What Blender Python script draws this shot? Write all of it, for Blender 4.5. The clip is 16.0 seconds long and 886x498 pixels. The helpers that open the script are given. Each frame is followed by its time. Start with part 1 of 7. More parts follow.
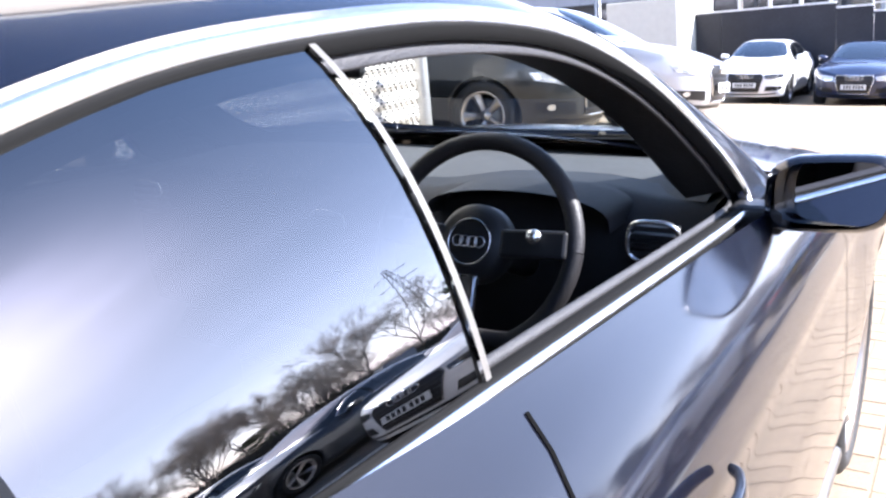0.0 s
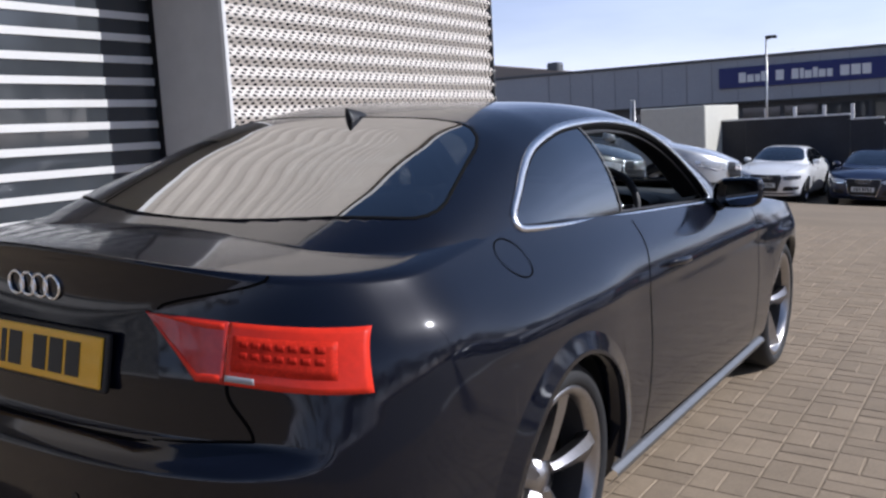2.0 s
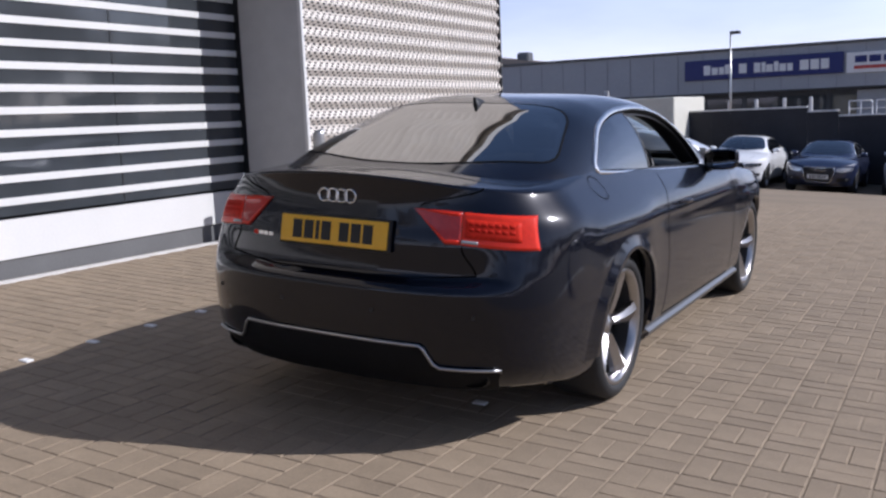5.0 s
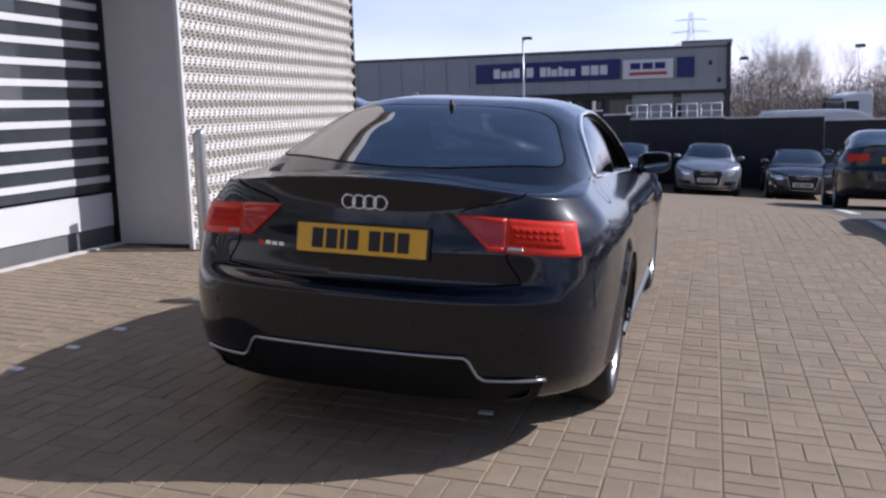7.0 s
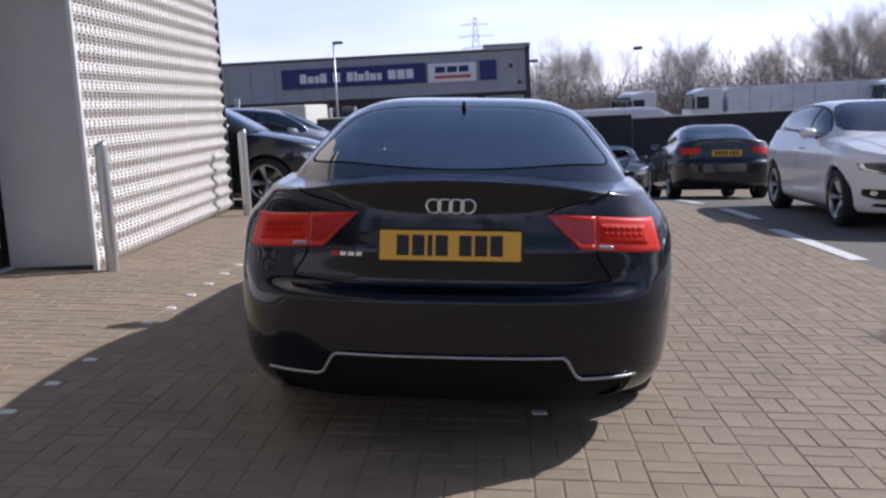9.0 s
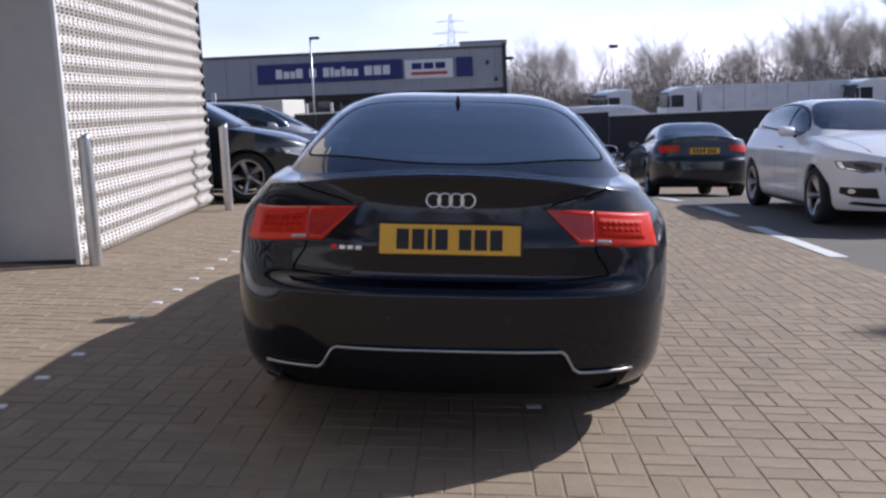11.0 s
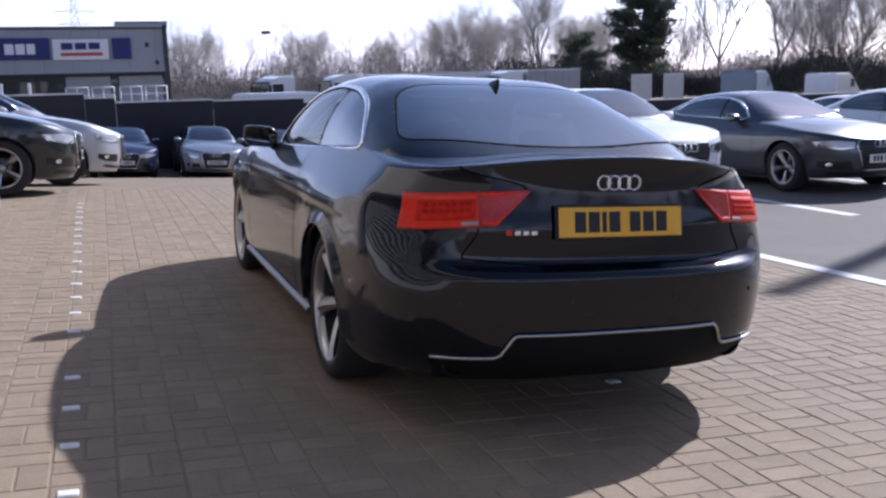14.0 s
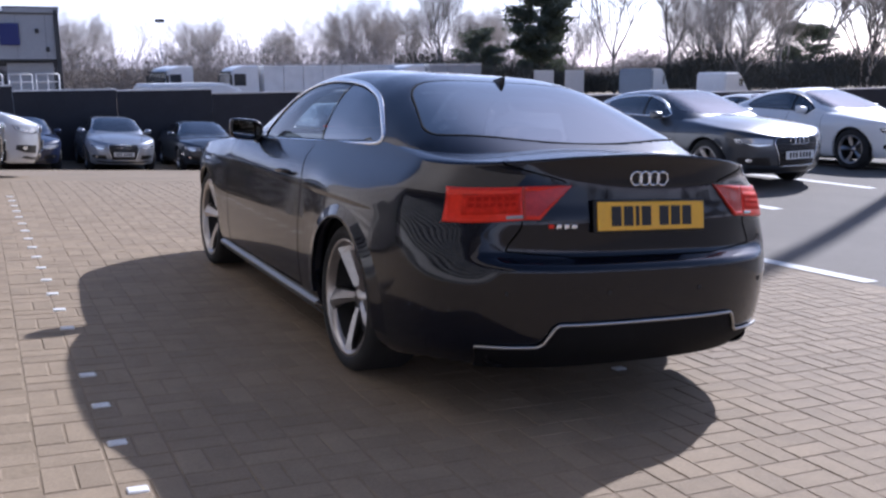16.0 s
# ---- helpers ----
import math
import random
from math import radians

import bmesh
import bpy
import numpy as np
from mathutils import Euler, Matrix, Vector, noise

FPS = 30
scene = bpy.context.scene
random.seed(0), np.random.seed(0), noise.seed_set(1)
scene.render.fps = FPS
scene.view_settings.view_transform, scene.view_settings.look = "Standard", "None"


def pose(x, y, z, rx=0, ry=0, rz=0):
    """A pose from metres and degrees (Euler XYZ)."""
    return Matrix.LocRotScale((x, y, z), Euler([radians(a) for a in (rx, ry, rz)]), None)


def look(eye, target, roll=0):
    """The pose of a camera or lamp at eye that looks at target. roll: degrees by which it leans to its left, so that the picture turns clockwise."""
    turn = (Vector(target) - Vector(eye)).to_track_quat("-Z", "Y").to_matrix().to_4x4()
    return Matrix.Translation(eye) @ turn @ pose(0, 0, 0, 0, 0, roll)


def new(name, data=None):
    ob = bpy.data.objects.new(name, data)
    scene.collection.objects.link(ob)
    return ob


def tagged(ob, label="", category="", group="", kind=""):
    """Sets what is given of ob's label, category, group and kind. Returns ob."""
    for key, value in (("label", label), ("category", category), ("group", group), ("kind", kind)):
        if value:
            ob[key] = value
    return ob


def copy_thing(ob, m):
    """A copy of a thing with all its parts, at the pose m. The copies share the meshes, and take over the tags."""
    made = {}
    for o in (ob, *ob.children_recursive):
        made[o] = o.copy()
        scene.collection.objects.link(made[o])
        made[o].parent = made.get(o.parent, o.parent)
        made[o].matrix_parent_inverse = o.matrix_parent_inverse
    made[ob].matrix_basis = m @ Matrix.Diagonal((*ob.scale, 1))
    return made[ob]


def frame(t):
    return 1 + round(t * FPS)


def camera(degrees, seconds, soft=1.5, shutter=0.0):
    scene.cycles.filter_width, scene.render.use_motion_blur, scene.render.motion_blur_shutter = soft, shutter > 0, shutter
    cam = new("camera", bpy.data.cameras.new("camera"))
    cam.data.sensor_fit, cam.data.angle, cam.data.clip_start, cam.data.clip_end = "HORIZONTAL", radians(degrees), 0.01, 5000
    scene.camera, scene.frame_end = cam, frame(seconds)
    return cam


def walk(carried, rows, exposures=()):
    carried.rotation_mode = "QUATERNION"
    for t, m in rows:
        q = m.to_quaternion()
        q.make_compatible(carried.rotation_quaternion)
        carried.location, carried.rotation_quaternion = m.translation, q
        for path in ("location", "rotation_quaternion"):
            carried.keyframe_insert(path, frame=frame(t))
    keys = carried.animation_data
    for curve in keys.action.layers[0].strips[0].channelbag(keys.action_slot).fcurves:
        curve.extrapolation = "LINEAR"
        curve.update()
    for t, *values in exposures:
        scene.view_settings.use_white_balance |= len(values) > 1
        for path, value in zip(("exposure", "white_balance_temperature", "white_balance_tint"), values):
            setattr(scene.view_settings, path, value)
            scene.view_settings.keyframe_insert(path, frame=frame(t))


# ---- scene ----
cam = camera(50.78, 16.0, soft=2.5)
CAM_ROWS = [
    (0.0, 1.174, 0.070, 1.257, 76.79, 4.98, 29.38),
    (0.5, 1.370, -0.446, 1.284, 79.04, 2.74, 31.22),
    (1.0, 1.590, -1.071, 1.294, 79.92, 3.86, 31.17),
    (1.5, 1.781, -1.673, 1.292, 81.06, 2.62, 31.72),
    (2.0, 1.960, -2.269, 1.271, 82.75, 3.23, 31.47),
    (2.5, 2.121, -2.804, 1.269, 82.00, 3.71, 31.33),
    (3.0, 2.244, -3.249, 1.263, 81.71, 2.84, 30.50),
    (3.5, 2.341, -3.559, 1.251, 81.69, 2.60, 30.74),
    (6.0, 2.018, -4.127, 1.291, 82.03, 2.23, 24.63),
    (6.5, 1.675, -4.175, 1.300, 81.86, 2.02, 20.50),
    (7.0, 1.324, -4.271, 1.319, 81.41, 1.70, 16.05),
    (7.5, 0.953, -4.312, 1.328, 81.37, 1.96, 12.53),
    (8.0, 0.632, -4.321, 1.341, 81.65, 1.88, 8.21),
    (8.5, 0.329, -4.377, 1.348, 81.35, 2.98, 4.36),
    (11.0, 0.156, -4.406, 1.344, 80.92, 2.44, 1.88),
    (11.5, 0.055, -4.397, 1.334, 80.43, 2.07, 0.29),
    (12.0, -0.298, -4.448, 1.353, 80.51, 2.35, -2.14),
    (12.5, -0.649, -4.359, 1.349, 80.87, 1.03, -5.47),
    (13.0, -1.046, -4.287, 1.366, 80.65, 0.83, -10.54),
    (13.5, -1.434, -4.191, 1.375, 79.75, 1.00, -15.28),
    (14.0, -1.738, -4.019, 1.390, 79.40, 1.38, -19.96),
    (14.5, -2.073, -3.933, 1.403, 78.99, 1.42, -23.88),
    (15.0, -2.250, -3.887, 1.413, 78.94, 1.21, -25.37),
    (15.5, -2.279, -3.864, 1.410, 78.82, 0.39, -26.08),
    (16.0, -2.281, -3.886, 1.414, 78.91, 0.40, -26.30),
]
walk(cam, [(t, pose(x, y, z, rx, ry, rz)) for t, x, y, z, rx, ry, rz in CAM_ROWS],
     exposures=[(0.0, 2.4, 5800, 17), (0.5, 1.75, 5750, 17), (1.0, 0.65, 5700, 15), (1.5, 0.13, 5700, 14), (2.0, 0.06, 5700, 15), (8.0, 0.1, 5700, 18), (12.0, 0.23, 5700, 17), (14.0, 0.37, 5500, 20), (16.0, 0.46, 5450, 20)])

# ---------- world, sun, exposure ----------
SUN_DIR = Vector((1.25, 0.69, 1.0)).normalized()          # towards the sun
SUN_EL = math.asin(SUN_DIR.z)
SUN_AZ = math.atan2(SUN_DIR.x, SUN_DIR.y)
world = bpy.data.worlds.new("sky_world")
scene.world = world
world.use_nodes = True
wn = world.node_tree
sky = wn.nodes.new("ShaderNodeTexSky")
sky.sky_type = "NISHITA"
sky.sun_disc = False
sky.sun_elevation = SUN_EL
sky.sun_rotation = SUN_AZ
sky.air_density = 1.0
sky.dust_density = 0.6
sky.ozone_density = 1.2
background = wn.nodes["Background"]
background.inputs[1].default_value = 0.079


def world_math(op, a, b=None, c=None):
    n = wn.nodes.new("ShaderNodeMath")
    n.operation = op
    for i, v in enumerate((a, b, c)):
        if isinstance(v, (int, float)):
            n.inputs[i].default_value = v
        elif v is not None:
            wn.links.new(v, n.inputs[i])
    return n.outputs[0]


# thin haze: brighter round the sun and low down, with streaks of high cloud
w_tc = wn.nodes.new("ShaderNodeTexCoord")
w_dot = wn.nodes.new("ShaderNodeVectorMath")
w_dot.operation = "DOT_PRODUCT"
w_dot.inputs[1].default_value = SUN_DIR
wn.links.new(w_tc.outputs["Generated"], w_dot.inputs[0])
w_sep = wn.nodes.new("ShaderNodeSeparateXYZ")
wn.links.new(w_tc.outputs["Generated"], w_sep.inputs[0])
near_sun = world_math("POWER", world_math("MAXIMUM", w_dot.outputs["Value"], 0.0), 36.0)
low = world_math("POWER", world_math("SUBTRACT", 1.0, world_math("MAXIMUM", w_sep.outputs[2], 0.0)), 5.0)
w_map = wn.nodes.new("ShaderNodeMapping")
w_map.inputs["Scale"].default_value = (1.5, 1.5, 7.0)
wn.links.new(w_tc.outputs["Generated"], w_map.inputs[0])
w_noise = wn.nodes.new("ShaderNodeTexNoise")
w_noise.inputs["Scale"].default_value = 2.2
w_noise.inputs["Detail"].default_value = 6
wn.links.new(w_map.outputs[0], w_noise.inputs["Vector"])
streak = world_math("MULTIPLY_ADD", w_noise.outputs["Fac"], 1.2, 0.4)
haze = world_math("MULTIPLY", streak, world_math("MULTIPLY_ADD", near_sun, 6.0, world_math("MULTIPLY", low, 8.0)))
w_col = wn.nodes.new("ShaderNodeVectorMath")
w_col.operation = "SCALE"
w_col.inputs[0].default_value = (1.02, 0.96, 1.27)
wn.links.new(haze, w_col.inputs["Scale"])
w_add = wn.nodes.new("ShaderNodeVectorMath")
w_add.operation = "ADD"
wn.links.new(sky.outputs[0], w_add.inputs[0])
wn.links.new(w_col.outputs[0], w_add.inputs[1])
wn.links.new(w_add.outputs[0], background.inputs[0])
sun_data = bpy.data.lights.new("sun", "SUN")
sun_data.energy = 4.7
sun_data.angle = radians(0.6)
sun_data.color = (1.0, 0.95, 0.85)
sun = new("sun", sun_data)
sun.matrix_world = look(SUN_DIR * 60, (0, 0, 0))
scene.view_settings.exposure = 0.0

# ---------- materials ----------
MATS = {}


def mat(name, color, rough=0.6, metal=0.0, var=0.0, scale=6.0, fine=60.0, bump=0.0, bump_scale=80.0, coat=0.0,
        coat_rough=0.03, coat_ior=1.5, spec=0.5, trans=0.0, rand=0.0, ior=1.45, alpha=1.0, obj_rand=0.0, emit=None, emit_s=0.0):
    """A node material: base colour varied at two scales, bump, coat."""
    if name in MATS:
        return MATS[name]
    m = bpy.data.materials.new(name)
    m.use_nodes = True
    nt = m.node_tree
    b = nt.nodes["Principled BSDF"]
    b.inputs["Base Color"].default_value = (*color, 1)
    b.inputs["Roughness"].default_value = rough
    b.inputs["Metallic"].default_value = metal
    b.inputs["Specular IOR Level"].default_value = spec
    b.inputs["Coat Weight"].default_value = coat
    b.inputs["Coat Roughness"].default_value = coat_rough
    b.inputs["Coat IOR"].default_value = coat_ior
    b.inputs["Transmission Weight"].default_value = trans
    b.inputs["IOR"].default_value = ior
    b.inputs["Alpha"].default_value = alpha
    if emit:
        b.inputs["Emission Color"].default_value = (*emit, 1)
        b.inputs["Emission Strength"].default_value = emit_s
    tc = nt.nodes.new("ShaderNodeTexCoord")
    if var or obj_rand or rand:
        n1 = nt.nodes.new("ShaderNodeTexNoise")
        n1.inputs["Scale"].default_value = scale
        n1.inputs["Detail"].default_value = 5
        n2 = nt.nodes.new("ShaderNodeTexNoise")
        n2.inputs["Scale"].default_value = fine
        n2.inputs["Detail"].default_value = 3
        nt.links.new(tc.outputs["Object"], n1.inputs["Vector"])
        nt.links.new(tc.outputs["Object"], n2.inputs["Vector"])
        mix = nt.nodes.new("ShaderNodeMath")
        mix.operation = "ADD"
        nt.links.new(n1.outputs["Fac"], mix.inputs[0])
        nt.links.new(n2.outputs["Fac"], mix.inputs[1])
        rng = nt.nodes.new("ShaderNodeMapRange")
        rng.inputs["From Min"].default_value = 0.6
        rng.inputs["From Max"].default_value = 1.4
        rng.inputs["To Min"].default_value = 1 - var
        rng.inputs["To Max"].default_value = 1 + var
        nt.links.new(mix.outputs[0], rng.inputs["Value"])
        last = rng.outputs[0]
        if obj_rand or rand:
            if obj_rand:
                src = nt.nodes.new("ShaderNodeObjectInfo").outputs["Random"]
            else:
                src = nt.nodes.new("ShaderNodeNewGeometry").outputs["Random Per Island"]
            r2 = nt.nodes.new("ShaderNodeMapRange")
            amount = obj_rand or rand
            r2.inputs["To Min"].default_value = 1 - amount
            r2.inputs["To Max"].default_value = 1 + amount
            nt.links.new(src, r2.inputs["Value"])
            mul = nt.nodes.new("ShaderNodeMath")
            mul.operation = "MULTIPLY"
            nt.links.new(last, mul.inputs[0])
            nt.links.new(r2.outputs[0], mul.inputs[1])
            last = mul.outputs[0]
        sc = nt.nodes.new("ShaderNodeVectorMath")
        sc.operation = "SCALE"
        sc.inputs[0].default_value = color
        nt.links.new(last, sc.inputs["Scale"])
        nt.links.new(sc.outputs[0], b.inputs["Base Color"])
    if bump:
        n3 = nt.nodes.new("ShaderNodeTexNoise")
        n3.inputs["Scale"].default_value = bump_scale
        n3.inputs["Detail"].default_value = 4
        nt.links.new(tc.outputs["Object"], n3.inputs["Vector"])
        bp = nt.nodes.new("ShaderNodeBump")
        bp.inputs["Strength"].default_value = bump
        bp.inputs["Distance"].default_value = 0.01
        nt.links.new(n3.outputs["Fac"], bp.inputs["Height"])
        nt.links.new(bp.outputs[0], b.inputs["Normal"])
    MATS[name] = m
    return m


def glass_mat(name, tint, dark, rough=0.0, mirror=0.07, power=4.5):
    """Thin car or window glass: a clear tinted pane with a mirror coat by Fresnel."""
    if name in MATS:
        return MATS[name]
    m = bpy.data.materials.new(name)
    m.use_nodes = True
    nt = m.node_tree
    nt.nodes.remove(nt.nodes["Principled BSDF"])
    out = nt.nodes["Material Output"]
    tr = nt.nodes.new("ShaderNodeBsdfTransparent")
    tr.inputs[0].default_value = (*[c * dark for c in tint], 1)
    gl = nt.nodes.new("ShaderNodeBsdfGlossy")
    gl.inputs["Roughness"].default_value = rough
    lw = nt.nodes.new("ShaderNodeLayerWeight")
    lw.inputs[0].default_value = 0.5
    pw = nt.nodes.new("ShaderNodeMath")
    pw.operation = "POWER"
    pw.inputs[1].default_value = power
    nt.links.new(lw.outputs["Facing"], pw.inputs[0])
    fr = nt.nodes.new("ShaderNodeMath")
    fr.operation = "MULTIPLY_ADD"
    fr.inputs[1].default_value = 0.9
    fr.inputs[2].default_value = mirror
    nt.links.new(pw.outputs[0], fr.inputs[0])
    mx = nt.nodes.new("ShaderNodeMixShader")
    nt.links.new(fr.outputs[0], mx.inputs[0])
    nt.links.new(tr.outputs[0], mx.inputs[1])
    nt.links.new(gl.outputs[0], mx.inputs[2])
    nt.links.new(mx.outputs[0], out.inputs[0])
    MATS[name] = m
    return m


PAINT_BLACK = mat("black_pearl_paint", (0.0026, 0.0034, 0.008), 0.34, 0.0, var=0.1, scale=3, coat=1.0, coat_rough=0.07, coat_ior=1.44, spec=0.06)
BLACK_PLASTIC = mat("black_plastic", (0.012, 0.012, 0.013), 0.45, var=0.15, bump=0.05, bump_scale=300)
RUBBER = mat("tyre_rubber", (0.018, 0.018, 0.019), 0.75, var=0.2, bump=0.1, bump_scale=150)
CHROME = mat("satin_aluminium", (0.86, 0.86, 0.86), 0.27, 1.0, var=0.05)
RIM = mat("machined_alloy", (0.42, 0.405, 0.40), 0.3, 1.0, var=0.1, scale=20)
RIM_DARK = mat("dark_alloy", (0.05, 0.05, 0.053), 0.5, 0.5, var=0.1)
DISC = mat("brake_disc_steel", (0.16, 0.155, 0.15), 0.45, 1.0, var=0.15)
GLASS_CLEAR = glass_mat("clear_car_glass", (0.9, 0.97, 0.95), 0.85)
GLASS_TINT = glass_mat("privacy_glass", (0.9, 0.95, 1.0), 0.05, 0.0, 0.19, 3.5)
GLASS_REAR = glass_mat("rear_glass", (0.9, 0.95, 1.0), 0.10, 0.0, 0.14, 2.3)
LAMP_RED = mat("red_lamp_lens", (0.68, 0.030, 0.010), 0.4, coat=0.6, coat_rough=0.04, coat_ior=1.4, var=0.12, scale=15, spec=0.15)
LAMP_DARK = mat("dark_red_lamp_bar", (0.42, 0.019, 0.010), 0.6, spec=0.05)
LAMP_WHITE = mat("white_lamp_lens", (0.3, 0.3, 0.31), 0.2, coat=1.0)
PLATE_Y = mat("yellow_plate", (0.72, 0.40, 0.015), 0.45, var=0.05, coat=0.2)
PLATE_W = mat("white_plate", (0.75, 0.75, 0.72), 0.45, var=0.05)
INK = mat("black_print", (0.012, 0.012, 0.012), 0.5)
LEATHER = mat("black_leather", (0.016, 0.015, 0.016), 0.5, var=0.2, bump=0.2, bump_scale=250)
DASH = mat("dark_dashboard", (0.012, 0.012, 0.014), 0.6, spec=0.25, var=0.15, bump=0.15, bump_scale=400)
MIRROR = mat("mirror_glass", (0.85, 0.87, 0.9), 0.01, 1.0)


# ---------- mesh helpers ----------
def mesh_object(name, verts, faces, material, parent=None, smooth=True, mats=None, face_mats=None, label=""):
    me = bpy.data.meshes.new(name)
    me.from_pydata([tuple(v) for v in verts], [], faces)
    for m in (mats or [material]):
        me.materials.append(m)
    if face_mats:
        me.polygons.foreach_set("material_index", face_mats)
    if smooth:
        me.polygons.foreach_set("use_smooth", [True] * len(me.polygons))
    me.update()
    ob = new(name, me)
    ob.parent = parent
    if label:
        tagged(ob, label)
    return ob


def part(name, bm, material, parent=None, label="", smooth=False):
    """Links a bmesh as one mesh object under a thing or a part."""
    bmesh.ops.recalc_face_normals(bm, faces=bm.faces)
    me = bpy.data.meshes.new(name)
    if smooth:
        for f in bm.faces:
            f.smooth = True
    bm.to_mesh(me)
    bm.free()
    for m in (material if isinstance(material, (list, tuple)) else [material]):
        me.materials.append(m)
    ob = new(name, me)
    ob.parent = parent
    if label:
        tagged(ob, label)
    return ob


def thing(name, m, label, category, group="", kind=""):
    ob = new(name)
    ob.matrix_basis = m
    ob.empty_display_size = 0.2
    return tagged(ob, label, category, group, kind)


def add_box(bm, x0, x1, y0, y1, z0, z1, bevel=0.0, seg=1, m=None, mi=0):
    b2 = bmesh.new()
    bmesh.ops.create_cube(b2, size=1)
    bmesh.ops.transform(b2, matrix=Matrix.Translation(((x0 + x1) / 2, (y0 + y1) / 2, (z0 + z1) / 2)) @ Matrix.Diagonal((abs(x1 - x0), abs(y1 - y0), abs(z1 - z0), 1)), verts=b2.verts)
    if bevel:
        bmesh.ops.bevel(b2, geom=b2.edges[:], offset=bevel, segments=seg, affect="EDGES", profile=0.5)
    join_into(bm, b2, m, mi)


def join_into(bm, b2, m=None, mi=0):
    off = {}
    for v in b2.verts:
        off[v] = bm.verts.new(m @ v.co if m else v.co)
    for f in b2.faces:
        try:
            g = bm.faces.new([off[v] for v in f.verts])
            g.smooth = f.smooth
            g.material_index = mi
        except ValueError:
            pass
    b2.free()


def add_tube(bm, pts, r, seg=8, cap=True, r_end=None):
    """A tube along points; r may taper to r_end."""
    pts = [Vector(p) for p in pts]
    rings = []
    n = len(pts)
    for i, p in enumerate(pts):
        d = (pts[min(i + 1, n - 1)] - pts[max(i - 1, 0)]).normalized()
        a = Vector((0, 0, 1)) if abs(d.z) < 0.9 else Vector((1, 0, 0))
        s = d.cross(a).normalized()
        u = s.cross(d)
        rr = r if r_end is None else r + (r_end - r) * i / max(1, n - 1)
        rings.append([bm.verts.new(p + (s * math.cos(2 * math.pi * k / seg) + u * math.sin(2 * math.pi * k / seg)) * rr) for k in range(seg)])
    for a, b in zip(rings, rings[1:]):
        for k in range(seg):
            f = bm.faces.new((a[k], a[(k + 1) % seg], b[(k + 1) % seg], b[k]))
            f.smooth = True
    if cap:
        bm.faces.new(rings[0])
        bm.faces.new(rings[-1][::-1])


def add_lathe(bm, profile, seg=48, axis="x", m=None, closed=False):
    """Turns (radius, along) pairs about an axis."""
    rings = []
    for r, a in profile:
        ring = []
        for k in range(seg):
            t = 2 * math.pi * k / seg
            p = Vector((a, r * math.cos(t), r * math.sin(t))) if axis == "x" else Vector((r * math.cos(t), r * math.sin(t), a))
            ring.append(bm.verts.new(m @ p if m else p))
        rings.append(ring)
    pairs = list(zip(rings, rings[1:])) + ([(rings[-1], rings[0])] if closed else [])
    for a, b in pairs:
        for k in range(seg):
            f = bm.faces.new((a[k], a[(k + 1) % seg], b[(k + 1) % seg], b[k]))
            f.smooth = True


def lerp_table(table):
    """A smooth curve through (x, y) pairs (monotone cubic)."""
    xs = np.array([p[0] for p in table], float)
    ys = np.array([p[1] for p in table], float)
    h = np.diff(xs)
    d = np.diff(ys) / h
    m = np.zeros_like(ys)
    m[0], m[-1] = d[0], d[-1]
    for i in range(1, len(xs) - 1):
        if d[i - 1] * d[i] > 0:
            w1, w2 = 2 * h[i] + h[i - 1], h[i] + 2 * h[i - 1]
            m[i] = (w1 + w2) / (w1 / d[i - 1] + w2 / d[i])

    def f(x):
        if x <= xs[0]:
            return float(ys[0])
        if x >= xs[-1]:
            return float(ys[-1])
        i = int(np.searchsorted(xs, x)) - 1
        t = (x - xs[i]) / h[i]
        return float(ys[i] * (1 + 2 * t) * (1 - t) ** 2 + h[i] * m[i] * t * (1 - t) ** 2 + ys[i + 1] * t * t * (3 - 2 * t) + h[i] * m[i + 1] * t * t * (t - 1))
    return f


def eased(f, a, b, sigma):
    """The curve f softened over about sigma, as an even table from a to b."""
    n = int((b - a) / 0.002) + 1
    xs = np.linspace(a, b, n)
    k = np.arange(-3 * sigma, 3 * sigma + 1e-9, 0.002)
    w = np.exp(-0.5 * (k / sigma) ** 2)
    w /= w.sum()
    pad = len(k) // 2
    ys = np.array([f(x) for x in xs])
    lead = ys[0] - (ys[1] - ys[0]) * np.arange(pad, 0, -1)
    tail = ys[-1] + (ys[-1] - ys[-2]) * np.arange(1, pad + 1)
    ys = np.convolve(np.concatenate((lead, ys, tail)), w, "valid")
    xs = xs[:len(ys)]
    return lambda x: float(np.interp(x, xs, ys))


def clamp(x, a=0.0, b=1.0):
    return max(a, min(b, x))


def smooth(a, b, x):
    t = clamp((x - a) / (b - a))
    return t * t * (3 - 2 * t)


# ---------- ground height ----------
CROSS = 0.058          # the yard falls to the right of the car


def ground_z(x, y):
    xs = clamp(x, -9.0, 3.0)
    z = -CROSS * xs - 0.006 * clamp(y, -15, 24)
    if x > 3.0:
        u = min(x, 6.0) - 3.0
        z -= CROSS * (u - u * u / 6)
    if y > 6:
        u = min(y, 24.0) - 6
        z -= 0.08 * (u * u / 12 if u < 6 else 3 + (u - 6))
    return z


TILT = pose(0, 0, 0, -0.34, 3.33, 0)     # how the car stands on the falling yard

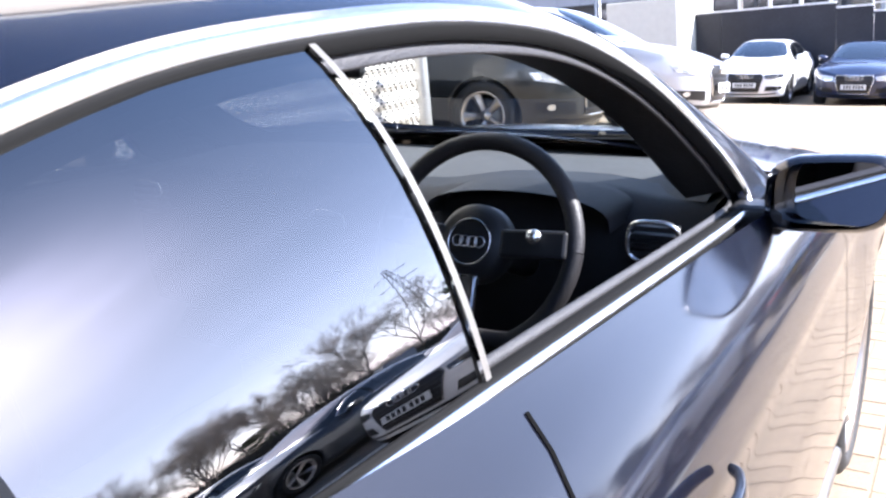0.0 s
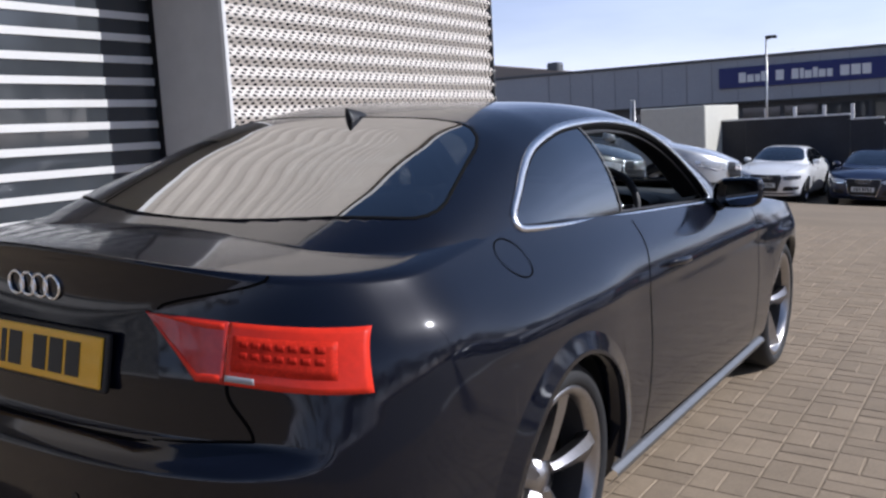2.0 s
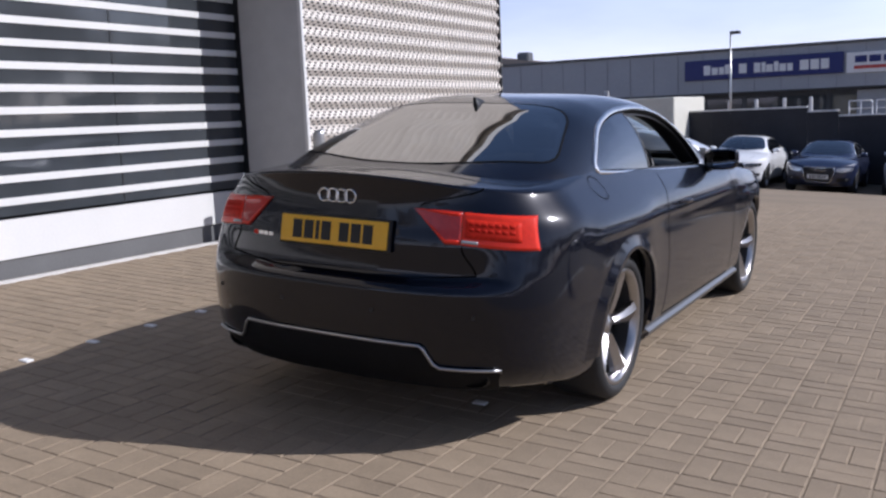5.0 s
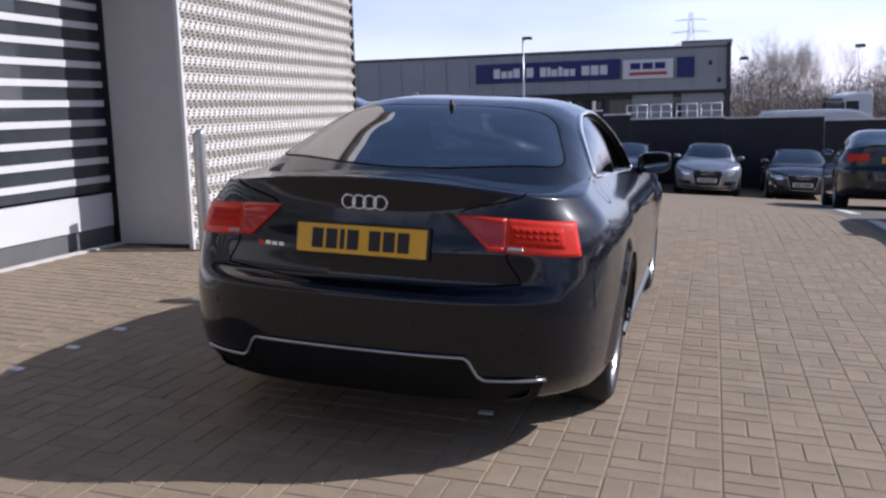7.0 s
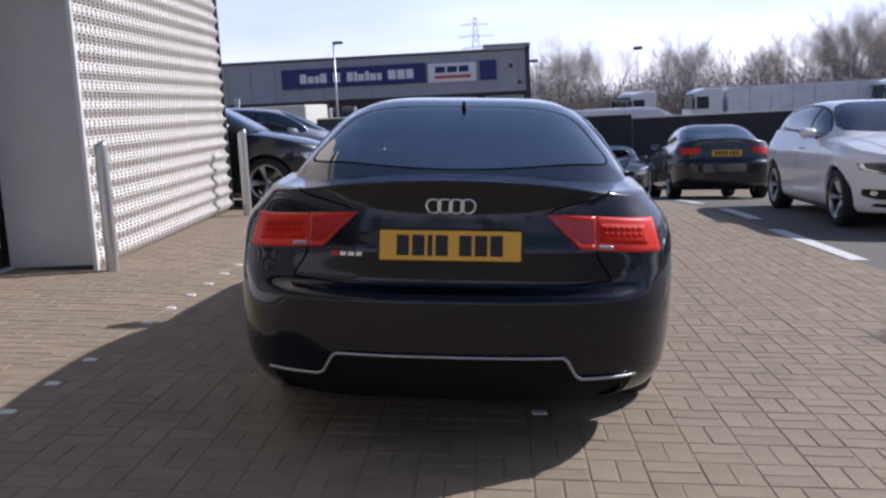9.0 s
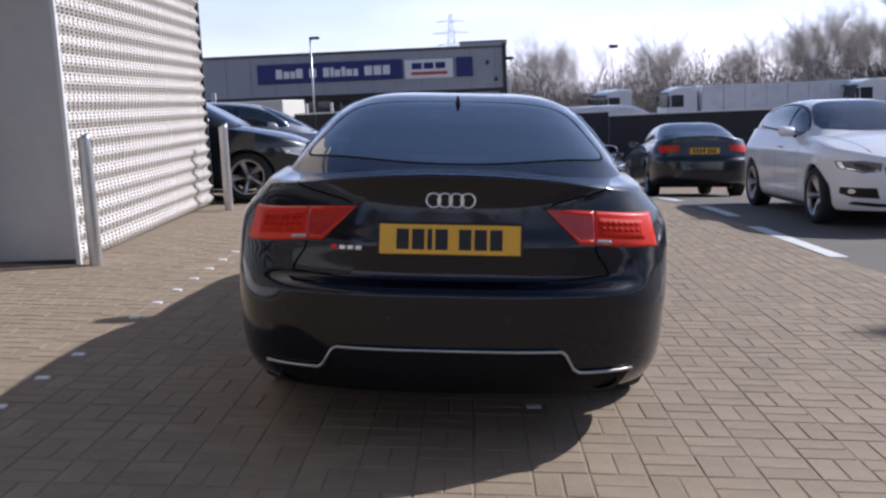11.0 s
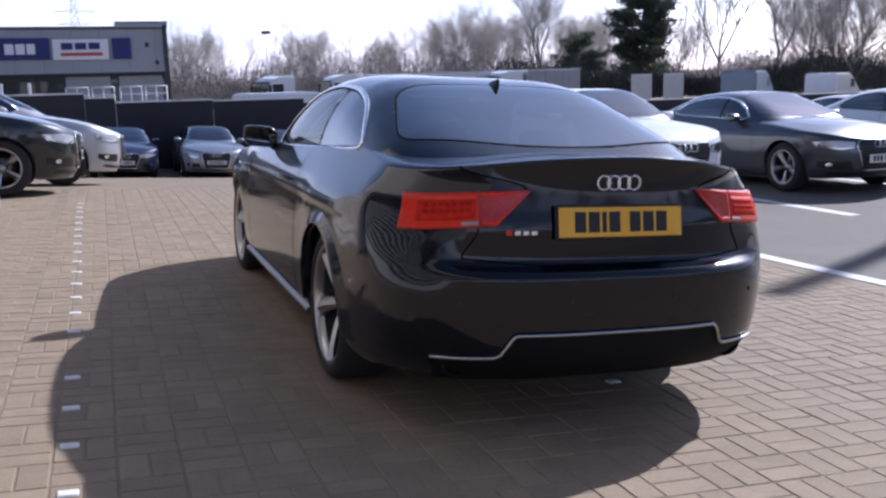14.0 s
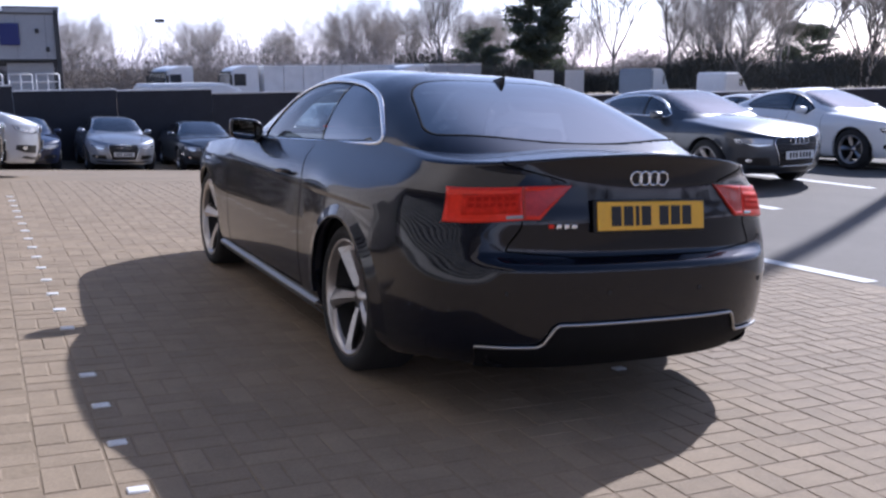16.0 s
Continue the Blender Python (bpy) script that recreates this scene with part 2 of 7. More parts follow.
# ---------- cars ----------
class Shape:
    """The surface of a car: plan outline by height, top deck, arched glasshouse. y ahead from the rear axle, x to the right."""

    def __init__(self, **k):
        self.wb, self.axle, self.arch, self.sill, self.flare_amount = k["wb"], k["axle"], k["arch"], k["sill"], k["flare_amount"]
        self.open0, self.open1, self.house = k["open0"], k["open1"], k["house"]
        self.win, self.rear_glass, self.screen = k["win"], k["rear_glass"], k["screen"]
        self.W = eased(lerp_table(k["width"]), 0.17, 1.12, 0.016)
        self.YR = lerp_table(k["rear"])
        self.YF = lerp_table(k["front"])
        self.ZE = lerp_table(k["edge"])
        self.D = lerp_table(k["deck"])
        self.ZC = lerp_table(k["roof"])
        self.XB = lerp_table(k["belt"])
        self.n, self.m = k.get("n", 5.5), k.get("m", 1.2)
        self.nr, self.ar = k.get("nr", 2.8), k.get("ar", 0.62)
        self.nf, self.af = k.get("nf", 2.4), k.get("af", 0.9)
        self.soft = k.get("soft", 0.0)
        self.yr0, self.yf0 = self.YR(0.55), self.YF(0.55)
        self.YC = lerp_table(k.get("rear_corner", k["rear"]))
        self.crease = k.get("crease")

    def flare(self, y, z):
        f = 0.0
        for yc in (0.0, self.wb):
            f += math.exp(-((y - yc) / 0.42) ** 4) * smooth(0.40, 0.66, z) * (1 - smooth(0.83, 0.93, z))
        return self.flare_amount * f

    def column(self, q):
        """Plan fraction and reference y of outline column q (0 rear middle .. 1 front middle)."""
        kind, v = q
        if kind == "r":
            return v, self.yr0 + self.ar * (1 - (1 - v ** self.nr) ** (1 / self.nr))
        if kind == "f":
            return v, self.yf0 - self.af * (1 - (1 - v ** self.nf) ** (1 / self.nf))
        xf = 1.0
        if v < self.yr0 + self.ar:
            c = 1 - (v - self.yr0) / self.ar
            xf = (1 - c ** self.nr) ** (1 / self.nr)
        elif v > self.yf0 - self.af:
            c = 1 - (self.yf0 - v) / self.af
            xf = (1 - c ** self.nf) ** (1 / self.nf)
        return xf, v

    def body(self, q, z):
        xf, y = self.column(q)
        fr = clamp((-0.40 - y) / 0.35)
        ff = clamp((y - self.wb - 0.42) / 0.3)
        corner = smooth(0.66, 0.86, xf)
        yr = self.YR(z) * (1 - corner) + self.YC(z) * corner
        yy = y + (yr - self.yr0) * fr + (self.YF(z) - self.yf0) * ff
        x = self.W(z) * xf
        if self.crease:
            # shoulder line pressed into the flank
            zc, depth = self.crease
            rise = smooth(zc - 0.035, zc, z) if z < zc else 1 - (z - zc) / 0.07
            x += depth * max(0.0, rise) * smooth(-0.55, -0.30, y) * smooth(self.wb + 0.45, self.wb + 0.1, y)
        x += self.flare(y, z) * smooth(0.6, 0.95, xf)
        x -= self.soft * xf * smooth(2.0, 2.9, y) * smooth(0.72, 0.86, z)
        x -= 0.034 * xf * xf * smooth(-0.28, -0.70, y) * (1 - smooth(0.40, 0.92, z))
        return Vector((x, yy, z))

    def rear_y(self, x, z):
        """The y of the rear face at x, z (the column that passes through x)."""
        v = clamp(abs(x) / self.W(z), 0, 0.999)
        for _ in range(3):
            v = clamp(v + (abs(x) - self.body(("r", v), z).x) / self.W(z), 0, 0.999)
        return self.body(("r", v), z).y

    def rear_point(self, x, z, off=0.0):
        """A point of the rear face at x, z, pushed out by off."""
        s = 1 if x >= 0 else -1
        f = self.rear_y
        p = Vector((x, f(x, z), z))
        e = 0.004
        n = Vector((s * (f(abs(x) + e, z) - f(abs(x), z)) / e, -1, (f(x, z + e) - f(x, z - e)) / (2 * e))).normalized()
        return p + n * off

    def side_point(self, y, z, off=0.0, s=1):
        f = lambda yy, zz: self.body(("s", yy), zz).x
        e = 0.004
        n = Vector((1, -(f(y + e, z) - f(y - e, z)) / (2 * e), -(f(y, z + e) - f(y, z - e)) / (2 * e))).normalized()
        p = Vector((f(y, z), y, z)) + n * off
        return Vector((p.x * s, p.y, p.z))

    def deck_z(self, x, y):
        w = self.W(self.ZE(y))
        return self.D(y) - (self.D(y) - self.ZE(y)) * clamp(abs(x) / w) ** 2

    def house_x(self, y, z):
        zb, zc = self.ZE(y) - 0.02, self.ZC(y)
        h = clamp((z - zb) / max(0.01, zc - zb))
        return self.XB(y) * (1 - h ** self.m) ** (1 / self.n)

    def house_z(self, x, y):
        zb, zc = self.ZE(y) - 0.02, self.ZC(y)
        return zb + (zc - zb) * (1 - clamp(abs(x) / self.XB(y)) ** self.n) ** (1 / self.m)

    def win_point(self, y, z, off=0.0, s=1):
        e = 0.006
        f = self.house_x
        n = Vector((1, -(f(y + e, z) - f(y - e, z)) / (2 * e), -(f(y, z + e) - f(y, z - e)) / (2 * e))).normalized()
        p = Vector((f(y, z), y, z)) + n * off
        return Vector((p.x * s, p.y, p.z))

    def top_point(self, x, y, off=0.0):
        e = 0.006
        f = self.house_z
        n = Vector((-(f(x + e, y) - f(x - e, y)) / (2 * e), -(f(x, y + e) - f(x, y - e)) / (2 * e), 1)).normalized()
        return Vector((x, y, f(x, y))) + n * off


def inside(poly, a, b):
    c = False
    j = len(poly) - 1
    for i in range(len(poly)):
        (xi, yi), (xj, yj) = poly[i], poly[j]
        if (yi > b) != (yj > b) and a < (xj - xi) * (b - yi) / (yj - yi) + xi:
            c = not c
        j = i
    return c


def dense(poly, step, closed=True):
    out = []
    n = len(poly)
    for i in range(n if closed else n - 1):
        a, b = Vector(poly[i]), Vector(poly[(i + 1) % n])
        k = max(1, int((b - a).length / step))
        out += [tuple(a + (b - a) * j / k) for j in range(k)]
    if not closed:
        out.append(poly[-1])
    return out


def round_poly(poly, rounds=2):
    """Chaikin rounding of a closed outline."""
    for _ in range(rounds):
        out = []
        for i in range(len(poly)):
            a, b = Vector(poly[i]), Vector(poly[(i + 1) % len(poly)])
            out += [tuple(a * 0.75 + b * 0.25), tuple(a * 0.25 + b * 0.75)]
        poly = out
    return poly


def shrink(poly, d):
    """Moves a closed outline inwards by d (outwards if negative)."""
    area = sum(poly[i][0] * poly[(i + 1) % len(poly)][1] - poly[(i + 1) % len(poly)][0] * poly[i][1] for i in range(len(poly)))
    s = 1 if area > 0 else -1
    out = []
    for i in range(len(poly)):
        a, b, c = Vector(poly[i - 1]), Vector(poly[i]), Vector(poly[(i + 1) % len(poly)])
        t = (c - a).normalized()
        out.append(tuple(b + Vector((-t.y, t.x)) * d * s))
    return out


def ribbon(bm, outer, inner, fn, off, depth):
    """A raised band between two outlines of equal count, on the surface fn(a, b, off)."""
    n = len(outer)
    vo = [bm.verts.new(fn(*outer[i], off)) for i in range(n)]
    vi = [bm.verts.new(fn(*inner[i], off)) for i in range(n)]
    wo = [bm.verts.new(fn(*outer[i], off - depth)) for i in range(n)]
    wi = [bm.verts.new(fn(*inner[i], off - depth)) for i in range(n)]
    for i in range(n):
        j = (i + 1) % n
        for q in ((vo[i], vo[j], vi[j], vi[i]), (wo[i], wo[j], vo[j], vo[i]), (vi[i], vi[j], wi[j], wi[i])):
            f = bm.faces.new(q)
            f.smooth = True


def fill_patch(bm, poly, fn, off, step=0.03):
    """A filled outline laid on the surface: cut by a grid so that it follows the curve."""
    b2 = bmesh.new()
    vs = [b2.verts.new((p[0], p[1], 0)) for p in poly]
    b2.faces.new(vs)
    a0, a1 = min(p[0] for p in poly), max(p[0] for p in poly)
    c0, c1 = min(p[1] for p in poly), max(p[1] for p in poly)
    for k in range(1, int((a1 - a0) / step) + 1):
        bmesh.ops.bisect_plane(b2, geom=b2.verts[:] + b2.edges[:] + b2.faces[:], plane_co=(a0 + k * step, 0, 0), plane_no=(1, 0, 0))
    for k in range(1, int((c1 - c0) / step) + 1):
        bmesh.ops.bisect_plane(b2, geom=b2.verts[:] + b2.edges[:] + b2.faces[:], plane_co=(0, c0 + k * step, 0), plane_no=(0, 1, 0))
    vm = {v: bm.verts.new(fn(v.co.x, v.co.y, off)) for v in b2.verts}
    for f in b2.faces:
        g = bm.faces.new([vm[v] for v in f.verts])
        g.smooth = True
    b2.free()


def car_columns(S, step):
    cols = [("r", v) for v in np.linspace(0.0, 0.86, int(0.86 / step * 0.9) + 2)]
    y_r = S.column(("r", 0.86))[1]
    y_f = S.column(("f", 0.86))[1]
    ys = []
    marks = [y_r]
    for yc in (0.0, S.wb):
        k = 22 if step < 0.05 else 12
        arch = [yc - S.arch * math.cos(math.pi * i / k) for i in range(k + 1)]
        arch = [yc - S.arch - 0.002] + arch + [yc + S.arch + 0.002]
        n = max(2, int((arch[0] - marks[-1]) / step))
        ys += list(np.linspace(marks[-1], arch[0], n, endpoint=False)) + arch
        marks.append(arch[-1])
        marks[-1] = arch[-1] + step
    n = max(2, int((y_f - marks[-1]) / step))
    ys += list(np.linspace(marks[-1], y_f, n))
    ys = sorted(set(round(y, 4) for y in ys))
    cols += [("s", y) for y in ys[1:]]
    cols += [("f", v) for v in np.linspace(0.86, 0.0, int(0.86 / step * 0.8) + 2)[1:]]
    return cols


def build_shell(S, parent, paint, step=0.035, rows=44):
    """The lower body with its deck; arches open, with a rolled lip and dark liners."""
    cols = car_columns(S, step)
    verts, faces = [], []
    top_index = {}
    info = []
    for q in cols:
        xf, y = S.column(q)
        zb = S.sill
        for yc in (0.0, S.wb):
            if abs(y - yc) < S.arch and xf > 0.5:
                zb = max(zb, S.axle + math.sqrt(S.arch ** 2 - (y - yc) ** 2))
        if y < -0.4:
            zb = S.sill + 0.05 * smooth(-0.4, -0.9, y)
        zt = S.ZE(y)
        for _ in range(4):
            p = S.body(q, zt)
            zt = S.deck_z(p.x, p.y)
        info.append((q, zb, zt))
    nc = len(cols)
    for s in (1, -1):
        base = len(verts)
        for q, zb, zt in info:
            for r in range(rows + 1):
                if S.crease and zb < S.crease[0] < zt:
                    low = round(rows * 0.7)
                    z = zb + (S.crease[0] - zb) * r / low if r <= low else S.crease[0] + (zt - S.crease[0]) * (r - low) / (rows - low)
                else:
                    z = zb + (zt - zb) * r / rows
                p = S.body(q, z)
                verts.append((p.x * s, p.y, p.z))
            # lip turned under
            p = S.body(q, zb)
            xf, y = S.column(q)
            inset = 0.05
            verts.append(((p.x - inset * xf) * s, p.y + (inset if q[0] == "r" else -inset if q[0] == "f" else 0), p.z + 0.012))
        st = rows + 2
        for i in range(nc - 1):
            for r in range(rows):
                a, b = base + i * st + r, base + (i + 1) * st + r
                faces.append((a, b, b + 1, a + 1) if s > 0 else (a, a + 1, b + 1, b))
            a, b = base + i * st, base + (i + 1) * st
            faces.append((a, a + rows + 1, b + rows + 1, b) if s > 0 else (a, b, b + rows + 1, a + rows + 1))
        top_index[s] = [base + i * st + rows for i in range(nc)]
    # deck across, from one top edge to the other, open under the glasshouse
    nx = 20
    prev = None
    for i, (q, zb, zt) in enumerate(info):
        p = S.body(q, zt)
        row = [top_index[-1][i]]
        for k in range(1, nx):
            x = p.x * (2 * k / nx - 1)
            verts.append((x, p.y, S.deck_z(x, p.y)))
            row.append(len(verts) - 1)
        row.append(top_index[1][i])
        if prev and not (prev_y > S.open0 and p.y < S.open1):
            for k in range(nx):
                faces.append((prev[k], prev[k + 1], row[k + 1], row[k]))
        prev, prev_y = row, p.y
    ob = mesh_object("body", verts, faces, paint, parent)
    return ob


def build_house(S, parent, paint, ny=150, nphi=60, solid=0.02):
    """The roof and pillars, with the openings for the glass left out."""
    verts, faces = [], []
    y0, y1 = S.house
    win = shrink(S.win, 0.003)
    rear = shrink(S.rear_glass, 0.008)
    screen = shrink(S.screen, 0.008)
    kept, cut = set(), {}
    for i in range(ny + 1):
        y = y0 + (y1 - y0) * i / ny
        zb, zc, X = S.ZE(y) - 0.02, S.ZC(y), S.XB(y)
        half = nphi // 2
        prof = [((1 - (0.8 * k / half) ** S.m) ** (1 / S.n), 0.8 * k / half) for k in range(half)]
        x_m = (1 - 0.8 ** S.m) ** (1 / S.n)
        prof += [(x_m * (1 - k / half), (1 - (x_m * (1 - k / half)) ** S.n) ** (1 / S.m)) for k in range(half + 1)]
        for c, d in prof + [(-c, d) for c, d in prof[-2::-1]]:
            verts.append((c * X, y, zb + (zc - zb) * d))
    st = 2 * nphi + 1
    for i in range(ny):
        for k in range(2 * nphi):
            f = (i * st + k, (i + 1) * st + k, (i + 1) * st + k + 1, i * st + k + 1)
            c = sum((Vector(verts[j]) for j in f), Vector()) / 4
            if c.z - (S.ZE(c.y) - 0.02) > 0.001:
                if inside(win, c.y, c.z) and abs(c.x) > 0.3 * S.XB(c.y):
                    cut.update((j, "win") for j in f)
                    continue
                if inside(rear, c.x, c.y):
                    cut.update((j, "rear") for j in f)
                    continue
                if inside(screen, c.x, c.y):
                    cut.update((j, "screen") for j in f)
                    continue
            faces.append(f)
            kept.update(f)
    # draw the rims of the openings onto their outlines
    edges = {"win": dense(win, 0.01), "rear": dense(rear, 0.01), "screen": dense(screen, 0.01)}
    for j, which in cut.items():
        if j in kept:
            v = verts[j]
            p = (v[1], v[2]) if which == "win" else (v[0], v[1])
            q = min(edges[which], key=lambda e: (e[0] - p[0]) ** 2 + (e[1] - p[1]) ** 2)
            if (q[0] - p[0]) ** 2 + (q[1] - p[1]) ** 2 < 0.04 ** 2:
                if which == "win":
                    verts[j] = (math.copysign(S.house_x(q[0], q[1]), v[0]), q[0], q[1])
                else:
                    verts[j] = (q[0], q[1], S.house_z(q[0], q[1]))
    ob = mesh_object("roof", verts, faces, paint, parent)
    if solid:
        md = ob.modifiers.new("thickness", "SOLIDIFY")
        md.thickness = solid
        md.offset = -1
    return ob


def build_wheel(R, rim_r, width, parent, m, spokes=5, rim_mat=None, twist=0.0, fine=True):
    """A wheel about its own x axis, outer face at +x."""
    w = new("wheel")
    w.parent = parent
    w.matrix_basis = m
    seg = 64 if fine else 28
    dish = 0.058
    h = width / 2
    bm = bmesh.new()
    add_lathe(bm, [(rim_r - 0.012, h - 0.03), (rim_r + 0.004, h - 0.004), (rim_r + 0.02, h + 0.004), (R - 0.035, h + 0.002), (R - 0.012, h - 0.012), (R, h - 0.035),
                   (R, -h + 0.035), (R - 0.012, -h + 0.012), (R - 0.035, -h), (rim_r, -h + 0.01)], seg)
    part("tyre", bm, RUBBER, w)
    bm = bmesh.new()
    add_lathe(bm, [(rim_r - 0.03, -h + 0.02), (rim_r - 0.03, h - 0.045)], seg)
    part("barrel", bm, RIM_DARK, w)
    bm = bmesh.new()
    add_lathe(bm, [(rim_r - 0.03, h - 0.045), (rim_r - 0.022, h - 0.012), (rim_r - 0.006, h - 0.004), (rim_r + 0.003, h - 0.008), (rim_r + 0.002, h - 0.03)], seg)
    part("rim", bm, rim_mat or RIM, w)
    bm = bmesh.new()
    add_lathe(bm, [(0.02, h - 0.12), (rim_r * 0.72, h - 0.12), (rim_r * 0.72, h - 0.15), (0.02, h - 0.15)], seg)
    part("brake_disc", bm, DISC, w)
    bm = bmesh.new()
    add_lathe(bm, [(0.0005, h - dish - 0.004), (0.026, h - dish - 0.005), (0.030, h - dish - 0.010), (0.052, h - dish - 0.014), (0.066, h - dish - 0.05)], 24)
    part("hub_cap", bm, rim_mat or RIM, w)
    for k in range(spokes):
        bm = bmesh.new()
        a0 = 2 * math.pi * k / spokes + 0.3
        rings = []
        for j in range(11):
            t = j / 10
            r = 0.05 + (rim_r - 0.065) * t
            a = a0 + twist * t * t
            # blade: wide and swept at the rim, narrow and deep at the hub
            half = 0.022 + 0.028 * t ** 1.1 + 0.020 * smooth(0.8, 1.0, t)
            z_out = h - dish + (dish - 0.012) * t ** 0.8
            d = Vector((0, math.cos(a), math.sin(a)))
            e = Vector((0, -math.sin(a), math.cos(a)))
            ring = [d * r + e * half + Vector((z_out - 0.012, 0, 0)), d * r + e * half * 0.25 + Vector((z_out, 0, 0)), d * r - e * half * 0.8 + Vector((z_out - 0.028, 0, 0)),
                    d * r - e * half + Vector((z_out - 0.05, 0, 0)), d * r + e * half * 0.8 + Vector((z_out - 0.05, 0, 0))]
            rings.append([bm.verts.new(p) for p in ring])
        for a, b in zip(rings, rings[1:]):
            for i in range(5):
                bm.faces.new((a[i], a[(i + 1) % 5], b[(i + 1) % 5], b[i]))
        bm.faces.new(rings[0])
        bm.faces.new(rings[-1][::-1])
        part("spoke", bm, rim_mat or RIM, w)
    return w


def build_liner(S, parent):
    """The dark floor pan and wheel housings."""
    bm = bmesh.new()
    w = S.W(S.sill) - 0.03
    ya, yb = S.yr0 + 0.35, S.yf0 - 0.4
    add_box(bm, -w, w, S.arch, S.wb - S.arch, S.sill - 0.035, S.sill + 0.03)
    add_box(bm, -w * 0.66, w * 0.66, ya, S.arch, S.sill + 0.03, S.sill + 0.09)
    add_box(bm, -w * 0.66, w * 0.66, S.wb - S.arch, yb, S.sill + 0.03, S.sill + 0.09)
    part("floor_pan", bm, BLACK_PLASTIC, parent)
    for yc in (0.0, S.wb):
        for s in (1, -1):
            bm = bmesh.new()
            xo, xi = (S.W(0.5) - 0.04), 0.52
            k = 20
            prev = None
            for i in range(k + 1):
                a = math.pi * (i / k) * 1.1 - math.pi * 0.05
                r = S.arch + 0.012
                p = (yc + r * math.cos(a), S.axle + r * math.sin(a))
                cur = [bm.verts.new((xo * s, *p)), bm.verts.new((xi * s, *p))]
                if prev:
                    bm.faces.new((prev[0], prev[1], cur[1], cur[0]))
                    c = bm.verts.new((xi * s, yc, S.axle))
                    bm.faces.new((prev[1], cur[1], c))
                prev = cur
            part("wheel_housing", bm, BLACK_PLASTIC, parent)


def build_mirror(S, parent, s, paint, y, z, x=None):
    mir = new("door_mirror")
    mir.parent = parent
    x = x or S.W(z) + 0.0
    mir.matrix_basis = Matrix.Translation((s * x, y, z))
    bm = bmesh.new()
    # housing: a bulged shell, wider than deep
    rings = []
    prof = [(-0.055, 0.86), (-0.045, 0.97), (-0.02, 1.0), (0.02, 0.93), (0.055, 0.75), (0.085, 0.42), (0.095, 0.15)]
    for yy, k in prof:
        ring = []
        for i in range(24):
            a = 2 * math.pi * i / 24
            cx, cz = math.cos(a), math.sin(a)
            ring.append(bm.verts.new((s * (0.135 + 0.102 * k * math.copysign(abs(cx) ** 0.5, cx)), yy - 0.02, 0.065 + 0.064 * k * math.copysign(abs(cz) ** 0.55, cz) + 0.012 * cx)))
        rings.append(ring)
    for a, b in zip(rings, rings[1:]):
        for i in range(24):
            f = bm.faces.new((a[i], a[(i + 1) % 24], b[(i + 1) % 24], b[i]))
            f.smooth = True
    bm.faces.new(rings[-1])
    part("housing", bm, paint, mir)
    bm = bmesh.new()
    ring = []
    for i in range(24):
        a = 2 * math.pi * i / 24
        cx, cz = math.cos(a), math.sin(a)
        ring.append(bm.verts.new((s * (0.135 + 0.090 * math.copysign(abs(cx) ** 0.5, cx)), -0.050 - 0.024 * math.copysign(abs(cx) ** 0.5, cx), 0.065 + 0.053 * math.copysign(abs(cz) ** 0.55, cz) + 0.012 * cx)))
    bm.faces.new(ring)
    part("mirror_glass", bm, MIRROR, mir)
    bm = bmesh.new()
    add_box(bm, *sorted((s * -0.03, s * 0.07)), -0.03, 0.045, -0.012, 0.03, 0.01, 2)
    part("mirror_foot", bm, BLACK_PLASTIC, mir)
    return mir

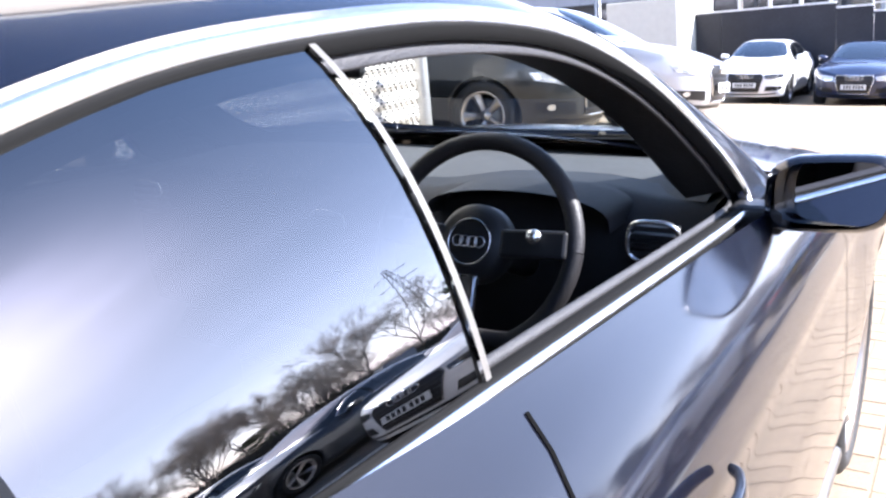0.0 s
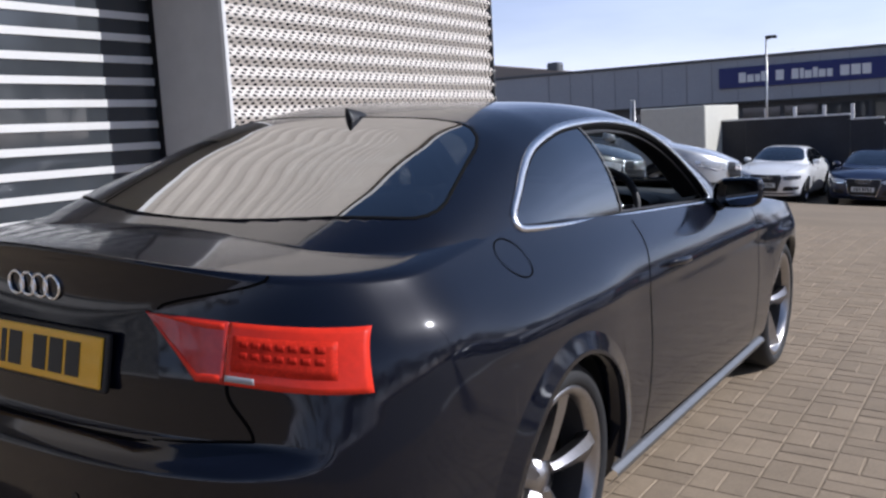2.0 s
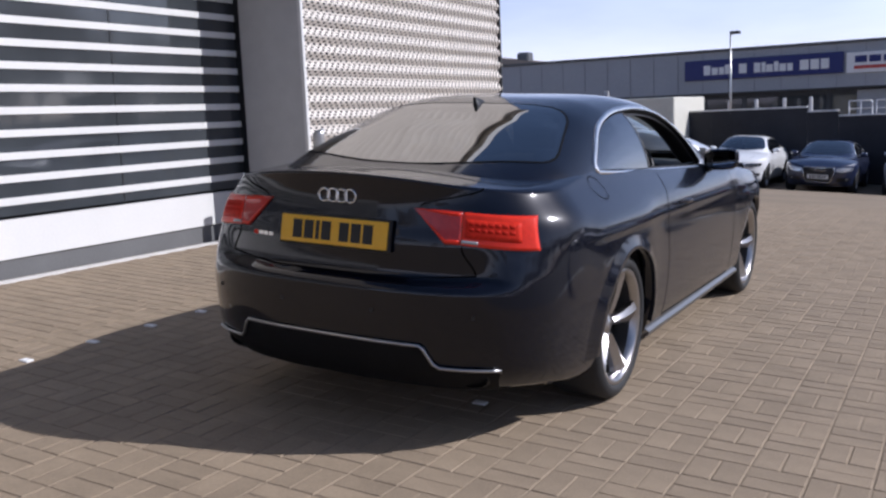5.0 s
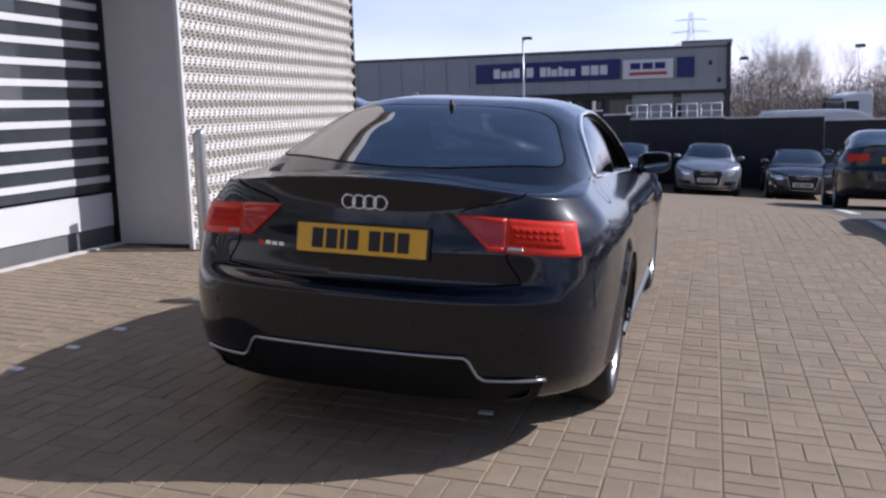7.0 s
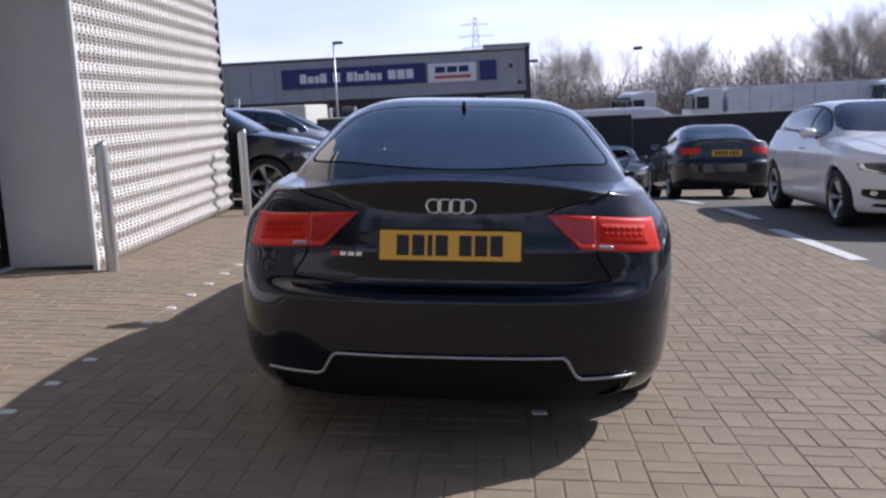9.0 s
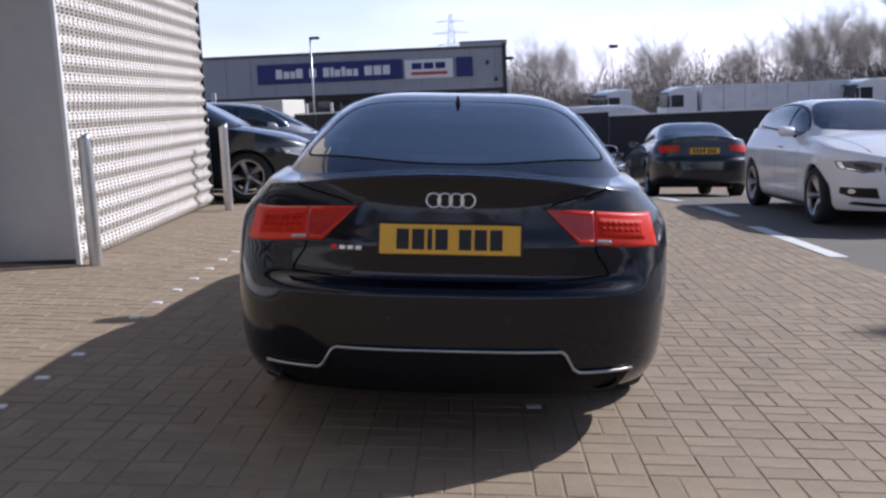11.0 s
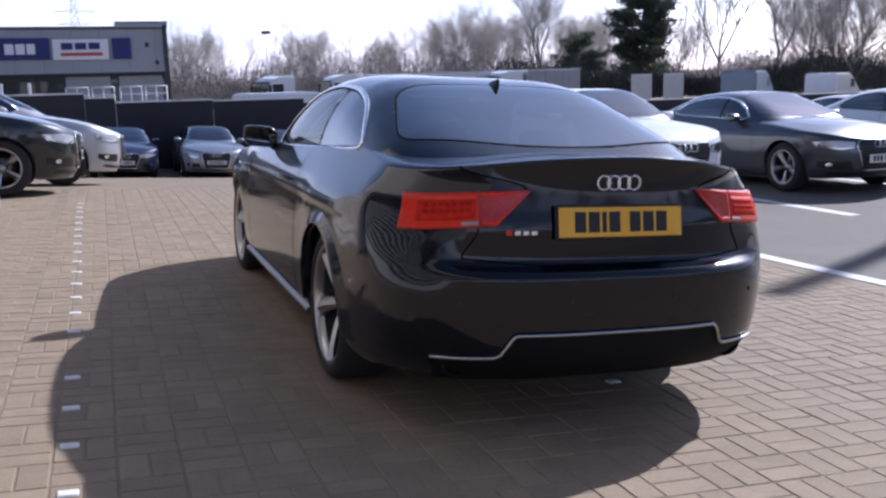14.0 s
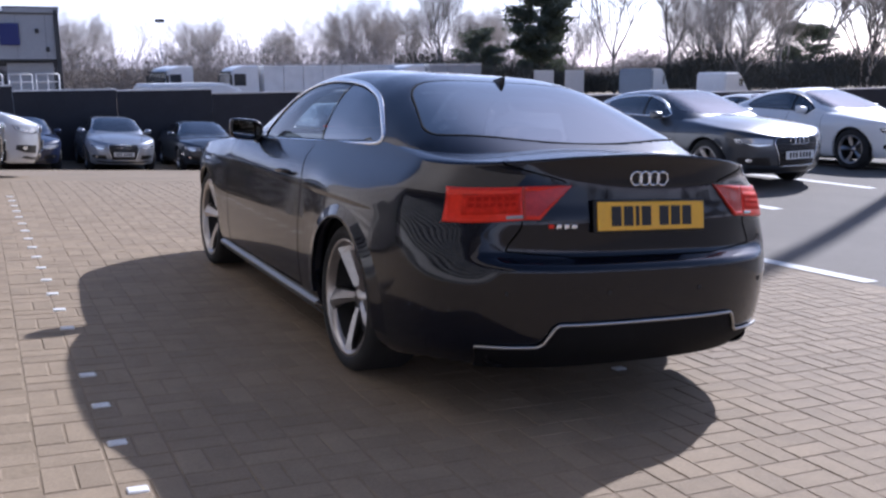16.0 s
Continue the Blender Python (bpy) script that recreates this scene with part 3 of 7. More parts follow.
# ---------- the black coupe ----------
COUPE = Shape(
    soft=0.035, wb=2.751, axle=0.336, arch=0.362, sill=0.19, flare_amount=0.016,
    width=[(0.17, 0.80), (0.21, 0.86), (0.27, 0.888), (0.36, 0.904), (0.46, 0.911), (0.56, 0.911), (0.66, 0.906), (0.74, 0.900), (0.81, 0.892), (0.860, 0.881), (0.900, 0.862), (0.926, 0.842), (1.0, 0.777), (1.05, 0.742), (1.1, 0.70)],
    rear=[(0.19, -0.90), (0.25, -0.98), (0.33, -1.045), (0.43, -1.065), (0.55, -1.075), (0.63, -1.076), (0.650, -1.064), (0.664, -1.030), (0.678, -1.006), (0.72, -1.002), (0.8, -1.0), (0.88, -0.985), (0.96, -0.978), (1.02, -0.985), (1.06, -1.0), (1.1, -1.005)],
    crease=(0.803, 0.0045),
    rear_corner=[(0.19, -0.90), (0.25, -0.98), (0.33, -1.045), (0.43, -1.065), (0.55, -1.072), (0.66, -1.055), (0.76, -1.022), (0.88, -0.988), (0.96, -0.978), (1.02, -0.985), (1.06, -1.0), (1.1, -1.005)],
    front=[(0.2, 3.50), (0.4, 3.62), (0.6, 3.63), (0.75, 3.58), (0.85, 3.45), (1.0, 3.3)],
    edge=[(-1.05, 0.965), (-0.8, 0.985), (-0.5, 1.012), (-0.25, 1.036), (-0.03, 1.047), (0.755, 1.004), (1.66, 0.965), (2.1, 0.935), (2.6, 0.89), (3.1, 0.82), (3.45, 0.72), (3.65, 0.66)],
    deck=[(-1.05, 1.066), (-0.97, 1.07), (-0.85, 1.066), (-0.6, 1.062), (-0.4, 1.07), (0.2, 1.06), (2.0, 1.02), (2.3, 1.0), (2.8, 0.955), (3.2, 0.89), (3.5, 0.79), (3.65, 0.70)],
    roof=[(-0.62, 1.048), (-0.545, 1.0745), (-0.3, 1.16), (0.0, 1.262), (0.25, 1.333), (0.5, 1.370), (0.9, 1.386), (1.2, 1.375), (1.5, 1.330), (1.8, 1.225), (2.05, 1.115), (2.32, 0.99)],
    belt=[(-0.62, 0.62), (-0.45, 0.70), (-0.3, 0.740), (-0.03, 0.752), (0.755, 0.764), (1.5, 0.775), (1.9, 0.77), (2.1, 0.755), (2.32, 0.70)],
    open0=-0.24, open1=2.2, house=(-0.62, 2.32),
    win=shrink(round_poly([(-0.045, 1.052), (0.06, 1.042), (0.24, 1.031), (0.5, 1.020), (0.75, 1.010), (1.29, 0.988), (1.60, 0.973), (1.76, 0.967), (1.70, 1.03), (1.56, 1.15), (1.44, 1.232), (1.26, 1.285), (1.0, 1.305), (0.78, 1.300), (0.56, 1.286), (0.40, 1.258), (0.26, 1.222), (0.15, 1.170), (0.055, 1.112)], 3), -0.004),
    rear_glass=round_poly([(-0.56, -0.42), (-0.3, -0.515), (0.0, -0.545), (0.3, -0.515), (0.56, -0.42), (0.665, -0.31), (0.60, -0.08), (0.52, 0.20), (0.28, 0.25), (0.0, 0.26), (-0.28, 0.25), (-0.52, 0.20), (-0.60, -0.08), (-0.665, -0.31)], 2),
    screen=round_poly([(-0.4, 1.40), (0.0, 1.36), (0.4, 1.40), (0.53, 1.45), (0.60, 1.7), (0.68, 2.02), (0.66, 2.2), (0.35, 2.28), (0.0, 2.3), (-0.35, 2.28), (-0.66, 2.2), (-0.68, 2.02), (-0.60, 1.7), (-0.53, 1.45)], 2),
)


def split_poly(poly, a, b, keep):
    """The part of an outline on one side of the line a-b."""
    a, b = Vector(a), Vector(b)
    n = Vector((-(b - a).y, (b - a).x)) * keep
    out = []
    for i in range(len(poly)):
        p, q = Vector(poly[i]), Vector(poly[(i + 1) % len(poly)])
        dp, dq = (p - a).dot(n), (q - a).dot(n)
        if dp >= 0:
            out.append(tuple(p))
        if dp * dq < 0:
            out.append(tuple(p + (q - p) * dp / (dp - dq)))
    return out


def line_strip(bm, pts, fn, half, off):
    """A thin dark line on the surface along points (a shut line)."""
    prev = None
    for i, p in enumerate(pts):
        t = (Vector(pts[min(i + 1, len(pts) - 1)]) - Vector(pts[max(i - 1, 0)])).normalized()
        o = Vector((-t.y, t.x)) * half
        cur = [bm.verts.new(fn(p[0] + o.x, p[1] + o.y, off)), bm.verts.new(fn(p[0] - o.x, p[1] - o.y, off))]
        if prev:
            bm.faces.new((prev[0], prev[1], cur[1], cur[0]))
        prev = cur


def grow_tube(name, pts, r, material, parent, seg=8, label=""):
    bm = bmesh.new()
    add_tube(bm, pts, r, seg)
    return part(name, bm, material, parent, label)


def coupe():
    S = COUPE
    car = thing("car", TILT, "glossy black two-door coupe with open driver window, parked on block paving", "car")
    build_shell(S, car, PAINT_BLACK, 0.03, 66)
    build_house(S, car, PAINT_BLACK)
    build_liner(S, car)
    shut = mat("shut_line", (0.003, 0.003, 0.003), 0.9, spec=0.03)
    for s in (1, -1):
        fn = lambda a, b, off, s=s: S.win_point(a, b, off, s)
        # bright trim round the side glass, dark seal inside it
        bm = bmesh.new()
        o = shrink(S.win, -0.0155)
        ribbon(bm, o, S.win, fn, 0.007, 0.012)
        part("window_trim", bm, CHROME, car, "satin aluminium window trim")
        bm = bmesh.new()
        ribbon(bm, S.win, shrink(S.win, 0.005), fn, 0.002, 0.02)
        part("window_seal", bm, mat("seal_rubber", (0.006, 0.006, 0.006), 0.9, spec=0.1), car)
        bm = bmesh.new()
        ribbon(bm, [(a, max(b, S.ZE(a) - 0.005)) for a, b in shrink(S.win, -0.025)], shrink(S.win, 0.014), fn, -0.024, 0.004)
        part("window_lining", bm, LEATHER, car)
        quarter = split_poly(S.win, (0.722, 1.0), (0.719, 1.32), 1)
        door = split_poly(S.win, (0.742, 1.0), (0.739, 1.32), -1)
        bm = bmesh.new()
        fill_patch(bm, quarter, fn, -0.002)
        part("quarter_window", bm, GLASS_TINT, car, "dark tinted quarter glass").visible_shadow = True
        bm = bmesh.new()
        line_strip(bm, [(0.727 - 0.004 * t, 1.0 + 0.32 * t) for t in np.linspace(0.04, 0.94, 14)], fn, 0.005, 0.002)
        part("pillar_strip", bm, mat("grey_seal", (0.10, 0.094, 0.085), 0.5, var=0.1), car)
        if s < 0:
            bm = bmesh.new()
            fill_patch(bm, door, fn, -0.002)
            part("door_window", bm, GLASS_CLEAR, car)
        # door and panel shut lines
        sp = lambda a, b, off, s=s: S.side_point(a, b, off, s)
        bm = bmesh.new()
        zs = np.linspace(0.985, 0.27, 26)
        line_strip(bm, [(0.735 - 0.10 * smooth(0.98, 0.80, z) - 0.02 * smooth(0.6, 0.3, z), z) for z in zs], sp, 0.0028, 0.0015)
        line_strip(bm, [(0.615 + i * 0.04, 0.272 - 0.0003 * i) for i in range(38)], sp, 0.0028, 0.0015)
        line_strip(bm, [(2.13 - 0.02 * smooth(0.9, 0.3, z), z) for z in np.linspace(0.93, 0.27, 24)], sp, 0.0028, 0.0015)
        part("door_shut_line", bm, shut, car)
        # door handle
        bm = bmesh.new()
        n = 12
        rings = []
        for i in range(n + 1):
            t = i / n
            lift = 0.012 + 0.030 * math.sin(math.pi * t) ** 0.6
            c = S.side_point(0.80 + 0.22 * t, 0.832 - 0.012 * t, lift, s)
            rr = 0.013 * (0.55 + 0.45 * math.sin(math.pi * t) ** 0.5)
            rings.append([bm.verts.new(c + Vector((0.6 * rr * math.cos(2 * math.pi * k / 8), 0, rr * math.sin(2 * math.pi * k / 8)))) for k in range(8)])
        for a, b in zip(rings, rings[1:]):
            for k in range(8):
                f = bm.faces.new((a[k], a[(k + 1) % 8], b[(k + 1) % 8], b[k]))
                f.smooth = True
        part("door_handle", bm, PAINT_BLACK, car)
        # aluminium-edged sill blade
        bm = bmesh.new()
        prev = None
        for y in np.linspace(S.arch + 0.02, S.wb - S.arch - 0.02, 30):
            p = S.side_point(y, 0.23, 0.0, s)
            ring = [Vector((p.x - s * 0.02, y, 0.255)), Vector((p.x + s * 0.022, y, 0.232)), Vector((p.x + s * 0.026, y, 0.218)), Vector((p.x - s * 0.02, y, 0.17))]
            cur = [bm.verts.new(v) for v in ring]
            if prev:
                for k in range(3):
                    f = bm.faces.new((prev[k], prev[k + 1], cur[k + 1], cur[k]))
                    f.smooth = True
            prev = cur
        part("sill_blade", bm, mat("sill_satin", (0.22, 0.22, 0.22), 0.36, 0.9, var=0.12, scale=20), car)
        # blistered lips round the wheel arches
        for yc in (0.0,):
            bm = bmesh.new()
            prev = None
            for a in np.linspace(-0.12, math.pi + 0.12, 57):
                cur = []
                for k in range(6):
                    f = k / 5
                    r = S.arch + 0.003 + (0.105 - 0.04 * math.sin(a) ** 2) * f
                    off = 0.019 * (1 - f) ** 1.15 - 0.0015 * f
                    cur.append(bm.verts.new(S.side_point(yc + r * math.cos(a), S.axle + r * math.sin(a), off, s)))
                y, z = yc + (S.arch + 0.003) * math.cos(a), S.axle + (S.arch + 0.003) * math.sin(a)
                cur.insert(0, bm.verts.new(S.side_point(y, z, -0.03, s)))
                if prev:
                    for k in range(6):
                        f = bm.faces.new((prev[k], prev[k + 1], cur[k + 1], cur[k]))
                        f.smooth = k > 0
                prev = cur
            part("arch_lip", bm, PAINT_BLACK, car)
        build_mirror(S, car, s, PAINT_BLACK, 1.71, 0.945, 0.775)
        # tail lamp
        build_tail_lamp(S, car, s)
    # fuel flap on the right flank
    bm = bmesh.new()
    ring = [(-0.150 + 0.068 * math.cos(a), 0.981 + 0.047 * math.sin(a) - 0.1 * 0.068 * math.cos(a)) for a in np.linspace(0, 2 * math.pi, 41)]
    line_strip(bm, ring, lambda a, b, off: S.side_point(a, b, off, 1), 0.0017, 0.0015)
    part("fuel_flap_line", bm, shut, car)
    # rear glass and windscreen with dark borders
    for name, poly, m in (("rear_window", S.rear_glass, GLASS_REAR), ("windscreen", S.screen, GLASS_CLEAR)):
        bm = bmesh.new()
        fill_patch(bm, poly, S.top_point, 0.001)
        g = part(name, bm, m, car)
        fine_poly = dense(poly, 0.02)
        bm = bmesh.new()
        ribbon(bm, shrink(fine_poly, -0.001), shrink(fine_poly, 0.008), S.top_point, 0.0018, 0.004)
        part("glass_seal", bm, mat("seal_rubber", (0.006, 0.006, 0.006), 0.9, spec=0.1), g)
        bm = bmesh.new()
        ribbon(bm, shrink(poly, -0.05), shrink(poly, 0.03), S.top_point, -0.024, 0.004)
        part("glass_lining", bm, LEATHER, car)
    # roof aerial fin
    bm = bmesh.new()
    prev = None
    for t in np.linspace(0, 1, 9):
        y = 0.21 + 0.095 * t
        hh = 0.040 * (1 - t) ** 0.8 + 0.002
        w = 0.016 - 0.008 * abs(t - 0.4)
        b = S.house_z(0, y) - 0.003
        cur = [bm.verts.new(v) for v in ((-w, y, b), (-w * 0.35, y - 0.015 * (1 - t), b + hh), (w * 0.35, y - 0.015 * (1 - t), b + hh), (w, y, b))]
        if prev:
            for k in range(3):
                bm.faces.new((prev[k], prev[k + 1], cur[k + 1], cur[k])).smooth = True
        else:
            bm.faces.new(cur)
        prev = cur
    part("aerial_fin", bm, BLACK_PLASTIC, car)
    rear_details(S, car, shut)
    interior(S, car)
    # wheels
    for yc, s, turn in ((0.0, 1, -0.27), (S.wb, 1, 0.9), (0.0, -1, 0.5), (S.wb, -1, 0.2)):
        m = Matrix.Translation((s * 0.755, yc, 0.336)) @ (Matrix.Rotation(math.pi, 4, "Z") if s < 0 else Matrix()) @ Matrix.Rotation(turn, 4, "X")
        build_wheel(0.336, 0.268, 0.265, car, m, 5, RIM, twist=0.06)
    return car


def build_tail_lamp(S, car, s):
    """Wedge lamp wrapped round the rear corner: red lens, dark and bright bars."""
    lamp = new("tail_lamp")
    lamp.parent = car
    tagged(lamp, "red wraparound tail lamp with dark inner bars")
    top = lambda x: 0.942 - 0.026 * smooth(0.36, 0.8, x)
    bot = lambda x: (0.945 - (x - 0.346) * 0.98) if x < 0.485 else 0.812 - 0.022 * smooth(0.49, 0.8, x)

    def pt(u, v, off):
        x = 0.346 + (0.420 + 0.032 * (1 - v) * u) * u
        z0, z1 = bot(x), top(x)
        z = z0 + (z1 - z0) * v
        return S.rear_point(x * s, z, off)

    def patch(u0, u1, v0, v1, off, depth, nu, nv):
        bm = bmesh.new()
        g = [[bm.verts.new(pt(u0 + (u1 - u0) * i / nu, v0 + (v1 - v0) * j / nv, off)) for j in range(nv + 1)] for i in range(nu + 1)]
        for i in range(nu):
            for j in range(nv):
                bm.faces.new((g[i][j], g[i + 1][j], g[i + 1][j + 1], g[i][j + 1])).smooth = True
        edge = [g[i][0] for i in range(nu + 1)] + [g[nu][j] for j in range(1, nv + 1)] + [g[i][nv] for i in range(nu - 1, -1, -1)] + [g[0][j] for j in range(nv - 1, 0, -1)]
        uv = [(u0 + (u1 - u0) * i / nu, v0) for i in range(nu + 1)] + [(u1, v0 + (v1 - v0) * j / nv) for j in range(1, nv + 1)] + [(u0 + (u1 - u0) * i / nu, v1) for i in range(nu - 1, -1, -1)] + [(u0, v0 + (v1 - v0) * j / nv) for j in range(nv - 1, 0, -1)]
        low = [bm.verts.new(pt(a, b, off - depth)) for a, b in uv]
        for i in range(len(edge)):
            j = (i + 1) % len(edge)
            try:
                bm.faces.new((edge[i], edge[j], low[j], low[i]))
            except ValueError:
                pass
        return bm

    part("boot_lens", patch(0, 0.448, 0, 1, 0.008, 0.016, 20, 10), mat("dark_red_lens", (0.42, 0.022, 0.014), 0.22, var=0.25, scale=12, coat=0.8, spec=0.2), lamp, "darker red lens half on the boot lid")
    for v0, v1, off in ((0.86, 0.97, 0.0094), (0.03, 0.14, 0.0094)):
        part("boot_light_bar", patch(0.05, 0.43, v0, v1, off, 0.003, 14, 1), LAMP_RED, lamp)
    part("inner_reflector", patch(0.475, 0.90, 0.22, 0.80, 0.0088, 0.003, 16, 4), mat("deep_red_reflector", (0.54, 0.025, 0.011), 0.5, var=0.3, scale=40, fine=160, spec=0.1), lamp, "deeper red reflector inset")
    part("lens", patch(0.452, 1, 0, 1, 0.008, 0.016, 24, 10), LAMP_RED, lamp)
    for v0, v1 in ((0.62, 0.72), (0.44, 0.54)):
        for k in range(7):
            u0 = 0.51 + 0.052 * k
            part("lamp_block", patch(u0, u0 + 0.036, v0, v1, 0.0098, 0.003, 3, 1), LAMP_DARK, lamp)
    part("reversing_strip", patch(0.455, 0.585, 0.05, 0.15, 0.0100, 0.004, 8, 1), LAMP_WHITE, lamp)
    return lamp


def rear_details(S, car, shut):
    R = lambda a, b, off: S.rear_point(a, b, off)
    # boot shut lines
    bm = bmesh.new()
    line_strip(bm, [(x, 0.672 + 0.02 * smooth(0.3, 0.62, abs(x))) for x in np.linspace(-0.60, 0.60, 40)], R, 0.003, 0.002)
    for s in (1, -1):
        line_strip(bm, [(s * (0.60 - 0.055 * smooth(0.69, 0.80, z)), z) for z in np.linspace(0.69, 0.806, 8)], R, 0.003, 0.002)
        line_strip(bm, [(s * (0.37 + 0.22 * smooth(0.95, 1.02, z)), z) for z in np.linspace(0.95, 1.025, 8)], R, 0.003, 0.002)
    part("boot_shut_line", bm, shut, car)
    # number plate with plain bars for its characters
    plate = new("number_plate")
    plate.parent = car
    plate.matrix_basis = Matrix.Translation((0, S.rear_point(0, 0.83, 0.02).y, 0.83)) @ Matrix.Rotation(radians(-9), 4, "X")
    tagged(plate, "yellow rear number plate")
    bm = bmesh.new()
    add_box(bm, -0.26, 0.26, -0.004, 0.004, -0.0555, 0.0555, 0.003, 1)
    part("plate_board", bm, PLATE_Y, plate)
    x = -0.197
    for k, w in enumerate((0.046, 0.046, 0.018, 0.046, 0.0, 0.046, 0.046, 0.046)):
        if w:
            bm = bmesh.new()
            add_box(bm, x, x + w, -0.0056, -0.003, -0.038, 0.038)
            part("character_bar", bm, INK, plate)
        x += (w + 0.011) if w else 0.03
    bm = bmesh.new()
    add_box(bm, -0.27, 0.27, 0.003, 0.02, -0.064, 0.064, 0.006, 2)
    part("plate_holder", bm, BLACK_PLASTIC, plate)
    # badge: four rings
    for k in range(4):
        bm = bmesh.new()
        cx = -0.0638 + 0.0425 * k
        m = Matrix.Translation((cx, S.rear_point(cx, 0.972, 0.004).y, 0.972)) @ Matrix.Rotation(radians(90), 4, "X")
        rings = []
        for i in range(32):
            a = 2 * math.pi * i / 32
            rings.append([bm.verts.new(m @ Vector(((0.0262 + 0.0038 * math.cos(b)) * math.cos(a), (0.0262 + 0.0038 * math.cos(b)) * math.sin(a), 0.004 * math.sin(b)))) for b in np.linspace(0, 2 * math.pi, 8, endpoint=False)])
        for i in range(32):
            for j in range(8):
                bm.faces.new((rings[i][j], rings[(i + 1) % 32][j], rings[(i + 1) % 32][(j + 1) % 8], rings[i][(j + 1) % 8])).smooth = True
        part("badge_ring", bm, CHROME, car, "polished metal ring of the badge")
    # model script as plain bars
    for k in range(4):
        bm = bmesh.new()
        x0 = -0.445 + 0.031 * k
        y0 = S.rear_point(x0, 0.79, 0.004).y
        add_box(bm, x0, x0 + 0.022, y0 - 0.002, y0 + 0.01, 0.781, 0.798, 0.002, 1)
        part("script_bar", bm, CHROME if k else LAMP_RED, car)
    # bumper: silver line round the lower valance
    path = [(-0.70, 0.334), (-0.60, 0.336), (-0.49, 0.339), (-0.468, 0.352), (-0.435, 0.412), (-0.418, 0.425), (0.418, 0.425), (0.435, 0.412), (0.468, 0.352), (0.49, 0.339), (0.60, 0.336), (0.70, 0.334)]
    grow_tube("valance_trim", [S.rear_point(a, b, 0.010) for a, b in dense(path, 0.03, False)], 0.0065, mat("trim_silver", (0.42, 0.42, 0.42), 0.35, 1.0), car, 8, "thin silver valance trim")
    # valance panel, dark and set in, with exhausts
    bm = bmesh.new()
    fill_patch(bm, [(-0.70, 0.330), (-0.49, 0.336), (-0.43, 0.42), (0.43, 0.42), (0.49, 0.336), (0.70, 0.330), (0.66, 0.23), (-0.66, 0.23)], R, 0.004, 0.05)
    part("valance", bm, mat("valance_plastic", (0.007, 0.007, 0.008), 0.7, var=0.2, scale=8, bump=0.1, bump_scale=200, spec=0.15), car)
    for s in (1, -1):
        bm = bmesh.new()
        yb = S.rear_point(s * 0.58, 0.30, 0).y
        out = []
        for i in range(32):
            a = 2 * math.pi * i / 32
            out.append((0.076 * math.cos(a), 0.044 * math.sin(a)))
        prev = None
        for yy, k in ((0.14, 1.0), (-0.004, 1.0), (-0.008, 0.96), (-0.004, 0.92), (0.14, 0.9)):
            cur = [bm.verts.new((s * 0.58 + c[0] * k, yb + 0.045 + yy, 0.288 + c[1] * k)) for c in out]
            if prev:
                for i in range(32):
                    bm.faces.new((prev[i], prev[(i + 1) % 32], cur[(i + 1) % 32], cur[i])).smooth = True
            prev = cur
        bm.faces.new(prev)
        part("exhaust_tip", bm, mat("black_chrome", (0.03, 0.03, 0.032), 0.3, 1.0), car)
    # unseen box added under the tail to deepen the shade beneath
    bm = bmesh.new()
    add_box(bm, -0.50, 0.50, -0.78, -0.36, 0.185, 0.25, 0.03, 2)
    part("rear_undertray", bm, MATS["valance_plastic"], car)
    for x in (-0.62, -0.22, 0.22, 0.62):
        bm = bmesh.new()
        c = S.rear_point(x, 0.545, 0.002)
        bmesh.ops.create_circle(bm, cap_ends=True, radius=0.010, segments=16, matrix=Matrix.Translation(c) @ Matrix.Rotation(radians(90), 4, "X"))
        part("parking_sensor", bm, BLACK_PLASTIC, car)


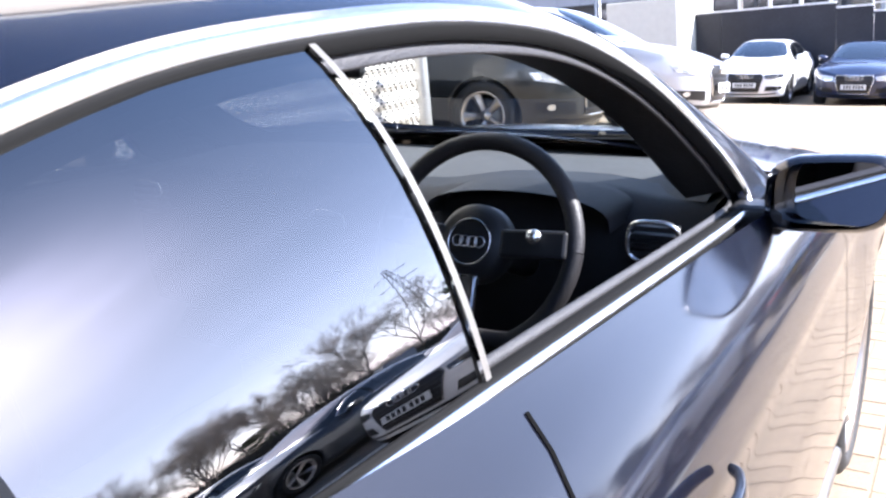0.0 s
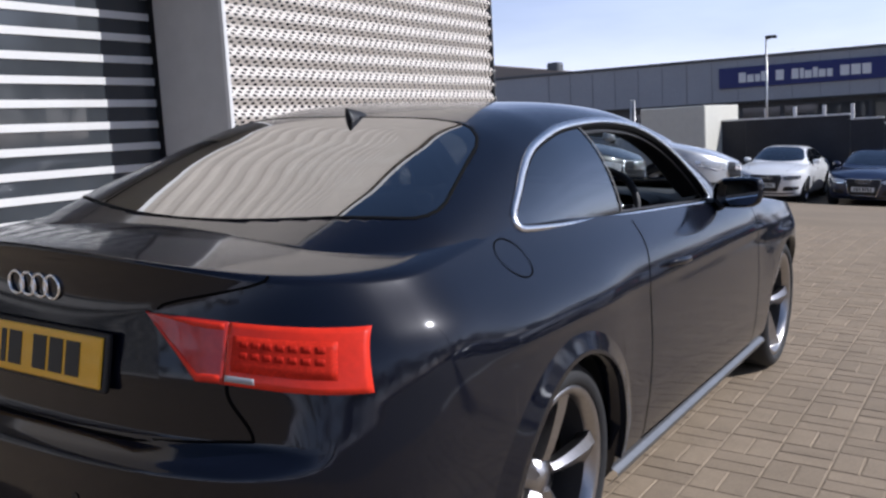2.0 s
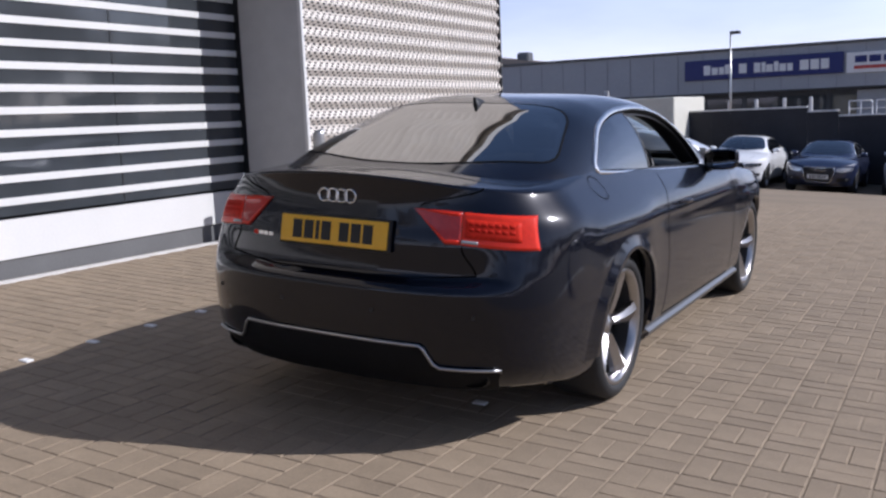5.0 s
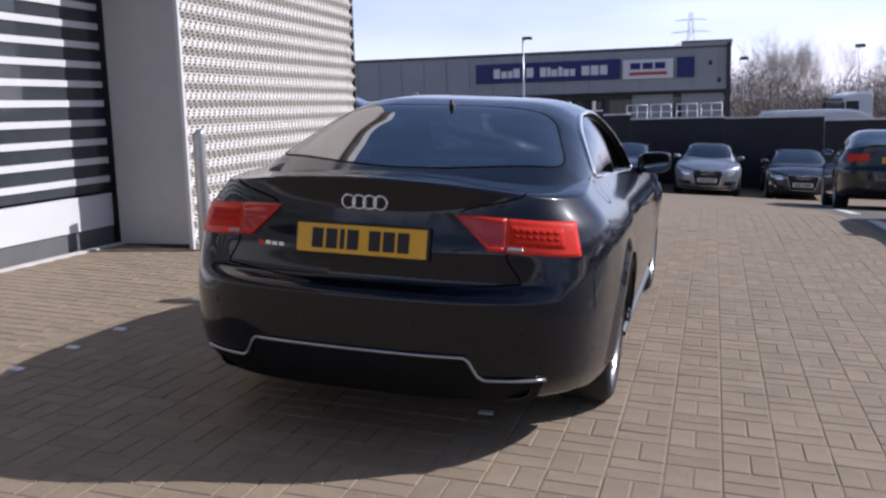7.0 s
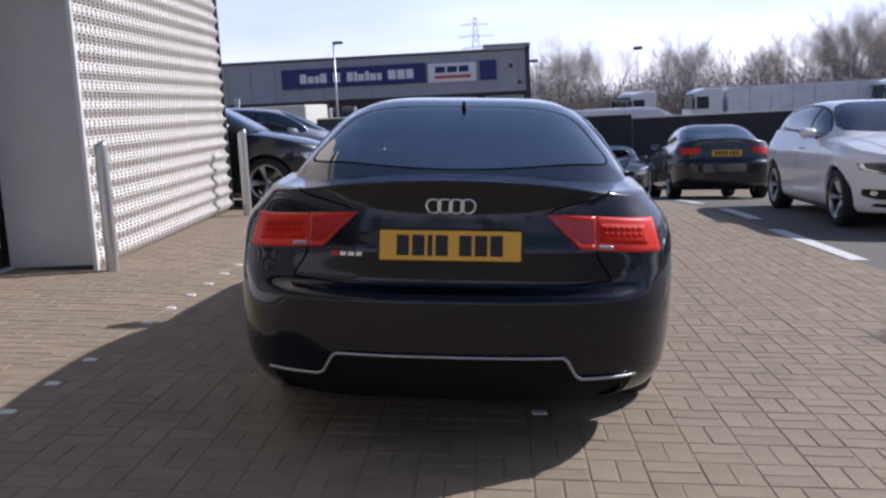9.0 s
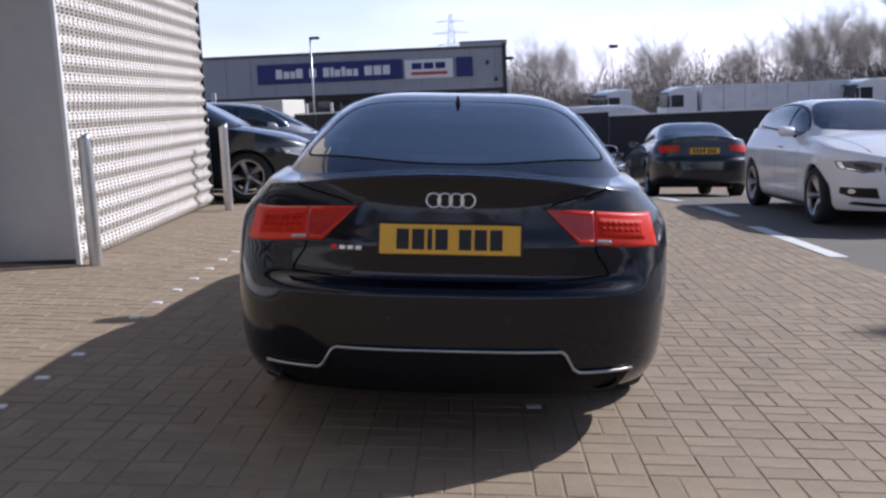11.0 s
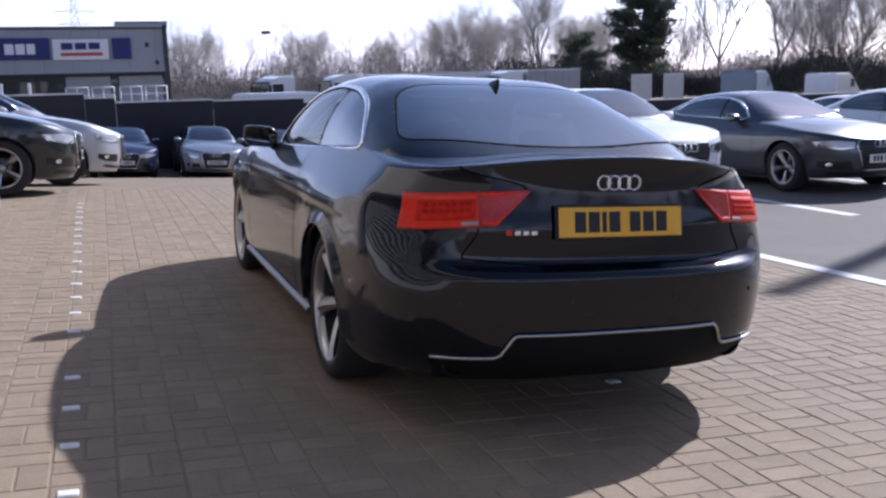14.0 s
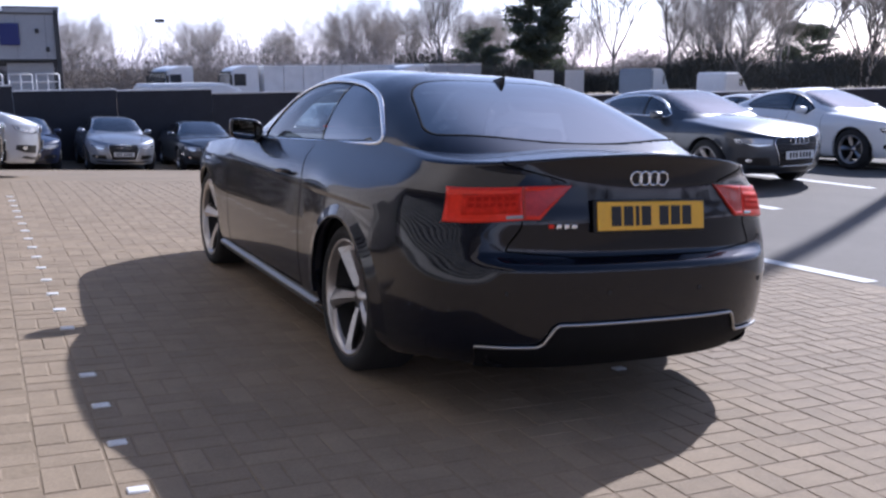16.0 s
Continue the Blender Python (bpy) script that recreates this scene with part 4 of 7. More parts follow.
def interior(S, car):
    """Dashboard, wheel, seats and lining behind the glass."""
    bm = bmesh.new()
    # tub
    add_box(bm, -0.72, 0.72, -0.25, 1.95, 0.24, 0.27)
    add_box(bm, -0.76, -0.70, -0.2, 2.0, 0.27, 0.955, 0.01, 1)
    add_box(bm, 0.70, 0.76, -0.2, 2.0, 0.27, 0.945, 0.01, 1)
    add_box(bm, -0.70, 0.70, -0.42, -0.34, 0.27, 1.02, 0.02, 1)
    part("cabin_lining", bm, DASH, car)
    bm = bmesh.new()
    add_box(bm, -0.66, 0.66, -0.52, -0.2, 0.99, 1.01, 0.01, 1)
    part("parcel_shelf", bm, DASH, car)
    # dashboard: swept section
    bm = bmesh.new()
    prof = [(1.66, 0.62), (1.63, 0.74), (1.63, 0.86), (1.66, 0.925), (1.74, 0.95), (1.85, 0.955), (1.86, 0.70), (1.7, 0.5)]
    prev = None
    for x in np.linspace(-0.70, 0.70, 25):
        hump = 0.028 * math.exp(-((x - 0.36) / 0.2) ** 4)
        cur = [bm.verts.new((x, y + 0.05 * (x / 0.7) ** 2, z + (hump if 0.9 < z and y < 1.9 else 0))) for y, z in prof]
        if prev:
            for k in range(len(prof) - 1):
                bm.faces.new((prev[k], prev[k + 1], cur[k + 1], cur[k])).smooth = True
        prev = cur
    part("dashboard", bm, DASH, car)
    # padded top running forward to the foot of the windscreen
    bm = bmesh.new()
    prev = None
    for x in np.linspace(-0.68, 0.68, 25):
        cur = []
        for y, z in ((1.84, 0.953), (1.95, 0.966), (2.08, 0.972), (2.20, 0.968), (2.27, 0.955)):
            yy = y - 0.10 * (abs(x) / 0.68) ** 3 + 0.05 * (x / 0.7) ** 2 * (1 if y < 1.9 else 0)
            cur.append(bm.verts.new((x, yy, z)))
        if prev:
            for k in range(4):
                bm.faces.new((prev[k], prev[k + 1], cur[k + 1], cur[k])).smooth = True
        prev = cur
    # paler than the dash face, to paint in sun through the windscreen
    part("dashboard_top", bm, mat("sunlit_dash_top", (0.055, 0.055, 0.058), 0.7, var=0.15, bump=0.15, bump_scale=300), car)
    # instrument hood before the wheel
    bm = bmesh.new()
    prev = None
    for a in np.linspace(0.0, math.pi, 17):
        x, z = 0.37 + 0.19 * math.cos(a), 0.925 + 0.065 * math.sin(a) ** 0.6
        cur = [bm.verts.new((x, y, z - dz)) for y, dz in ((1.60, 0.0), (1.72, -0.004), (1.88, 0.022))]
        if prev:
            for k in range(2):
                bm.faces.new((prev[k], prev[k + 1], cur[k + 1], cur[k])).smooth = True
        prev = cur
    part("instrument_hood", bm, DASH, car)
    # lined pillars and roof rails beside the windscreen
    for s in (1, -1):
        pts = [p for p in S.win if p[0] > 0.80 and p[1] > S.ZE(p[0]) + 0.035]
        pts.sort(key=lambda p: math.atan2(p[1] - 1.02, p[0] - 1.2))
        bm = bmesh.new()
        prev = None
        for y, z in pts:
            k = smooth(0.8, 1.5, y)
            o = S.win_point(y, z, -0.012, s)
            inn = Vector((o.x - s * (0.03 + 0.055 * k), o.y - 0.005 * k, o.z - 0.022))
            deep = Vector((o.x - s * (0.05 + 0.085 * k), o.y + 0.04 * k, o.z + 0.004))
            cur = [bm.verts.new(v) for v in (o, inn, deep)]
            if prev:
                for j in range(2):
                    bm.faces.new((prev[j], prev[j + 1], cur[j + 1], cur[j])).smooth = True
            prev = cur
        part("pillar_lining", bm, LEATHER, car)
    # side air vent ring
    for x, zv in ((0.625, 0.905), (-0.625, 0.905), (0.09, 0.87), (-0.09, 0.87)):
        bm = bmesh.new()
        ring = [(x + 0.047 * math.copysign(abs(math.cos(a)) ** 0.6, math.cos(a)), 1.642, zv + 0.037 * math.copysign(abs(math.sin(a)) ** 0.6, math.sin(a))) for a in np.linspace(0, 2 * math.pi, 25)]
        add_tube(bm, ring, 0.005, 6, False)
        part("air_vent_ring", bm, CHROME, car)
        bm = bmesh.new()
        for k in range(4):
            add_box(bm, x - 0.042, x + 0.042, 1.645, 1.67, zv - 0.028 + 0.016 * k, zv - 0.020 + 0.016 * k)
        part("air_vent", bm, BLACK_PLASTIC, car)
    # steering wheel
    sw = new("steering_wheel")
    sw.parent = car
    sw.matrix_basis = Matrix.Translation((0.37, 1.45, 0.925)) @ Matrix.Rotation(radians(68), 4, "X")
    bm = bmesh.new()
    pts = []
    for a in np.linspace(0, 2 * math.pi, 49):
        y = 0.182 * math.sin(a)
        pts.append((0.182 * math.cos(a), max(y, -0.160), 0))
    add_tube(bm, pts, 0.0165, 10, False)
    part("wheel_rim", bm, LEATHER, sw)
    bm = bmesh.new()
    add_lathe(bm, [(0.0005, 0.028), (0.03, 0.027), (0.055, 0.022), (0.068, 0.010), (0.07, -0.02)], 28, "z")
    part("airbag_boss", bm, BLACK_PLASTIC, sw)
    bm = bmesh.new()
    add_tube(bm, [(0.040 * math.cos(a), 0.040 * math.sin(a), 0.0265) for a in np.linspace(0, 2 * math.pi, 25)], 0.0018, 5, False)
    for k in range(4):
        cx = -0.021 + 0.014 * k
        add_tube(bm, [(cx + 0.0095 * math.cos(a), 0.0095 * math.sin(a), 0.029) for a in np.linspace(0, 2 * math.pi, 17)], 0.0012, 5, False)
    part("boss_emblem", bm, CHROME, sw)
    for a in (radians(3), radians(177), radians(270)):
        bm = bmesh.new()
        d = Vector((math.cos(a), math.sin(a), 0))
        e = Vector((-math.sin(a), math.cos(a), 0))
        c = d * 0.115
        m = Matrix(((d.x, e.x, 0, c.x), (d.y, e.y, 0, c.y), (0, 0, 1, 0.016), (0, 0, 0, 1)))
        add_box(bm, -0.06, 0.06, -0.024, 0.024, -0.008, 0.008, 0.006, 2, m)
        part("wheel_spoke", bm, BLACK_PLASTIC if a != radians(270) else CHROME, sw)
    for s in (1, -1):
        bm = bmesh.new()
        add_lathe(bm, [(0.0005, 0.012), (0.011, 0.011), (0.013, 0.0)], 14, "z", Matrix.Translation((s * 0.118, 0.018, 0.026)))
        part("wheel_switch", bm, CHROME, sw)
    bm = bmesh.new()
    add_tube(bm, [(0.37, 1.47, 0.918), (0.37, 1.72, 0.82)], 0.035, 12)
    part("steering_column", bm, BLACK_PLASTIC, car)
    # front and rear seats
    for x in (0.37, -0.37):
        seat = new("seat")
        seat.parent = car
        seat.matrix_basis = Matrix.Translation((x, 0.62, 0.27))
        bm = bmesh.new()
        add_box(bm, -0.25, 0.25, 0.0, 0.50, 0.05, 0.20, 0.05, 3)
        part("seat_cushion", bm, LEATHER, seat, smooth=True)
        bm = bmesh.new()
        add_box(bm, -0.25, 0.25, -0.06, 0.07, 0.14, 0.68, 0.05, 3, Matrix.Rotation(radians(16), 4, "X"))
        part("seat_backrest", bm, LEATHER, seat, smooth=True)
        bm = bmesh.new()
        add_box(bm, -0.13, 0.13, -0.05, 0.05, 0.70, 0.86, 0.035, 3, Matrix.Rotation(radians(14), 4, "X"))
        part("head_restraint", bm, LEATHER, seat, smooth=True)
    bm = bmesh.new()
    add_box(bm, -0.58, 0.58, -0.2, 0.25, 0.40, 0.52, 0.05, 2)
    add_box(bm, -0.58, 0.58, -0.30, -0.16, 0.5, 0.98, 0.05, 2)
    part("rear_bench", bm, LEATHER, car)
    # inside mirror
    bm = bmesh.new()
    add_box(bm, -0.115, 0.115, 1.50, 1.525, 1.20, 1.265, 0.012, 2)
    part("inside_mirror", bm, BLACK_PLASTIC, car)

# ---------- ground ----------
def axis_values(fine0, fine1, step, far0, far1):
    v = list(np.arange(fine0, fine1 + 1e-6, step))
    d = step
    while v[-1] < far1:
        d *= 1.35
        v.append(v[-1] + d)
    d = step
    while v[0] > far0:
        d *= 1.35
        v.insert(0, v[0] - d)
    return v


YARD = mat("yard_paving", (0.240, 0.184, 0.123), 0.85, var=0.20, scale=0.8, fine=30, bump=0.3, bump_scale=60)
BLOCK = mat("paving_block", (0.266, 0.204, 0.138), 0.82, var=0.19, scale=7, fine=90, bump=0.35, bump_scale=200, obj_rand=0.08)
BLOCKS = mat("paving_blocks", (0.266, 0.204, 0.138), 0.82, var=0.19, scale=7, fine=90, bump=0.35, bump_scale=200, rand=0.08)
LINE_WHITE = mat("worn_white_paint", (0.66, 0.65, 0.62), 0.7, var=0.25, scale=9, fine=70)


def build_ground():
    xs = axis_values(-8, 18, 0.5, -900, 900)
    ys = axis_values(-8, 30, 0.5, -900, 1500)
    verts = [(x, y, ground_z(x, y) - 0.0045) for y in ys for x in xs]
    n = len(xs)
    faces = [(j * n + i, j * n + i + 1, (j + 1) * n + i + 1, (j + 1) * n + i) for j in range(len(ys) - 1) for i in range(n - 1)]
    ob = mesh_object("ground", verts, faces, YARD)
    return tagged(ob, "sunlit buff block-paved yard sloping gently away", "ground", kind="structure")


ground = build_ground()


def bay_edge(y):
    """Where the block paving ends and the asphalt of the bays begins."""
    return 3.66 - 0.068 * y


def build_asphalt():
    verts, faces = [], []
    ys = np.linspace(-14, 15.5, 60)
    cols = [0.0, 0.25, 0.6, 1.0, 1.5, 2.0, 2.5, 3.0, 4.0, 6.0, 9.0, 14.0, 22.0]
    for y in ys:
        for c in cols:
            x = bay_edge(y) + c
            verts.append((x, y, ground_z(x, y) + (0.0012 if c else -0.004)))
    n = len(cols)
    for j in range(len(ys) - 1):
        for i in range(n - 1):
            faces.append((j * n + i, j * n + i + 1, (j + 1) * n + i + 1, (j + 1) * n + i))
    ob = mesh_object("pavement", verts, faces, mat("bay_asphalt", (0.150, 0.132, 0.112), 0.85, var=0.16, scale=1.1, fine=45, bump=0.35, bump_scale=120))
    tagged(ob, "worn grey asphalt of the marked parking bays", "pavement", kind="structure")


build_asphalt()


def build_lines():
    """Worn white bay lines laid over the paving."""
    for pts in ([(3.66, 0.85), (3.54, 1.95), (3.46, 3.05)], [(3.42, 4.07), (3.34, 5.2), (3.28, 6.2)], [(3.36, 7.3), (3.34, 8.9)], [(3.30, 10.2), (3.25, 11.8)], [(6.15, 4.2), (6.0, 9.0)], [(8.75, 5.0), (8.6, 9.5)], [(11.2, 5.6), (11.0, 10)]):
        bm = bmesh.new()
        prev = None
        for p in dense(pts, 0.25, False):
            cur = [bm.verts.new((p[0] + o, p[1], ground_z(p[0] + o, p[1]) + 0.003)) for o in (-0.085, 0.085)]
            if prev:
                bm.faces.new((prev[0], prev[1], cur[1], cur[0]))
            prev = cur
        tagged(part("painted_line", bm, LINE_WHITE), "worn white painted bay line on paving", "road marking", "bay lines", "structure")


build_lines()


def build_studs():
    """White marker blocks let into the paving along the bay edges."""
    bm = bmesh.new()
    add_box(bm, -0.033, 0.033, -0.023, 0.023, -0.01, 0.005, 0.004, 1)
    first = part("marker_stud", bm, mat("white_stud", (0.75, 0.74, 0.72), 0.5, var=0.15, scale=30))
    tagged(first, "small white marker stud set in the paving", "marker stud", "bay marker studs")
    spots = [(-1.94 - 0.006 * k, -1.02 + 0.427 * k) for k in range(20) if k != 4]
    spots += [(0.37, -0.41), (0.36, 0.45)]
    for k, (x, y) in enumerate(spots):
        m = pose(x, y, ground_z(x, y) + 0.001, -0.3, 3.3, 4 * math.sin(7.0 * k))
        if k == 0:
            first.matrix_basis = m
        else:
            copy_thing(first, m)


build_studs()

# ---------- dealership building ----------
WHITE_PANEL = mat("white_panel", (0.68, 0.67, 0.645), 0.4, var=0.06, scale=2)
GREY_PANEL = mat("grey_panel", (0.47, 0.465, 0.45), 0.42, 0.0, var=0.07, scale=1.2, fine=9)
DARK_GREY = mat("anthracite", (0.03, 0.032, 0.035), 0.4, var=0.15)
SHOP_GLASS = mat("showroom_glass", (0.045, 0.050, 0.055), 0.04, 0.0, spec=0.9, var=0.3, scale=0.7, fine=2)
STEEL = mat("brushed_steel", (0.55, 0.54, 0.52), 0.35, 0.8, var=0.1, scale=30)
WALL_H = 6.4


def perforated_mat():
    """Pale metal sheet with slotted holes in staggered rows."""
    if "perforated_aluminium" in MATS:
        return MATS["perforated_aluminium"]
    m = mat("perforated_aluminium", (0.63, 0.58, 0.52), 0.55, 0.0, var=0.07, scale=3)
    nt = m.node_tree
    b = nt.nodes["Principled BSDF"]
    out = nt.nodes["Material Output"]
    tc = nt.nodes.new("ShaderNodeTexCoord")
    sep = nt.nodes.new("ShaderNodeSeparateXYZ")
    nt.links.new(tc.outputs["UV"], sep.inputs[0])

    def math_node(op, a, bb):
        n = nt.nodes.new("ShaderNodeMath")
        n.operation = op
        for i, v in enumerate((a, bb)):
            if isinstance(v, (int, float)):
                n.inputs[i].default_value = v
            elif v is not None:
                nt.links.new(v, n.inputs[i])
        return n.outputs[0]
    u = math_node("DIVIDE", sep.outputs[0], 0.096)
    v = math_node("DIVIDE", sep.outputs[1], 0.034)
    row = math_node("MODULO", math_node("FLOOR", v, None), 2.0)
    u2 = math_node("ADD", u, math_node("MULTIPLY", row, 0.5))
    fu = math_node("MULTIPLY", math_node("SUBTRACT", math_node("FRACT", u2, None), 0.5), 0.096 / 0.024)
    fv = math_node("MULTIPLY", math_node("SUBTRACT", math_node("FRACT", v, None), 0.5), 0.034 / 0.0122)
    d = math_node("ADD", math_node("MULTIPLY", fu, fu), math_node("MULTIPLY", fv, fv))
    hole = math_node("LESS_THAN", d, 1.0)
    tr = nt.nodes.new("ShaderNodeBsdfTransparent")
    mx = nt.nodes.new("ShaderNodeMixShader")
    nt.links.new(hole, mx.inputs[0])
    nt.links.new(b.outputs[0], mx.inputs[1])
    nt.links.new(tr.outputs[0], mx.inputs[2])
    nt.links.new(mx.outputs[0], out.inputs[0])
    return m


def simple_box(name, x0, x1, y0, y1, z0, z1, material, bevel=0.0, parent=None, label="", category="", kind="", group=""):
    bm = bmesh.new()
    add_box(bm, x0, x1, y0, y1, z0, z1, bevel, 1)
    ob = part(name, bm, material, parent)
    return tagged(ob, label, category, group, kind)


def clad_sheet(wall, y0, y1, z, top, wx, fold, material):
    """Folded perforated sheet from height z to the top of the wall."""
    me = bpy.data.meshes.new("cladding")
    verts, faces, uvs = [], [], []
    pitch = 0.1525
    prof = []
    while z < top:
        prof += [(0.062 - fold, z), (0.062, z + 0.052), (0.066, z + 0.075), (0.062 - fold, z + 0.125)]
        z += pitch
    arc = [0.0]
    for a, b in zip(prof, prof[1:]):
        arc.append(arc[-1] + math.hypot(b[0] - a[0], b[1] - a[1]))
    ys = np.linspace(y0, y1, 20)
    for (o, zz), a in zip(prof, arc):
        for y in ys:
            verts.append((wx(y) + o, y, zz))
            uvs.append((y, a))
    n = len(ys)
    for j in range(len(prof) - 1):
        for i in range(n - 1):
            faces.append((j * n + i, j * n + i + 1, (j + 1) * n + i + 1, (j + 1) * n + i))
    me.from_pydata(verts, [], faces)
    layer = me.uv_layers.new(name="UVMap")
    for li, loop in enumerate(me.loops):
        layer.data[li].uv = uvs[loop.vertex_index]
    me.materials.append(material)
    ob = new("cladding", me)
    ob.parent = wall
    return ob


def build_dealership():
    # perforated, horizontally folded cladding
    wall = simple_box("wall_clad", -3.80, -3.34, 2.96, 7.40, -0.1, WALL_H, DARK_GREY, label="wall clad in pale perforated folded metal sheet", category="wall", kind="structure")
    upper = simple_box("wall_upper", -4.30, -3.34, -9.0, 2.95, 3.22, WALL_H, DARK_GREY, label="upper wall clad in pale folded metal over the showroom glass", category="wall", kind="structure")
    wx = lambda y: -3.135 - 0.033 * (y - 2.93)
    clad_sheet(wall, 2.935, 7.42, 0.17, 3.1, wx, 0.038, perforated_mat())
    clad_sheet(upper, -9.0, 7.42, 3.205, WALL_H, wx, 0.005, mat("folded_aluminium", (0.44, 0.39, 0.325), 0.5, 0.1, var=0.1, scale=1.5, fine=12))
    bm = bmesh.new()
    for a, b in ((-9.0, 2.91),):
        q = [[bm.verts.new((wx(y) + dx, y, z)) for dx, z in ((0.065, 3.155), (0.075, 3.155), (0.075, 3.195), (0.065, 3.195))] for y in (a, b)]
        for k in range(4):
            bm.faces.new((q[0][k], q[0][(k + 1) % 4], q[1][(k + 1) % 4], q[1][k]))
    part("bottom_angle", bm, WHITE_PANEL, upper)
    bm = bmesh.new()
    q = [[bm.verts.new((x, y, z)) for x, z in ((-3.9, 3.202), (wx(y) + 0.06, 3.202), (wx(y) + 0.06, 3.215), (-3.9, 3.215))] for y in (-9.0, 2.91)]
    for k in range(4):
        bm.faces.new((q[0][k], q[0][(k + 1) % 4], q[1][(k + 1) % 4], q[1][k]))
    part("soffit", bm, GREY_PANEL, upper)
    for ys_ in (4.42, 5.91):
        simple_box("cladding_joint", wx(ys_) + 0.0, wx(ys_) + 0.012, ys_ - 0.006, ys_ + 0.006, 0.2, WALL_H, STEEL, parent=wall)
    simple_box("end_closer", -3.80, -3.215, 7.372, 7.398, 0.15, WALL_H, DARK_GREY, 0.0, wall)
    # bright corner angle and flat end panel
    simple_box("corner_angle", -3.10, -3.062, 2.915, 2.955, 0.14, 3.20, WHITE_PANEL, 0.004, wall)
    simple_box("end_panel", -3.80, -3.102, 2.925, 2.955, 0.16, 3.20, GREY_PANEL, 0.0, wall)
    simple_box("panel_foot", -3.80, -3.102, 2.915, 2.924, 0.12, 0.20, DARK_GREY, 0.0, wall)
    # glazed wall with white bands
    wall2 = simple_box("wall_glazed", -4.3, -4.02, -9.0, 2.95, -0.1, 3.20, DARK_GREY, label="showroom wall with dark glass and white horizontal bands", category="wall", kind="structure")
    for k in range(8):
        y1 = 2.94 - 1.5 * k
        simple_box("glass_pane", -3.90, -3.885, y1 - 1.485, y1 - 0.005, 0.68, 3.20, SHOP_GLASS, 0.0, wall2)
        simple_box("mullion", -3.98, -3.884, y1 - 1.5, y1 - 1.487, 0.68, 3.20, DARK_GREY, 0.0, wall2)
    simple_box("glazing_back", -4.02, -3.98, -9.0, 2.95, 0.3, 3.20, DARK_GREY, 0.0, wall2)
    for k in range(15):
        z = 0.785 + 0.1655 * k
        simple_box("white_band", -3.884, -3.872, -9.0, 2.94, z - 0.028, z + 0.028, WHITE_PANEL, 0.002, wall2)
    for k in range(4):
        y1 = 2.94 - 3.0 * k
        simple_box("base_panel", -3.93, -3.868, y1 - 2.992, y1, 0.365, 0.655, WHITE_PANEL, 0.003, wall2)
    simple_box("plinth", -3.98, -3.885, -9.0, 2.94, 0.0, 0.362, mat("plinth_grey", (0.13, 0.13, 0.13), 0.6, var=0.15, scale=3), 0.0, wall2)
    bm = bmesh.new()
    prev = None
    for y in np.linspace(-9, 2.9, 24):
        x = -3.78
        z = ground_z(x, y)
        cur = [bm.verts.new(v) for v in ((x - 0.03, y, z - 0.02), (x - 0.03, y, z + 0.012), (x + 0.03, y, z + 0.010), (x + 0.03, y, z - 0.02))]
        if prev:
            for k in range(3):
                bm.faces.new((prev[k], prev[k + 1], cur[k + 1], cur[k]))
        prev = cur
    tagged(part("edging", bm, mat("pale_edging", (0.6, 0.58, 0.55), 0.7, var=0.15)), "pale edging strip along the showroom plinth", "kerb", kind="structure")
    simple_box("roof_slab", -16, -3.0, -9.0, 7.4, WALL_H, WALL_H + 0.25, GREY_PANEL, 0.0, label="flat roof edge of the showroom", category="roof", kind="structure")
    simple_box("wall_back", -16, -15.7, -9.0, 7.4, -0.4, WALL_H, GREY_PANEL, 0.0, label="plain back wall of the showroom", category="wall", kind="structure")
    simple_box("wall_end", -16, -3.42, 7.34, 7.40, -0.4, WALL_H, DARK_GREY, 0.0, label="dark end wall of the showroom", category="wall", kind="structure")


build_dealership()


def build_bollards():
    bm = bmesh.new()
    rings = []
    for z, cut in ((-0.05, 0), (1.0, 0), (1.0, 0.06)):
        rings.append([bm.verts.new((0.052 * math.cos(2 * math.pi * k / 20), 0.052 * math.sin(2 * math.pi * k / 20), z + cut * (0.5 - 0.5 * math.cos(2 * math.pi * k / 20)))) for k in range(20)])
    for a, b in zip(rings, rings[1:]):
        for k in range(20):
            try:
                bm.faces.new((a[k], a[(k + 1) % 20], b[(k + 1) % 20], b[k])).smooth = True
            except ValueError:
                pass
    bm.faces.new(rings[-1])
    first = part("bollard", bm, STEEL)
    tagged(first, "brushed steel bollard with a slanted top beside the wall", "bollard", "steel bollards")
    first.matrix_basis = pose(-2.93, 2.90, ground_z(-2.93, 2.9), 0, 0, 180)
    copy_thing(first, pose(-2.885, 6.86, ground_z(-2.885, 6.86), 0, 0, 180))


build_bollards()

# ---------- boundary fence ----------
FENCE = mat("dark_fence_board", (0.022, 0.022, 0.028), 0.6, var=0.25, scale=2, fine=20)


